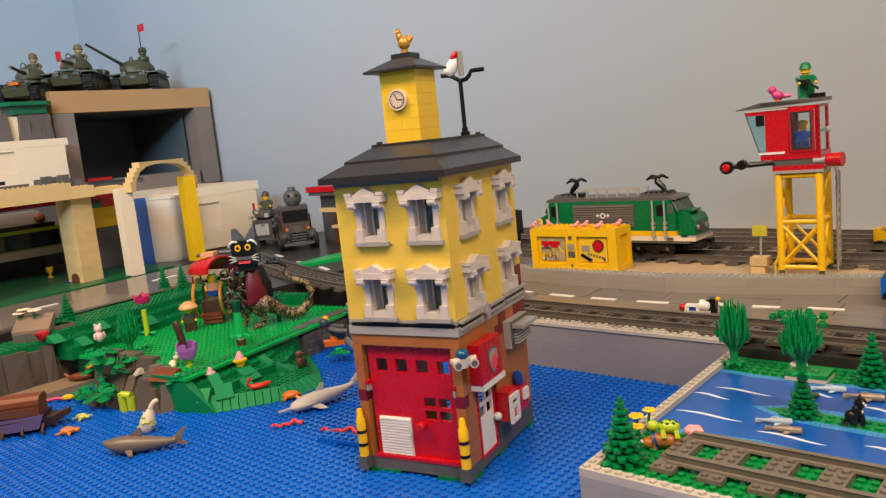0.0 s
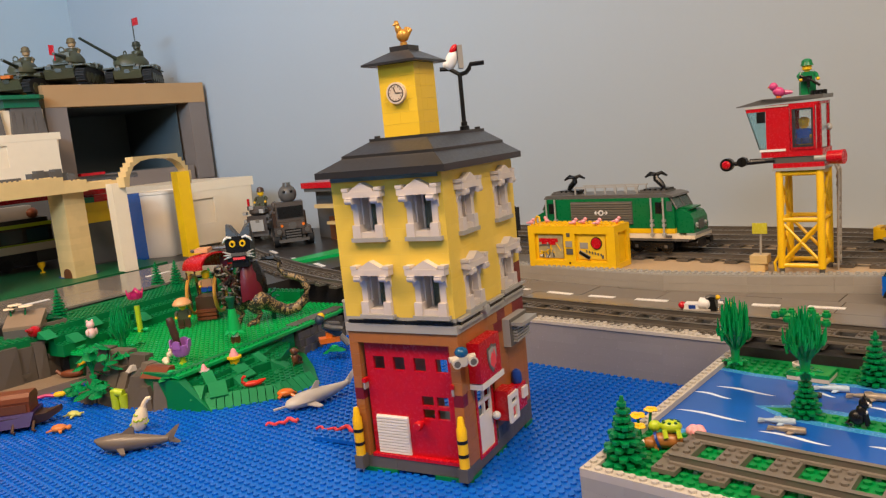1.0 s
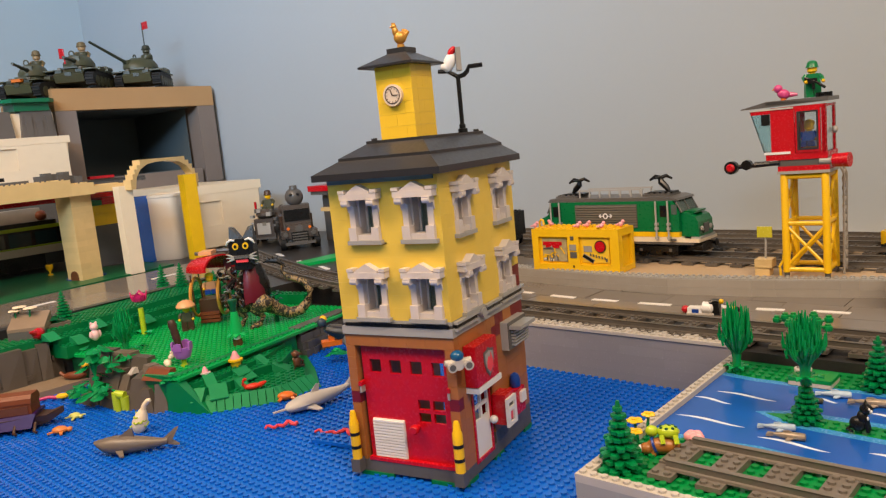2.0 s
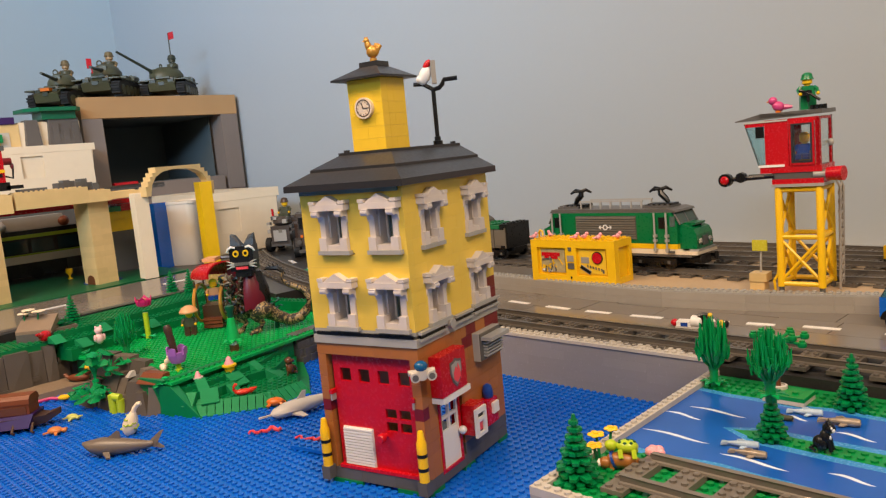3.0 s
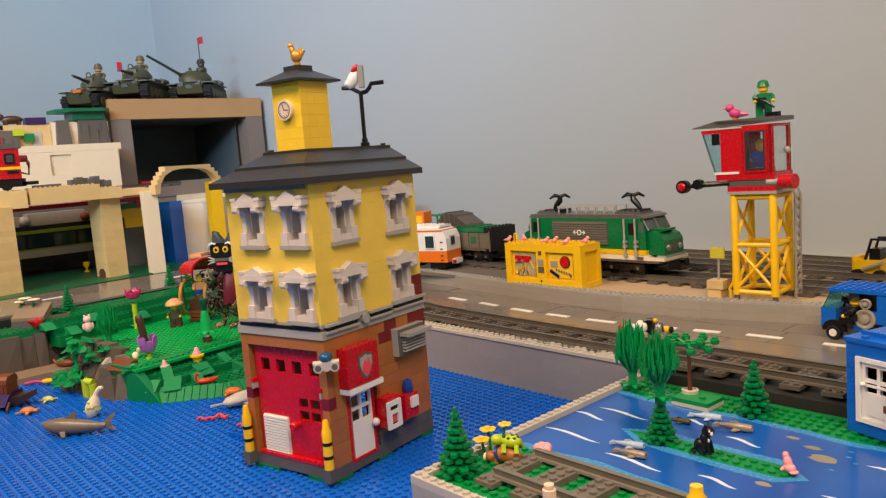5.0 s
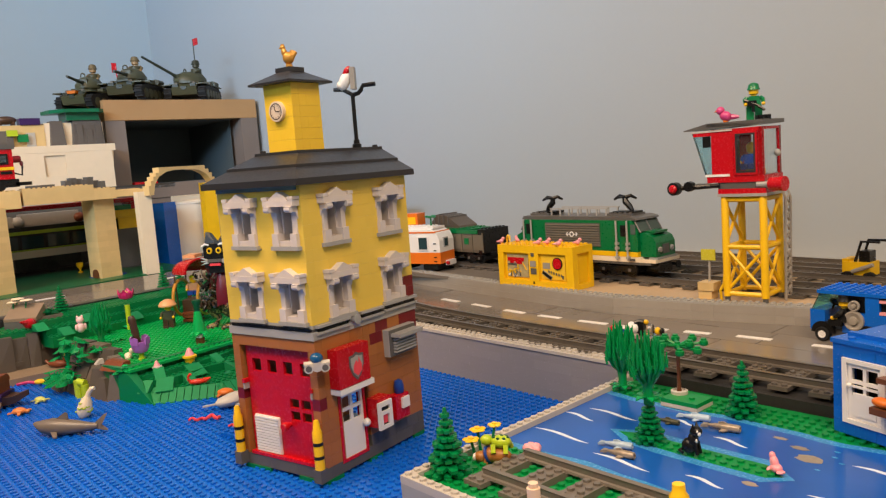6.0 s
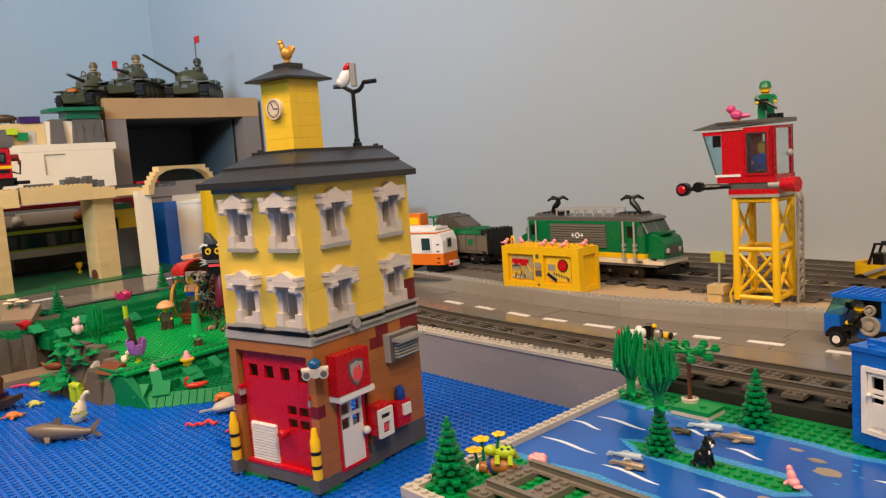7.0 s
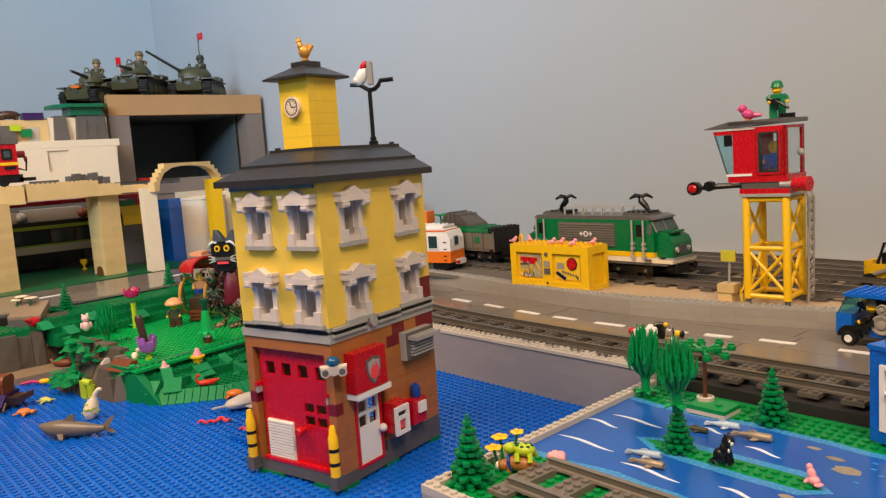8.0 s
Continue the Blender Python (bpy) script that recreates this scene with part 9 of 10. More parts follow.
def treasure_boat():
    t = thing("treasure_boat", pose(-0.872, 0.276, 0.0016, 0, 0, 50), "dark toy boat with purple cloth and a brown chest", "toy boat")
    bm = B()
    loops = []
    for x, w, z0, z1 in ((-0.050, 0.004, 0.014, 0.020), (-0.036, 0.014, 0.004, 0.016), (-0.010, 0.018, 0.002, 0.014), (0.020, 0.016, 0.002, 0.014), (0.038, 0.009, 0.004, 0.013), (0.053, 0.002, 0.012, 0.018)):
        loops.append([Vector((x, -w, z1)), Vector((x, -w * 0.6, z0)), Vector((x, w * 0.6, z0)), Vector((x, w, z1))])
    rings(bm, loops)
    part("hull", bm, DBROWN, t, "dark brown hull")
    for i in range(4):
        bm = B()
        tube(bm, [(-0.030 + 0.020 * i, -0.017, 0.009), (-0.030 + 0.020 * i, -0.024, 0.002), (-0.027 + 0.020 * i, -0.026, 0.001)], 0.0015, 6)
        part("oar", bm, DBROWN, t, smooth=True)
    bm = B()
    quadbox(bm, [(-0.048, -0.0225, 0.0045), (0.026, -0.0205, 0.0045), (0.026, 0.0205, 0.0045), (-0.048, 0.0225, 0.0045), (-0.040, -0.016, 0.0160), (0.030, -0.014, 0.0175), (0.030, 0.014, 0.0175), (-0.040, 0.016, 0.0160)])
    part("cloth", bev(bm, 0.002), PURPLE, t, "dark purple cloth")
    c = thing("treasure_chest", t.matrix_basis @ pose(0.004, 0, 0.0155), "reddish brown toy treasure chest in the boat", "chest")
    part("chest_body", rbox(-0.022, 0.022, -0.012, 0.012, 0, 0.013, 0.0008), BROWN_R, c)
    bm = B()
    extrude(bm, [(-0.0128, 0.013), (0.0128, 0.013), (0.0120, 0.018), (0.008, 0.0215), (-0.008, 0.0215), (-0.0120, 0.018)], -0.023, 0.023, 0, Matrix(((0, 0, 1, 0), (1, 0, 0, 0), (0, 1, 0, 0), (0, 0, 0, 1))))
    part("lid", bev(bm, 0.0006), BROWN_R, c)
    part("front_panel", rbox(-0.019, 0.019, -0.0132, -0.0119, 0.002, 0.0105, 0.0004), BROWN, c)
    figure(t.matrix_basis @ pose(-0.034, 0.004, 0.0155, 0, 0, -90), YELLOW, RED, BROWN, "toy sailor figure behind the treasure chest", hat_kind="hair")


treasure_boat()


def parrot_heap():
    bm = B()
    tube(bm, [(-0.020, 0, 0.002), (-0.006, 0.001, 0.004), (0.004, 0.0, 0.003)], 0.0020, 7, 0)
    blob(bm, (0.010, 0, 0.004), (0.0080, 0.0050, 0.0034), None, 8, 5, 1)
    blob(bm, (0.020, 0.004, 0.005), (0.0090, 0.0060, 0.0042), None, 8, 5, 2)
    for s in (-1, 1):
        tube(bm, [(0.020, 0.004, 0.004), (0.026, 0.004 + s * 0.011, 0.002)], 0.0017, 6, 2)
    solo("frog_and_parrot", bm, [MAGENTA, YELLOW, MGREEN], pose(-0.934, 0.342, 0.0016, 0, 0, 48), "magenta yellow and green toy animals on the water edge", "toy animal")
    bm = B()
    blob(bm, (0, 0, 0.005), (0.0150, 0.0060, 0.0050))
    blob(bm, (0.012, 0.001, 0.012), (0.0050, 0.0045, 0.0050))
    tube(bm, [(-0.012, 0, 0.004), (-0.020, 0.003, 0.009)], 0.0022, 6)
    solo("brown_dog", bm, BROWN_R, pose(-0.972, 0.384, 0.0090, 0, 0, 40), "reddish brown toy animal on the sand slab", "toy animal")
    bm = B()
    blob(bm, (0, 0, 0), (0.0045, 0.0045, 0.0042))
    solo("yellow_ball", bm, YELLOW, pose(-0.960, 0.393, 0.0265), "yellow toy ball on the brown animal", "ball")


parrot_heap()
for k, (x, y) in enumerate(((-1.060, 0.357), (-1.050, 0.370), (-1.068, 0.362))):
    flower((x, y, 0.080), MGREEN, IVORY, "white toy flower on the pale tile", 0.0085, 0.013 + 0.002 * k, ((k - 1) * 0.005, 0.002))
leaf_plant(pose(-1.044, 0.397, 0.0720), 41, MGREEN, "small green toy frog plant on the tile", 7, 0.013, 0.012)
bm = B()
blob(bm, (0, 0, 0.005), (0.0080, 0.0050, 0.0050))
cyl(bm, (0.004, 0, 0.006), (0.014, 0, 0.009), 0.0035, 0.0008, 8)
solo("red_bird", bm, RED, pose(-1.017, 0.366, 0.0605, 0, 0, -50) @ Matrix.Diagonal((1.3, 1.3, 1.4, 1)), "red toy bird on the cliff edge", "toy bird")
plate = rbox(0, 0.048, 0, 0.016, 0, 0.0032, 0.0003)
pl = solo("blue_plate", plate, BLUE, pose(-0.545, 0.414, 0.0016, 0, 0, 12), "loose blue studded plate lying on the water plates", "plate", smooth=False)
bm = B()
studs(bm, 0, 0, 0.0032, 6, 2)
part("stud_row", bm, BLUE, pl)

OCHRE = shader("ochre_plastic", (0.13, 0.095, 0.040), 0.45)

# ---- far side: ground, bridge, bins, box, tanks ----
def ground_poly(name, pts, z0, z1, mat, label, cat="ground"):
    bm = B()
    extrude(bm, pts, z0, z1)
    return tagged(new(name, finish(bm, mat)), label, cat, "", "structure")


BLACKR = shader("black_road_plastic", (0.030, 0.028, 0.027), 0.3, 0.15, 10.0)
GREENF = shader("flat_green_plastic", (0.0, 0.11, 0.035), 0.35, 0.12, 10.0)
ground_poly("ground_far", [(-2.2, 0.0), (-1.062, 0.0), (-1.062, 0.24), (-1.10, 0.40), (-1.16, 0.66), (-1.19, 0.74), (-2.2, 0.74)], -0.003, ZL - 0.003, TABLE, "dark base under the far roads")
ground_poly("ground_back", [(-2.2, 0.74), (-1.19, 0.74), (-0.98, 0.69), (-0.98, WALLY), (-2.2, WALLY)], -0.003, 0.0600, BLACKR, "dark grey road ground behind the rails")


def far_tiles():
    rd = thing("far_road", pose(0, 0, 0), "grey tiled road with white dashes beside the green strip", "road", "", "structure")
    rnd = random.Random(14)
    for row, (xa, xb) in enumerate(((-1.19, -1.10), (-1.29, -1.19))):
        y = 0.12
        while y < 0.72:
            w = rnd.choice((0.064, 0.096, 0.128))
            sh = -0.10 * max(0, (y - 0.30))
            part("tile", brick_mesh(xb - xa, w, 0.0032, rnd.choice((ROADM, ROADM, MGREYR)), 0.0003), None, rd, m=Matrix.Translation((xa + sh, y, ZL - 0.0032)) @ Matrix.Rotation(radians(6), 4, "Z"))
            y += w
    for y in (0.30, 0.42, 0.63):
        part("dash", brick_mesh(0.008, 0.045, 0.0012, WHITE, 0.0002), None, rd, m=Matrix.Translation((-1.205 - 0.1 * (y - 0.3), y, ZL - 0.0004)) @ Matrix.Rotation(radians(6), 4, "Z"))


# slightly paler grey, picked at random for some far road tiles
MGREYR = shader("paler_grey_tile", (0.23, 0.20, 0.175), 0.2, 0.15, 9.0)
far_tiles()
ground_poly("green_strip", [(-1.30, 0.05), (-1.30, 0.42), (-1.345, 0.66), (-1.36, 0.74), (-1.50, 0.74), (-1.50, 0.68), (-1.62, 0.58), (-1.60, 0.05)], ZL - 0.003, ZL + 0.001, GREENF, "flat green baseplate below the tan bridge")
ground_poly("black_road", [(-1.50, 0.05), (-1.60, 0.05), (-1.62, 0.58), (-1.50, 0.68), (-1.50, 0.74), (-2.2, 0.74), (-2.2, 0.05)], ZL - 0.003, ZL + 0.0006, BLACKR, "dark road plate below the bridge")
ground_poly("truck_green", [(-1.12, 0.83), (-1.09, 0.83), (-1.05, 1.00), (-1.12, 1.05)], 0.058, 0.0655, GREEN, "bright green plate beside the truck road")
for x, y, a in ((-1.30, 0.928, 24), (-1.055, 0.842, 24), (-1.16, 0.875, 24)):
    solo("road_dash", brick_mesh(0.045, 0.008, 0.0012, WHITE, 0.0002), None, pose(x, y, 0.0599, 0, 0, -a + 2), "white road dash tile", "road marking", "dashes", "structure")


def pillar(p, w, d, h, rz, mat, label, arch=True):
    t = thing("bridge_pillar", pose(p[0], p[1], ZL, 0, 0, rz), label, "pillar", "bridge pillars")
    n = 15
    for k in range(n):
        z0, z1 = h * k / n, h * (k + 1) / n
        if k % 2:
            part("brick", rbox(-d, 0, -w / 2, w / 2, z0, z1, 0.00012), mat, t)
        else:
            part("brick", rbox(-d, 0, -w / 2, 0.0, z0, z1, 0.00012), mat, t)
            part("brick", rbox(-d, 0, 0.0001, w / 2, z0, z1, 0.00012), mat, t)
    if arch:
        # dark plate proud of the face, painted as the shade of an arched hole
        bm = B()
        extrude(bm, [(-0.010, 0.0)] + [(-0.010 * math.cos(q), 0.008 + 0.010 * math.sin(q)) for q in [math.pi * i / 8 for i in range(9)]] + [(0.010, 0.0)], 0, 0.0016, 0,
                Matrix(((1, 0, 0, -d / 2), (0, 0, -1, -w / 2), (0, 1, 0, 0), (0, 0, 0, 1))))
        part("arch_recess", bm, BROWN, t, "dark raised plate standing in for an arched hole")
    return t


pillar((-1.382, 0.596), 0.041, 0.041, 0.150, 13, TAN, "tan brick bridge pillar standing on the green strip")
pillar((-1.351, 0.405), 0.041, 0.041, 0.150, 13, TAN, "tan brick bridge pillar standing on the green strip", False)
bm = B()
cyl(bm, (0, 0, 0), (0, 0, 0.0016), 0.034, n=24)
solo("blue_pool", bm, DBLUE, pose(-1.42, 0.60, ZL + 0.0008), "round dark blue plate under the bridge pillar", "plate")


def bridge_deck():
    t = thing("bridge_deck", pose(-1.365, 0.0, 0.222), "tan brick bridge deck with a stepped studded edge", "bridge")
    for y0, y1, z0, z1 in ((0.10, 0.400, 0.0, 0.0135), (0.408, 0.452, -0.004, 0.0270), (0.456, 0.575, 0.0, 0.0285), (0.575, 0.614, 0.0, 0.0205), (0.614, 0.668, 0.002, 0.0140)):
        bm = B()
        box(bm, -0.030, 0.004, y0, y1, z0, z1)
        studs(bm, -0.030, y0 + 0.0005, z1, 4, int((y1 - y0) / P), n=8)
        part("deck_block", bm, TAN, t, "tan studded block")
    for x0, x1, y0, y1 in ((-0.56, -0.031, 0.05, 0.430), (-0.190, -0.066, 0.4302, 0.70), (-0.56, -0.400, 0.4302, 0.70)):
        part("deck_slab", rbox(x0, x1, y0, y1, 0.0, 0.0120), DGREY, t, "dark grey upper deck")
    for k in range(7):
        y = 0.530 + 0.0098 * k
        part("rubble", rbox(-0.034 + 0.004 * (k % 2), -0.006 - 0.003 * (k % 3), y, y + 0.0112, 0.0205 if k > 3 else 0.0285, 0.039 + 0.002 * ((k * 5) % 3) - 0.005 * (k > 4), 0.0022), DGREY, t, "dark grey rubble")
    part("rubble", rbox(-0.034, -0.006, 0.470, 0.512, 0.0225, 0.034, 0.003), DGREY, t, "dark grey rubble")


bridge_deck()
track([(-1.46, 0.10), (-1.46, 0.50), (-1.50, 0.66), (-1.58, 0.80)], 0.2340, "dark toy rails on the upper deck", DGREY)
for y in (0.10, 0.40, 0.70):
    slab("deck_support", -1.93, -1.90, y, y + 0.03, ZL - 0.002, 0.222, DGREY, "dark post under the upper deck", "post")


def arch_gate():
    t = thing("arch_gate", pose(-1.352, 0.0, ZL), "tan brick arch on a white leg and a yellow leg", "arch")
    bm = B()
    box(bm, -0.010, 0.014, 0.646, 0.671, 0.0, 0.158)
    part("white_leg", bev(bm, 0.0006), IVORY, t, "warm white tall panel leg")
    bm = B()
    box(bm, -0.038, -0.016, 0.790, 0.816, 0.0, 0.166)
    part("yellow_leg", bev(bm, 0.0006), YELLOW, t, "yellow tall panel leg")
    up = [(0.0, 0.150), (0.0, 0.168), (0.006, 0.168), (0.006, 0.177), (0.012, 0.177), (0.012, 0.185), (0.019, 0.185), (0.019, 0.192), (0.027, 0.192), (0.027, 0.2015)]
    top = up + [(0.140, 0.2015), (0.140, 0.194), (0.149, 0.194), (0.149, 0.186), (0.157, 0.186), (0.157, 0.177), (0.163, 0.177), (0.163, 0.167), (0.170, 0.167), (0.170, 0.150)]
    under = [(0.160, 0.150), (0.154, 0.170), (0.142, 0.184), (0.124, 0.1925), (0.100, 0.1955), (0.066, 0.1955), (0.044, 0.1925), (0.026, 0.184), (0.015, 0.170), (0.010, 0.150)]
    bm = B()
    extrude(bm, top + under, -0.009, 0.009, 0, UPRIGHT)
    part("arch_span", bm, TAN, t, "tan stepped arch", Matrix.Translation((0.020, 0.660, 0)) @ Matrix.Rotation(math.atan2(0.111, -0.035), 4, "Z"))
    part("crown", rbox(-0.066, -0.038, 0.806, 0.832, 0.140, 0.166, 0.0006), TAN, t, "tan block")


arch_gate()


def storage_bin(m, L, D, Z, label, rec, mat):
    """A plastic storage bin with a lid; its long side faces local -y."""
    t = thing("storage_bin", m, label, "storage bin", "bins")
    bm = B()
    lo = [(0.006, 0.006, 0), (L - 0.006, 0.006, 0), (L - 0.006, D - 0.006, 0), (0.006, D - 0.006, 0)]
    hi = [(0, 0, Z * 0.86), (L, 0, Z * 0.86), (L, D, Z * 0.86), (0, D, Z * 0.86)]
    quadbox(bm, lo + hi)
    part("tub", bev(bm, 0.003, 2), mat, t)
    bm = B()
    box(bm, -0.004, L + 0.004, -0.004, D + 0.004, Z * 0.86, Z)
    part("lid", bev(bm, 0.003, 2), mat, t)
    x0, x1, z0, z1 = rec
    bm = B()
    panel(bm, 0.0045, L - 0.0045, 0.004, Z * 0.858, -0.0035, 0.0, [(x0, x1, z0, z1)])
    part("front_panel", bev(bm, 0.0006), mat, t, "front panel with a sunk grip")
    return t


# white bin with its grip side towards the trucks; a second bin on the upper deck
storage_bin(pose(-1.575, 0.915, 0.0600, 0, 0, 86), 0.175, 0.34, 0.146, "white plastic storage bin standing on the back road", (0.018, 0.072, 0.052, 0.108), IVORY)
storage_bin(pose(-1.830, 0.470, 0.2340, 0, 0, 90), 0.305, 0.22, 0.115, "white plastic storage bin standing on the upper deck", (0.145, 0.192, 0.044, 0.092), IVORY)


def round_tub(p, r, h, mat, label):
    bm = B()
    def outline(k):
        return [(k * (sx * r * 0.62 + r * 0.34 * math.cos(a)), k * (sy * r * 0.62 + r * 0.34 * math.sin(a))) for sx, sy, a0 in ((1, 1, 0), (-1, 1, 90), (-1, -1, 180), (1, -1, 270)) for a in [radians(a0 + 22.5 * i) for i in range(5)]]
    rings(bm, [[Vector((x, y, z)) for x, y in outline(k)] for k, z in ((0.94, 0), (1.0, 0.008), (1.0, h * 0.955), (1.035, h * 0.96), (1.035, h), (0.96, h), (0.94, h * 0.985))])
    solo("white_tub", bm, mat, pose(*p, 0, 0, 32), label, "tub", "tubs")


WORN = shader("worn_white_plastic", (0.74, 0.66, 0.55), 0.45, 0.18, 14.0)
round_tub((-1.565, 0.850, 0.0600), 0.048, 0.139, WORN, "worn white plastic tub with rounded corners beside the arch")
bm = B()
box(bm, -0.015, 0.015, -0.022, 0.022, 0, 0.140)
box(bm, -0.017, 0.017, -0.024, 0.010, 0.120, 0.128)
solo("blue_container", bev(bm, 0.004, 2), BLUE, pose(-1.555, 0.778, 0.0600, 0, 0, 30), "blue plastic container behind the arch", "container")


def low_shelf():
    """Parts heaped below the deck: grey box, yellow and green bricks, red beam."""
    t = thing("brick_stack", pose(-1.53, 0.655, ZL), "stacked grey, yellow, green and red bricks below the deck", "brick stack")
    part("grey_box", rbox(-0.05, 0.0, -0.002, 0.085, 0.0, 0.082, 0.001), DGREY, t, "dark grey box")
    part("yellow_block", rbox(-0.045, 0.002, 0.012, 0.072, 0.0822, 0.106, 0.0006), YELLOW, t, "yellow brick")
    part("yellow_block", rbox(-0.045, 0.004, -0.006, 0.066, 0.1062, 0.122, 0.0006), YELLOW, t, "yellow brick")
    part("green_block", rbox(-0.05, 0.006, -0.012, 0.040, 0.1222, 0.132, 0.0006), MGREEN, t, "green brick")
    part("red_block", rbox(-0.05, 0.006, 0.0402, 0.072, 0.1222, 0.136, 0.0006), RED, t, "red brick")
    part("black_block", rbox(-0.05, -0.004, -0.020, 0.012, 0.082, 0.104, 0.0006), BLACK, t, "black brick")
    part("red_beam", rbox(-0.106, -0.030, -0.30, 0.090, 0.1362, 0.1448, 0.0006), RED, t, "long red beam")


low_shelf()


def bus():
    t = thing("toy_bus", pose(-1.655, 0.300, ZL + 0.001), "white and lime toy bus with dark windows below the bridge", "toy bus")
    L = 0.358
    part("lower_body", rbox(-0.06, 0, 0, L, 0.010, 0.043, 0.002), DGREY, t, "dark grey lower body")
    part("white_band", rbox(-0.061, 0.002, 0.13, L + 0.001, 0.034, 0.051, 0.002), IVORY, t, "white band")
    part("lime_band", rbox(-0.0605, 0.0026, 0.13, L + 0.0015, 0.0495, 0.0525, 0.001), LIME, t, "lime band")
    part("window_band", rbox(-0.059, -0.0005, 0.0, L, 0.051, 0.084, 0.001), BLACK, t, "dark windows")
    for k in range(7):
        part("pane", rbox(-0.0002, 0.0010, 0.008 + k * 0.050, 0.050 + k * 0.050, 0.055, 0.080, 0.0005), PANE, t, "dark pane")
    part("lime_band", rbox(-0.0605, 0.001, 0.0, L + 0.001, 0.084, 0.091, 0.001), LIME, t, "lime band")
    part("roof", rbox(-0.058, -0.002, 0.004, L - 0.004, 0.091, 0.100, 0.003), BLACK, t, "black roof")
    for y0, y1, z1 in ((0.10, 0.20, 0.122), (0.215, 0.33, 0.126)):
        part("roof_box", rbox(-0.050, -0.012, y0, y1, 0.100, z1, 0.002), MGREY, t, "grey roof box")
    for y in (0.06, 0.26):
        bm = B()
        cyl(bm, (-0.003, y, 0.012), (0.003, y, 0.012), 0.0125, n=18)
        part("wheel", bm, RUBBER, t, smooth=True)
    part("door", rbox(0.0, 0.0022, 0.19, 0.32, 0.006, 0.034, 0.001), BLACK, t, "dark low door")
    for y in (0.155, 0.168):
        bm = B()
        cyl(bm, (0.0, y, 0.046), (0.003, y, 0.046), 0.004, n=10)
        part("lime_light", bm, LIME, t, smooth=True)
    for k, y in enumerate((0.155, 0.209, 0.330)):
        bm = B()
        blob(bm, (-0.02, y, 0.110), (0.016, 0.014, 0.012))
        part("roof_load", bm, (BROWN_R, LGREY, BROWN_R)[k], t, "brown load on the roof", smooth=True)
    bm = B()
    lathe(bm, [(0.006, 0), (0.006, 0.003), (0.002, 0.004), (0.0028, 0.010), (0.0080, 0.016), (0.0088, 0.024), (0.0070, 0.026)], 12)
    solo("toy_trophy", bm, YELLOW, pose(-1.545, 0.585, ZL + 0.001) @ Matrix.Diagonal((0.8, 0.8, 0.8, 1)), "yellow toy trophy cup on the road", "trophy")

    # added dark block that hides the lit wall behind the bus
    slab("storage_crate", -1.86, -1.76, 0.20, 0.72, ZL - 0.002, 0.205, DGREY, "added dark grey backdrop block below the upper deck", "crate", "")


bus()


def red_train():
    t = thing("red_train", pose(-1.372, 0.30, 0.2500), "red toy train engine with a yellow stripe on the bridge", "toy train")
    part("chassis", rbox(-0.044, 0.0, 0.0, 0.156, 0.006, 0.020, 0.001), BLACK, t)
    part("body", rbox(-0.046, 0.002, 0.0, 0.150, 0.020, 0.072, 0.0008), RED, t)
    part("stripe", rbox(-0.047, 0.0030, 0.0, 0.1505, 0.036, 0.041, 0.0003), YELLOW, t, "yellow stripe")
    part("roof", rbox(-0.048, 0.004, -0.004, 0.154, 0.072, 0.080, 0.001), DGREY, t, "dark grey roof")
    part("cab", rbox(-0.044, 0.0, 0.0, 0.126, 0.080, 0.104, 0.001), RED, t)
    part("cab_roof", rbox(-0.047, 0.003, -0.004, 0.131, 0.104, 0.112, 0.001), BLACK, t, "black roof")
    for y in (0.126, 0.072, 0.020):
        w = part("window", rbox(0.0021, 0.0042, y, y + 0.016, 0.046, 0.064, 0.0005), BLACK, t)
        part("pane", rbox(0.0041, 0.0048, y + 0.003, y + 0.013, 0.049, 0.061, 0.0003), GLASS, w, "pale pane")
    part("mark", rbox(0.0021, 0.0036, 0.128, 0.146, 0.029, 0.034, 0.0003), BLACK, t)
    bm = B()
    cyl(bm, (0.0, 0.150, 0.054), (0.0, 0.162, 0.054), 0.0060, n=12)
    blob(bm, (0.0, 0.163, 0.046), (0.004, 0.003, 0.005))
    part("lamp", bm, DRED, t, "dark red lamp", smooth=True)
    bm = B()
    tube(bm, [(0.0, 0.150, 0.030), (0.0, 0.162, 0.026), (0.0, 0.164, 0.042)], 0.0018, 6)
    box(bm, -0.030, 0.0, 0.150, 0.176, 0.008, 0.014)
    part("coupler", bm, BLACK, t, smooth=True)
    for y in (0.03, 0.075, 0.125):
        bm = B()
        cyl(bm, (-0.002, y, 0.008), (0.003, y, 0.008), 0.0085, n=16)
        part("wheel", bm, BLACK, t, smooth=True)


red_train()


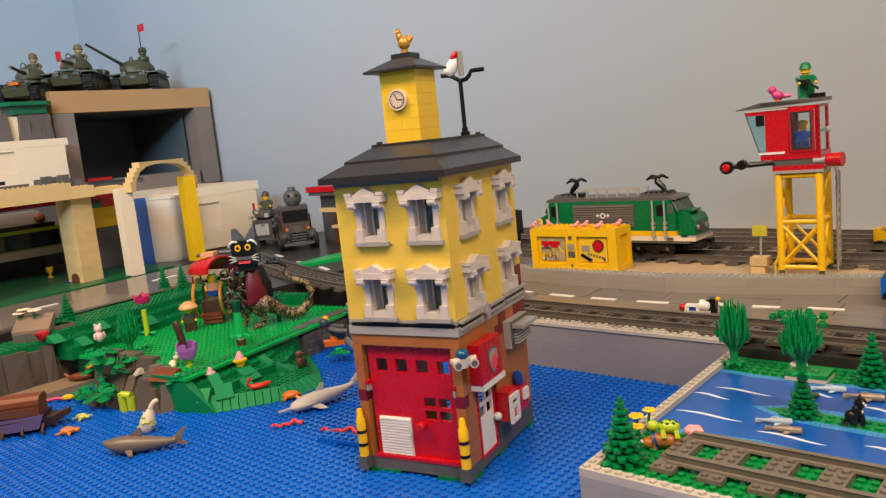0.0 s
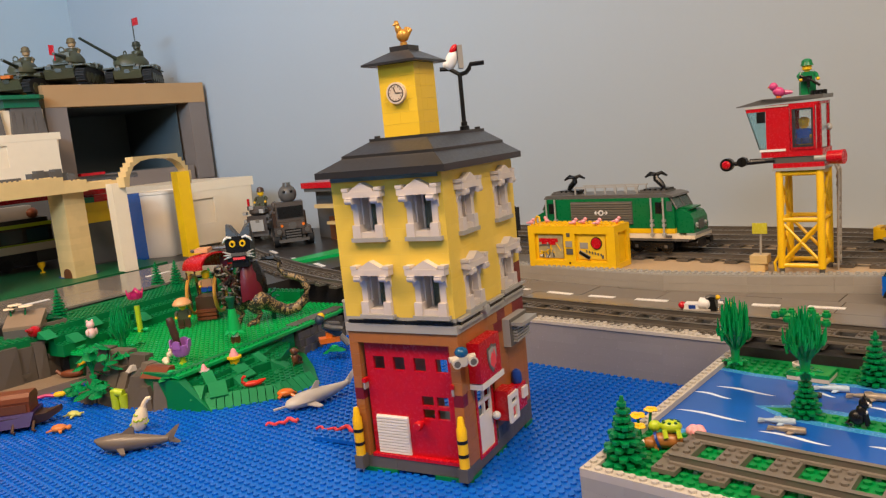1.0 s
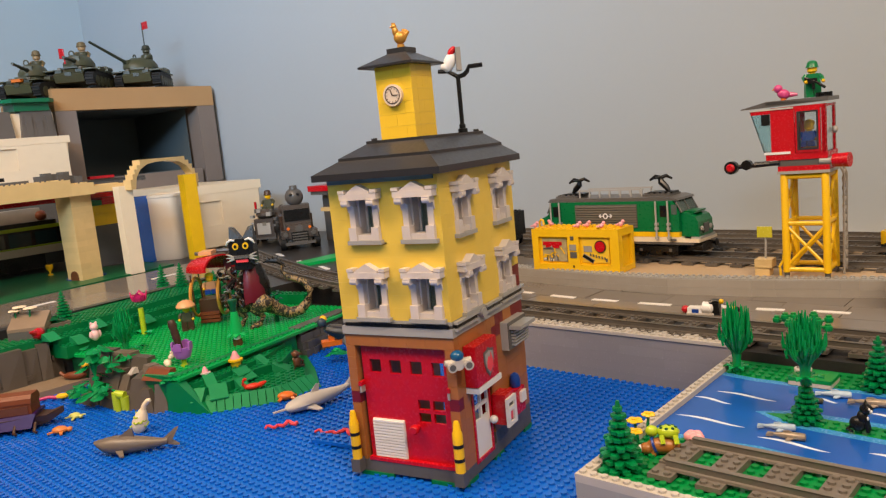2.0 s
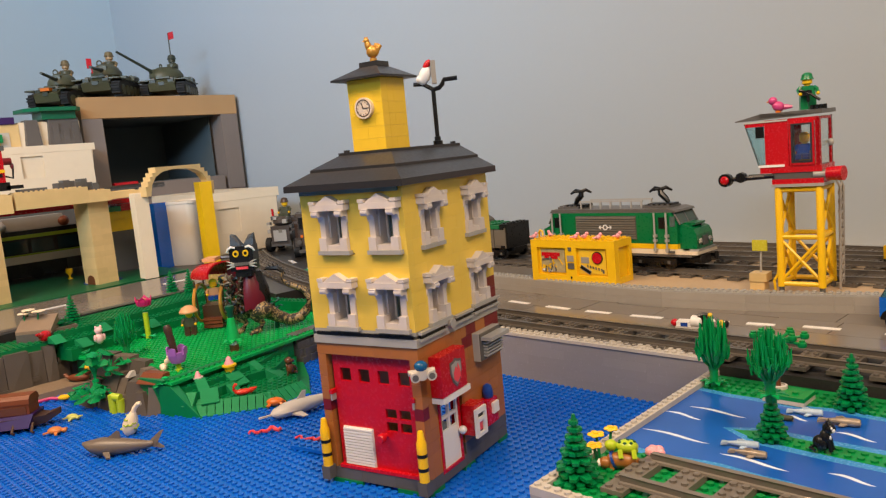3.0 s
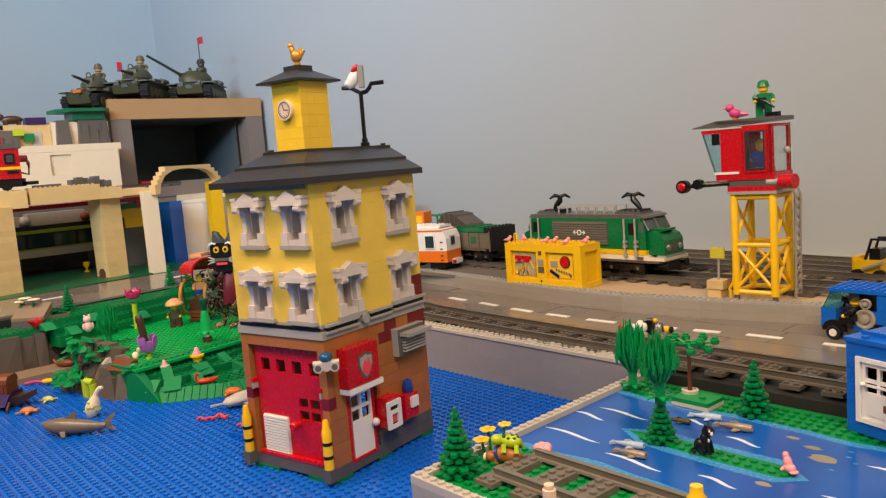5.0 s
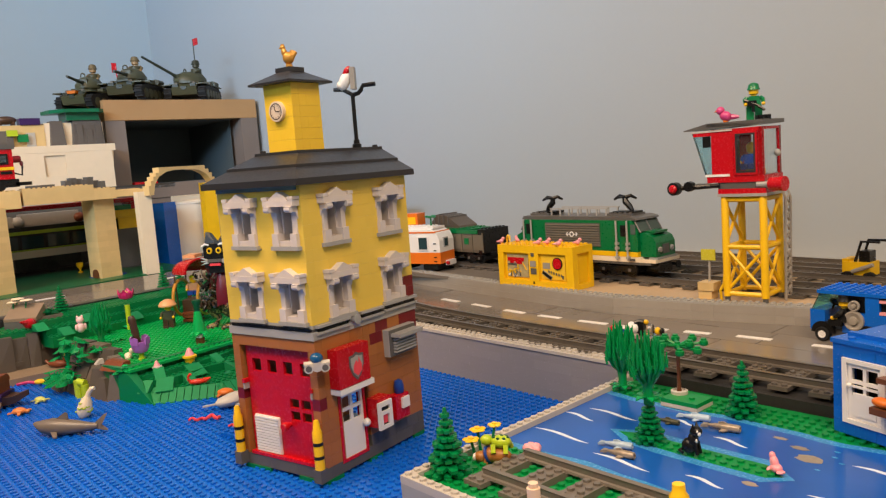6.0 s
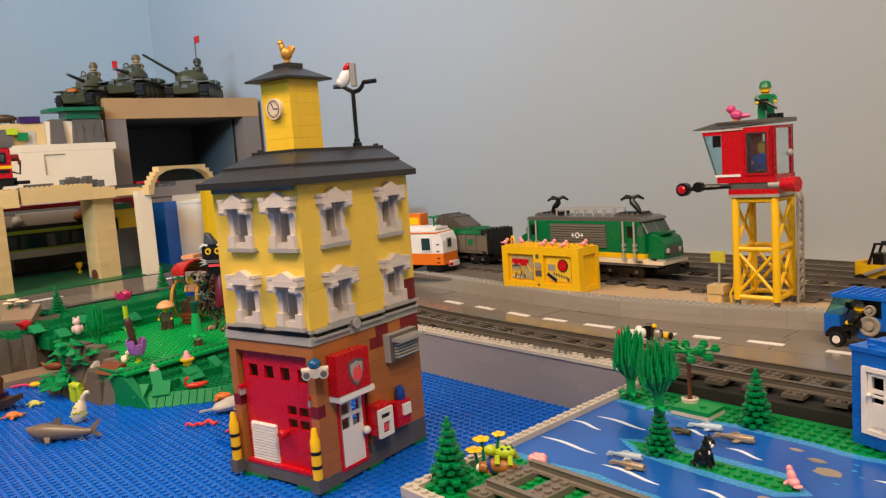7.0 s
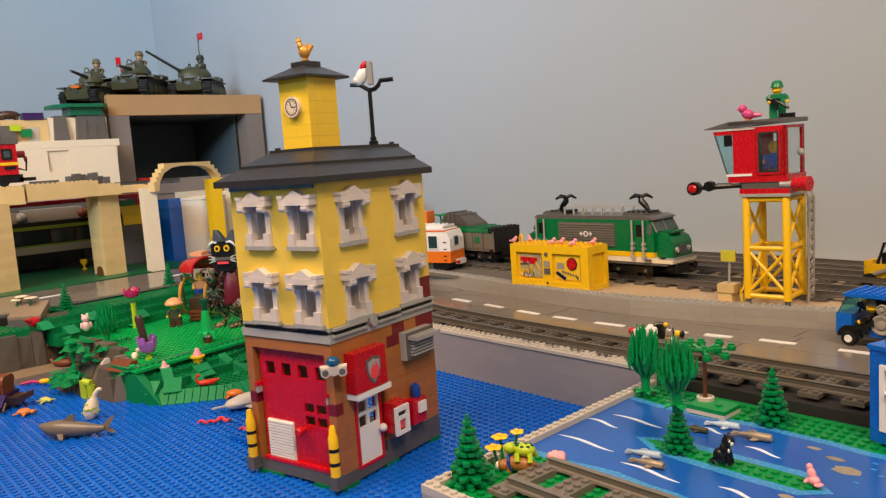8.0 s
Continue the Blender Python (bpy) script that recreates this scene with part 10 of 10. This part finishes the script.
def carton():
    t = thing("cardboard_box", pose(-1.90, 0.786, 0.2050), "open cardboard box lying on its side with inside face with shade in its colour", "cardboard box")
    W, Z, D = 0.424, 0.257, 0.34
    part("top_flap", rbox(-D, 0.0, 0.0, W, Z - 0.052, Z, 0.002), CARD, t, "brown cardboard top panel")
    for y0, y1 in ((0.0, 0.050), (W - 0.050, W)):
        part("side_panel", rbox(-D, -0.001, y0, y1, 0.0, Z - 0.0525, 0.0015), CARDG, t, "grey-brown cardboard side panel")
    part("lower_panel", rbox(-D, -0.001, 0.0502, W - 0.0602, 0.0, 0.038, 0.001), CARDG, t)
    # back and lining carry the box's inner shade as a dark colour
    part("back_panel", rbox(-D, -D + 0.004, 0.0502, W - 0.0602, 0.0382, Z - 0.0525, 0.0005), CARD_SHADE, t, "inside face with shade in its colour")
    part("inner_lining", rbox(-D + 0.005, -0.02, 0.0503, 0.0520, 0.0382, Z - 0.0530, 0.0002), CARD_SHADE, t, "inside face with shade in its colour")
    part("inner_lining", rbox(-D + 0.005, -0.05, W - 0.0622, W - 0.0604, 0.0382, Z - 0.0530, 0.0002), CARD_SHADE, t, "inside face with shade in its colour")
    part("inner_lining", rbox(-D + 0.005, -0.02, 0.0522, W - 0.0624, Z - 0.0545, Z - 0.0531, 0.0002), CARD_SHADE, t, "inside face with shade in its colour")
    part("inner_lining", rbox(-D + 0.005, -0.02, 0.0522, W - 0.0624, 0.0382, 0.0392, 0.0002), CARD_SHADE, t, "inside face with shade in its colour")
    part("red_strip", rbox(-0.06, 0.004, 0.055, 0.115, 0.038, 0.0445, 0.001), RED, t, "red strip")
    slab("box_stand", -2.25, -1.905, 0.786, 1.21, ZL - 0.01, 0.2045, CARDG, "dark stand below the cardboard box", "stand")


carton()


def castle():
    t = thing("castle_wall", pose(-1.885, 0.5, 0.2345), "tan toy castle wall with grey rock towers and green roof", "toy castle")
    part("tan_wall", rbox(-0.05, -0.004, -0.02, 0.14, 0.0, 0.168, 0.001), TAN, t, "tan wall")
    part("white_wall", rbox(-0.05, -0.006, 0.1402, 0.276, 0.0, 0.172, 0.001), IVORY, t, "warm white wall")
    part("window_recess", rbox(-0.006, -0.002, 0.098, 0.118, 0.112, 0.150, 0.001), PALE, t, "pale window panel")
    for y0, y1, za, zb in ((0.198, 0.274, 0.10, 0.180), (0.148, 0.184, 0.10, 0.176), (0.01, 0.070, 0.10, 0.155)):
        bm = B()
        quadbox(bm, [(-0.03, y0, za), (0.010, y0, za), (0.010, y1, za), (-0.03, y1, za), (-0.03, y0 + 0.006, zb), (0.002, y0 + 0.006, zb), (0.002, y1 - 0.004, zb), (-0.03, y1 - 0.004, zb)])
        part("rock_tower", bev(bm, 0.002), TOWERG, t, "dark grey rock tower")
        for k in range(3 if y1 - y0 > 0.05 else 0):
            y = y0 + (y1 - y0) * (k + 0.5) / 3.4
            part("rock_rib", rbox(0.002, 0.0085, y, y + 0.014, za + 0.008 * k, zb - 0.014 - 0.012 * (k % 2), 0.0015), TOWERG, t)
    bm = B()
    extrude(bm, [(-0.06, 0.150), (-0.010, 0.156), (0.020, 0.182), (0.024, 0.262), (0.008, 0.278), (-0.06, 0.280)], 0.1945, 0.203)
    part("green_roof", bev(bm, 0.002), DGREENR, t, "dark green roof plate")
    part("green_roof", rbox(-0.06, 0.006, 0.190, 0.266, 0.1765, 0.1943, 0.001), DGREENR, t)
    part("lime_block", rbox(0.002, 0.012, 0.056, 0.078, 0.142, 0.156, 0.001), LIME, t, "lime brick")
    part("green_block", rbox(0.0, 0.010, 0.078, 0.100, 0.128, 0.146, 0.001), MGREEN, t, "green brick")
    part("purple_block", rbox(-0.03, 0.0, 0.088, 0.132, 0.1685, 0.184, 0.001), PURPLE, t, "purple brick")
    bm = B()
    blob(bm, (0, 0, 0.012), (0.014, 0.024, 0.010))
    blob(bm, (0, -0.024, 0.018), (0.008, 0.009, 0.008))
    for y in (-0.014, 0.014):
        for x in (-0.007, 0.007):
            tube(bm, [(x, y, 0.010), (x, y, 0)], 0.004, 7)
    solo("toy_bear", bm, DBROWN, pose(-1.900, 0.562, 0.4035, 0, 0, 0), "dark brown toy bear on the castle wall", "toy bear")


TOWERG = shader("rock_tower_plastic", (0.10, 0.088, 0.08), 0.45)
DGREENR = shader("roof_green_plastic", (0.0, 0.13, 0.055), 0.3)
castle()


def tank(m, label, gun=28, turn=0, flag=False, figure_at=True, orange=False):
    t = thing("toy_tank", m, label, "toy tank", "tanks")
    bm = B()
    extrude(bm, [(-0.070, 0.020), (-0.074, 0.034), (-0.060, 0.047), (0.040, 0.047), (0.072, 0.030), (0.066, 0.014), (-0.060, 0.014)], -0.028, 0.028, 0, UPRIGHT)
    part("hull", bev(bm, 0.001), OLIVE, t, "olive hull")
    for s in (-1, 1):
        tr = part("track", B(), DOLIVE, t, "dark crawler track")
        bm = B()
        n = 30
        pts = []
        for i in range(n):
            a = 2 * math.pi * i / n
            x, z = 0.058 * math.copysign(abs(math.cos(a)) ** 0.55, math.cos(a)), 0.0185 + 0.0180 * math.copysign(abs(math.sin(a)) ** 0.7, math.sin(a))
            pts.append((x + (0.010 * math.cos(a)), z))
        extrude(bm, pts, s * 0.030 if s > 0 else -0.046, 0.046 if s > 0 else -0.030, 0, UPRIGHT)
        tr.data = finish(bm, RUBBER)
        for k in range(18):
            a = 2 * math.pi * k / 18
            x, z = pts[int(k * n / 18)]
            part("shoe", rbox(x - 0.003, x + 0.003, s * 0.038 - 0.0085, s * 0.038 + 0.0085, z - 0.0014, z + 0.0014, 0.0003), RUBBER, tr)
        for k in range(5):
            bm = B()
            cyl(bm, (-0.046 + 0.023 * k, s * 0.045, 0.016), (-0.046 + 0.023 * k, s * 0.0475, 0.016), 0.0105, n=14)
            part("road_wheel", bm, OLIVE, tr, smooth=True)
        part("fender", rbox(-0.072, 0.070, s * 0.038 - 0.010, s * 0.038 + 0.010, 0.0375, 0.0400, 0.0006), OLIVE, t)
        bm = B()
        cyl(bm, (-0.062, s * 0.038, 0.047), (-0.030, s * 0.038, 0.047), 0.0070, n=12)
        part("fuel_drum", bm, OLIVE, t, smooth=True)
    tu = part("turret", B(), OLIVE, t, "olive rounded turret")
    bm = B()
    loops = []
    for z, rx, ry in ((0.046, 0.029, 0.025), (0.050, 0.036, 0.030), (0.058, 0.036, 0.030), (0.068, 0.029, 0.024), (0.0745, 0.020, 0.017), (0.0765, 0.004, 0.004)):
        loops.append([Vector((0.002 + rx * math.cos(a) * (1.15 if math.cos(a) > 0 else 1), ry * math.sin(a), z)) for a in [2 * math.pi * k / 16 for k in range(16)]])
    rings(bm, loops)
    tu.data = finish(bm, OLIVE, True)
    tu.matrix_basis = Matrix.Rotation(radians(turn), 4, "Z")
    g = radians(gun)
    bm = B()
    tube(bm, [(0.030, 0, 0.060), (0.046, 0, 0.060 + 0.016 * math.tan(g)), (0.115, 0, 0.060 + 0.085 * math.tan(g))], [0.0070, 0.0036, 0.0028], 10)
    part("gun", bm, DOLIVE, tu, smooth=True)
    bm = B()
    lathe(bm, [(0.012, 0.071), (0.012, 0.082), (0.009, 0.0835)], 14, 0, Matrix.Translation((-0.010, 0.006, 0)))
    part("hatch", bm, OLIVE, tu, smooth=True)
    # open hatch ring, mantlet and stowage on the hull
    bm = B()
    tube(bm, [(0.010, -0.010 + 0.005 * math.cos(a), 0.0785 + 0.006 * math.sin(a)) for a in [2 * math.pi * k / 14 for k in range(15)]], 0.0016, 6)
    part("hatch_ring", bm, OLIVE, tu, smooth=True)
    part("mantlet", rbox(0.026, 0.040, -0.010, 0.010, 0.053, 0.069, 0.003), OLIVE, tu)
    for s in (-1, 1):
        part("stowage_box", rbox(-0.010, 0.022, s * 0.039 - 0.007, s * 0.039 + 0.007, 0.0400, 0.0470, 0.0008), OLIVE, t)
        bm = B()
        cyl(bm, (0.054, s * 0.020, 0.043), (0.060, s * 0.020, 0.042), 0.0034, n=10)
        part("headlight", bm, KHAKI, t, "dull grey headlight", smooth=True)
    part("bow_plate", rbox(0.030, 0.052, -0.014, 0.014, 0.0440, 0.0480, 0.0008), OLIVE, t)
    for p, q in (((0.066, 0.0), 0.030), ((0.060, -0.020), 0.036), ((0.058, 0.018), 0.036)):
        bm = B()
        box(bm, p[0] - 0.006, p[0] + 0.006, p[1] - 0.006, p[1] + 0.006, q - 0.004, q + 0.004)
        part("hull_block", bev(bm, 0.001), DOLIVE, t)
    if orange:
        part("orange_plate", rbox(0.058, 0.072, -0.010, 0.010, 0.036, 0.042, 0.001), TANKO, t, "orange plate")
    if flag:
        bm = B()
        cyl(bm, (-0.016, -0.006, 0.080), (-0.016, -0.006, 0.160), 0.0013, n=7)
        f = part("flag_pole", bm, DOLIVE, tu, smooth=True)
        bm = B()
        box(bm, -0.0165, -0.0155, -0.006, 0.015, 0.143, 0.160)
        part("flag", bm, RED, f, "red flag")
    if figure_at:
        figure(m @ Matrix.Rotation(radians(turn), 4, "Z") @ pose(-0.010, 0.006, 0.060), OCHRE if not flag else OLIVE, OLIVE, OCHRE if not flag else DOLIVE, "toy crew figure in the tank hatch", skin=OLIVE if flag else SKIND, hat_kind="helmet", seated=True, s=1.5)


SKIND = shader("dull_tan_plastic", (0.34, 0.21, 0.09), 0.4)
TANKO = shader("tank_orange_plastic", (0.55, 0.13, 0.004), 0.4)
TOP = 0.2050 + 0.257
tank(pose(-1.985, 1.065, TOP, 0, 0, -40) @ Matrix.Diagonal((1.22, 1.22, 1.12, 1)), "olive toy tank with raised gun and red flag", 30, -45, True)
tank(pose(-1.985, 0.899, TOP, 0, 0, -42) @ Matrix.Diagonal((1.30, 1.22, 1.18, 1)), "olive toy tank with a red flag on its bow", -2, 6, False)
tank(pose(-1.992, 0.790, 0.4395, 0, 0, -50) @ Matrix.Diagonal((1.18, 1.10, 1.18, 1)), "olive toy tank with an orange bow plate", 4, 12, False, True, True)
bm = B()
cyl(bm, (0, 0, 0), (0, 0, 0.036), 0.0016)
box(bm, -0.001, 0.001, -0.011, 0.0, 0.012, 0.036)
solo("red_flag", bm, RED, pose(-1.925, 0.838, TOP + 0.060), "small red flag on the tank bow", "flag")


TRUCKG = shader("grey_brown_truck_plastic", (0.072, 0.056, 0.046), 0.4, 0.3)


def army_truck(m, label, kind):
    t = thing("army_truck", m, label, "toy truck", "army trucks")
    # faces local +x
    part("chassis", rbox(-0.09, 0.030, -0.022, 0.022, 0.012, 0.022, 0.001), DGREY, t)
    if kind == 0:
        part("bonnet", rbox(0.0, 0.036, -0.022, 0.022, 0.022, 0.046, 0.002), TRUCKG, t)
        part("cab", rbox(-0.040, 0.0, -0.026, 0.026, 0.022, 0.082, 0.002), TRUCKG, t)
        part("windscreen", rbox(-0.002, 0.002, -0.024, 0.024, 0.052, 0.074, 0.0006), BLACK, t, "dark windscreen")
        part("grille", rbox(0.034, 0.039, -0.016, 0.016, 0.012, 0.034, 0.001), BLACK, t, "black grille")
        for k in range(4):
            part("grille_bar", rbox(0.039, 0.0405, -0.014, 0.014, 0.014 + 0.005 * k, 0.0165 + 0.005 * k, 0.0003), DGREY, t)
        part("bumper", rbox(0.034, 0.042, -0.028, 0.028, 0.010, 0.015, 0.001), DGREY, t)
        for s in (-1, 1):
            part("fender", rbox(0.004, 0.036, s * 0.027 - 0.007, s * 0.027 + 0.007, 0.022, 0.036, 0.002), TRUCKG, t)
            bm = B()
            cyl(bm, (0.036, s * 0.026, 0.030), (0.040, s * 0.026, 0.030), 0.0045, n=12)
            part("headlight", bm, DGREY, t, "grey headlight", smooth=True)
            bm = B()
            cyl(bm, (0.036, s * 0.020, 0.041), (0.0375, s * 0.020, 0.041), 0.0028, n=12)
            part("lamp", bm, ORANGE, t, "orange lamp", smooth=True)
        bm = B()
        cyl(bm, (0.036, 0, 0.040), (0.039, 0, 0.040), 0.0075, n=16)
        part("badge", bm, DGREY, t, "round grey badge", smooth=True)
        part("load_bed", rbox(-0.10, -0.041, -0.032, 0.032, 0.022, 0.060, 0.001), DBROWN, t)
        bm = B()
        blob(bm, (-0.016, 0, 0.097), (0.016, 0.0185, 0.018))
        cyl(bm, (-0.014, 0, 0.112), (-0.014, 0, 0.119), 0.008, 0.007, 12)
        rl = part("round_load", bm, DGREY, t, "round dark grey load on the cab", smooth=True)
        for s in (-1, 1):
            bm = B()
            blob(bm, (-0.0025, s * 0.007, 0.102), (0.0030, 0.0032, 0.0032))
            part("dark_spot", bm, BLACK, rl, smooth=True)
    else:
        part("bonnet", rbox(-0.010, 0.030, -0.020, 0.020, 0.016, 0.052, 0.004), TRUCKG, t)
        part("body", rbox(-0.06, -0.010, -0.024, 0.024, 0.016, 0.066, 0.004), TRUCKG, t)
        bm = B()
        blob(bm, (0.012, 0, 0.060), (0.020, 0.020, 0.010))
        blob(bm, (-0.02, 0.024, 0.064), (0.012, 0.008, 0.010))
        part("bulge", bm, TRUCKG, t, smooth=True)
        rt = random.Random(5)
        for k in range(14):
            y, z = rt.uniform(-0.030, 0.030), rt.uniform(0.030, 0.066)
            part("camouflage_block", rbox(0.022 - abs(y) * 0.3, 0.034 - abs(y) * 0.3, y, y + rt.uniform(0.005, 0.010), z, z + rt.uniform(0.004, 0.008), 0.0005), (LGREY, DGREY, TRUCKG, KHAKI)[k % 4], t)
        part("grille", rbox(0.028, 0.033, -0.014, 0.014, 0.022, 0.044, 0.001), LGREY, t, "light grey grille")
        figure(t.matrix_basis @ pose(-0.012, 0.0, 0.066), OLIVE, OLIVE, DBROWN, "toy soldier figure on the grey army truck", hat_kind="helmet", seated=True, s=1.3)
        part("red_mark", rbox(-0.012, -0.008, -0.030, -0.026, 0.066, 0.084, 0.0005), RED, t, "red flag")
    for x in ((0.020, -0.055, -0.085) if kind == 0 else (0.012, -0.045)):
        for s in (-1, 1):
            w = part("wheel", B(), RUBBER, t, "black tyre")
            bm = B()
            cyl(bm, (x, s * 0.026, 0.0145), (x, s * 0.037, 0.0145), 0.0145, n=18)
            w.data = finish(bm, RUBBER, True)
            bm = B()
            cyl(bm, (x, s * 0.0372, 0.0145), (x, s * 0.0385, 0.0145), 0.0070, n=14)
            part("rim", bm, TRUCKG, w, smooth=True)


army_truck(pose(-1.325, 1.012, 0.0600, 0, 0, -34) @ Matrix.Diagonal((1.1, 1.1, 1.1, 1)), "grey-brown toy army truck with black grille on the road", 0)
army_truck(pose(-1.475, 1.045, 0.0600, 0, 0, -55) @ Matrix.Diagonal((1.1, 1.1, 1.15, 1)), "grey toy army truck carrying a soldier on the road", 1)


def red_beam():
    t = thing("red_platform", pose(-1.252, 1.10, 0.0600), "dark toy station platform with a red roof edge", "toy station")
    part("roof", rbox(-0.10, 0.10, -0.03, 0.03, 0.112, 0.124, 0.001), RED, t, "red roof")
    part("under_roof", rbox(-0.096, 0.096, -0.026, 0.026, 0.104, 0.1118, 0.001), DGREY, t)
    part("wall", rbox(-0.09, 0.09, 0.0, 0.02, 0.0, 0.1038, 0.001), DGREY, t, "dark wall")
    part("tan_arm", rbox(-0.05, 0.02, -0.040, -0.028, 0.070, 0.078, 0.001), TAN, t, "tan beam")
    part("tan_arm", rbox(-0.01, 0.03, -0.044, -0.030, 0.036, 0.042, 0.001), TAN, t, "tan beam")
    part("brown_block", rbox(-0.03, 0.05, -0.02, -0.001, 0.0, 0.05, 0.001), BROWN, t, "brown block")


red_beam()
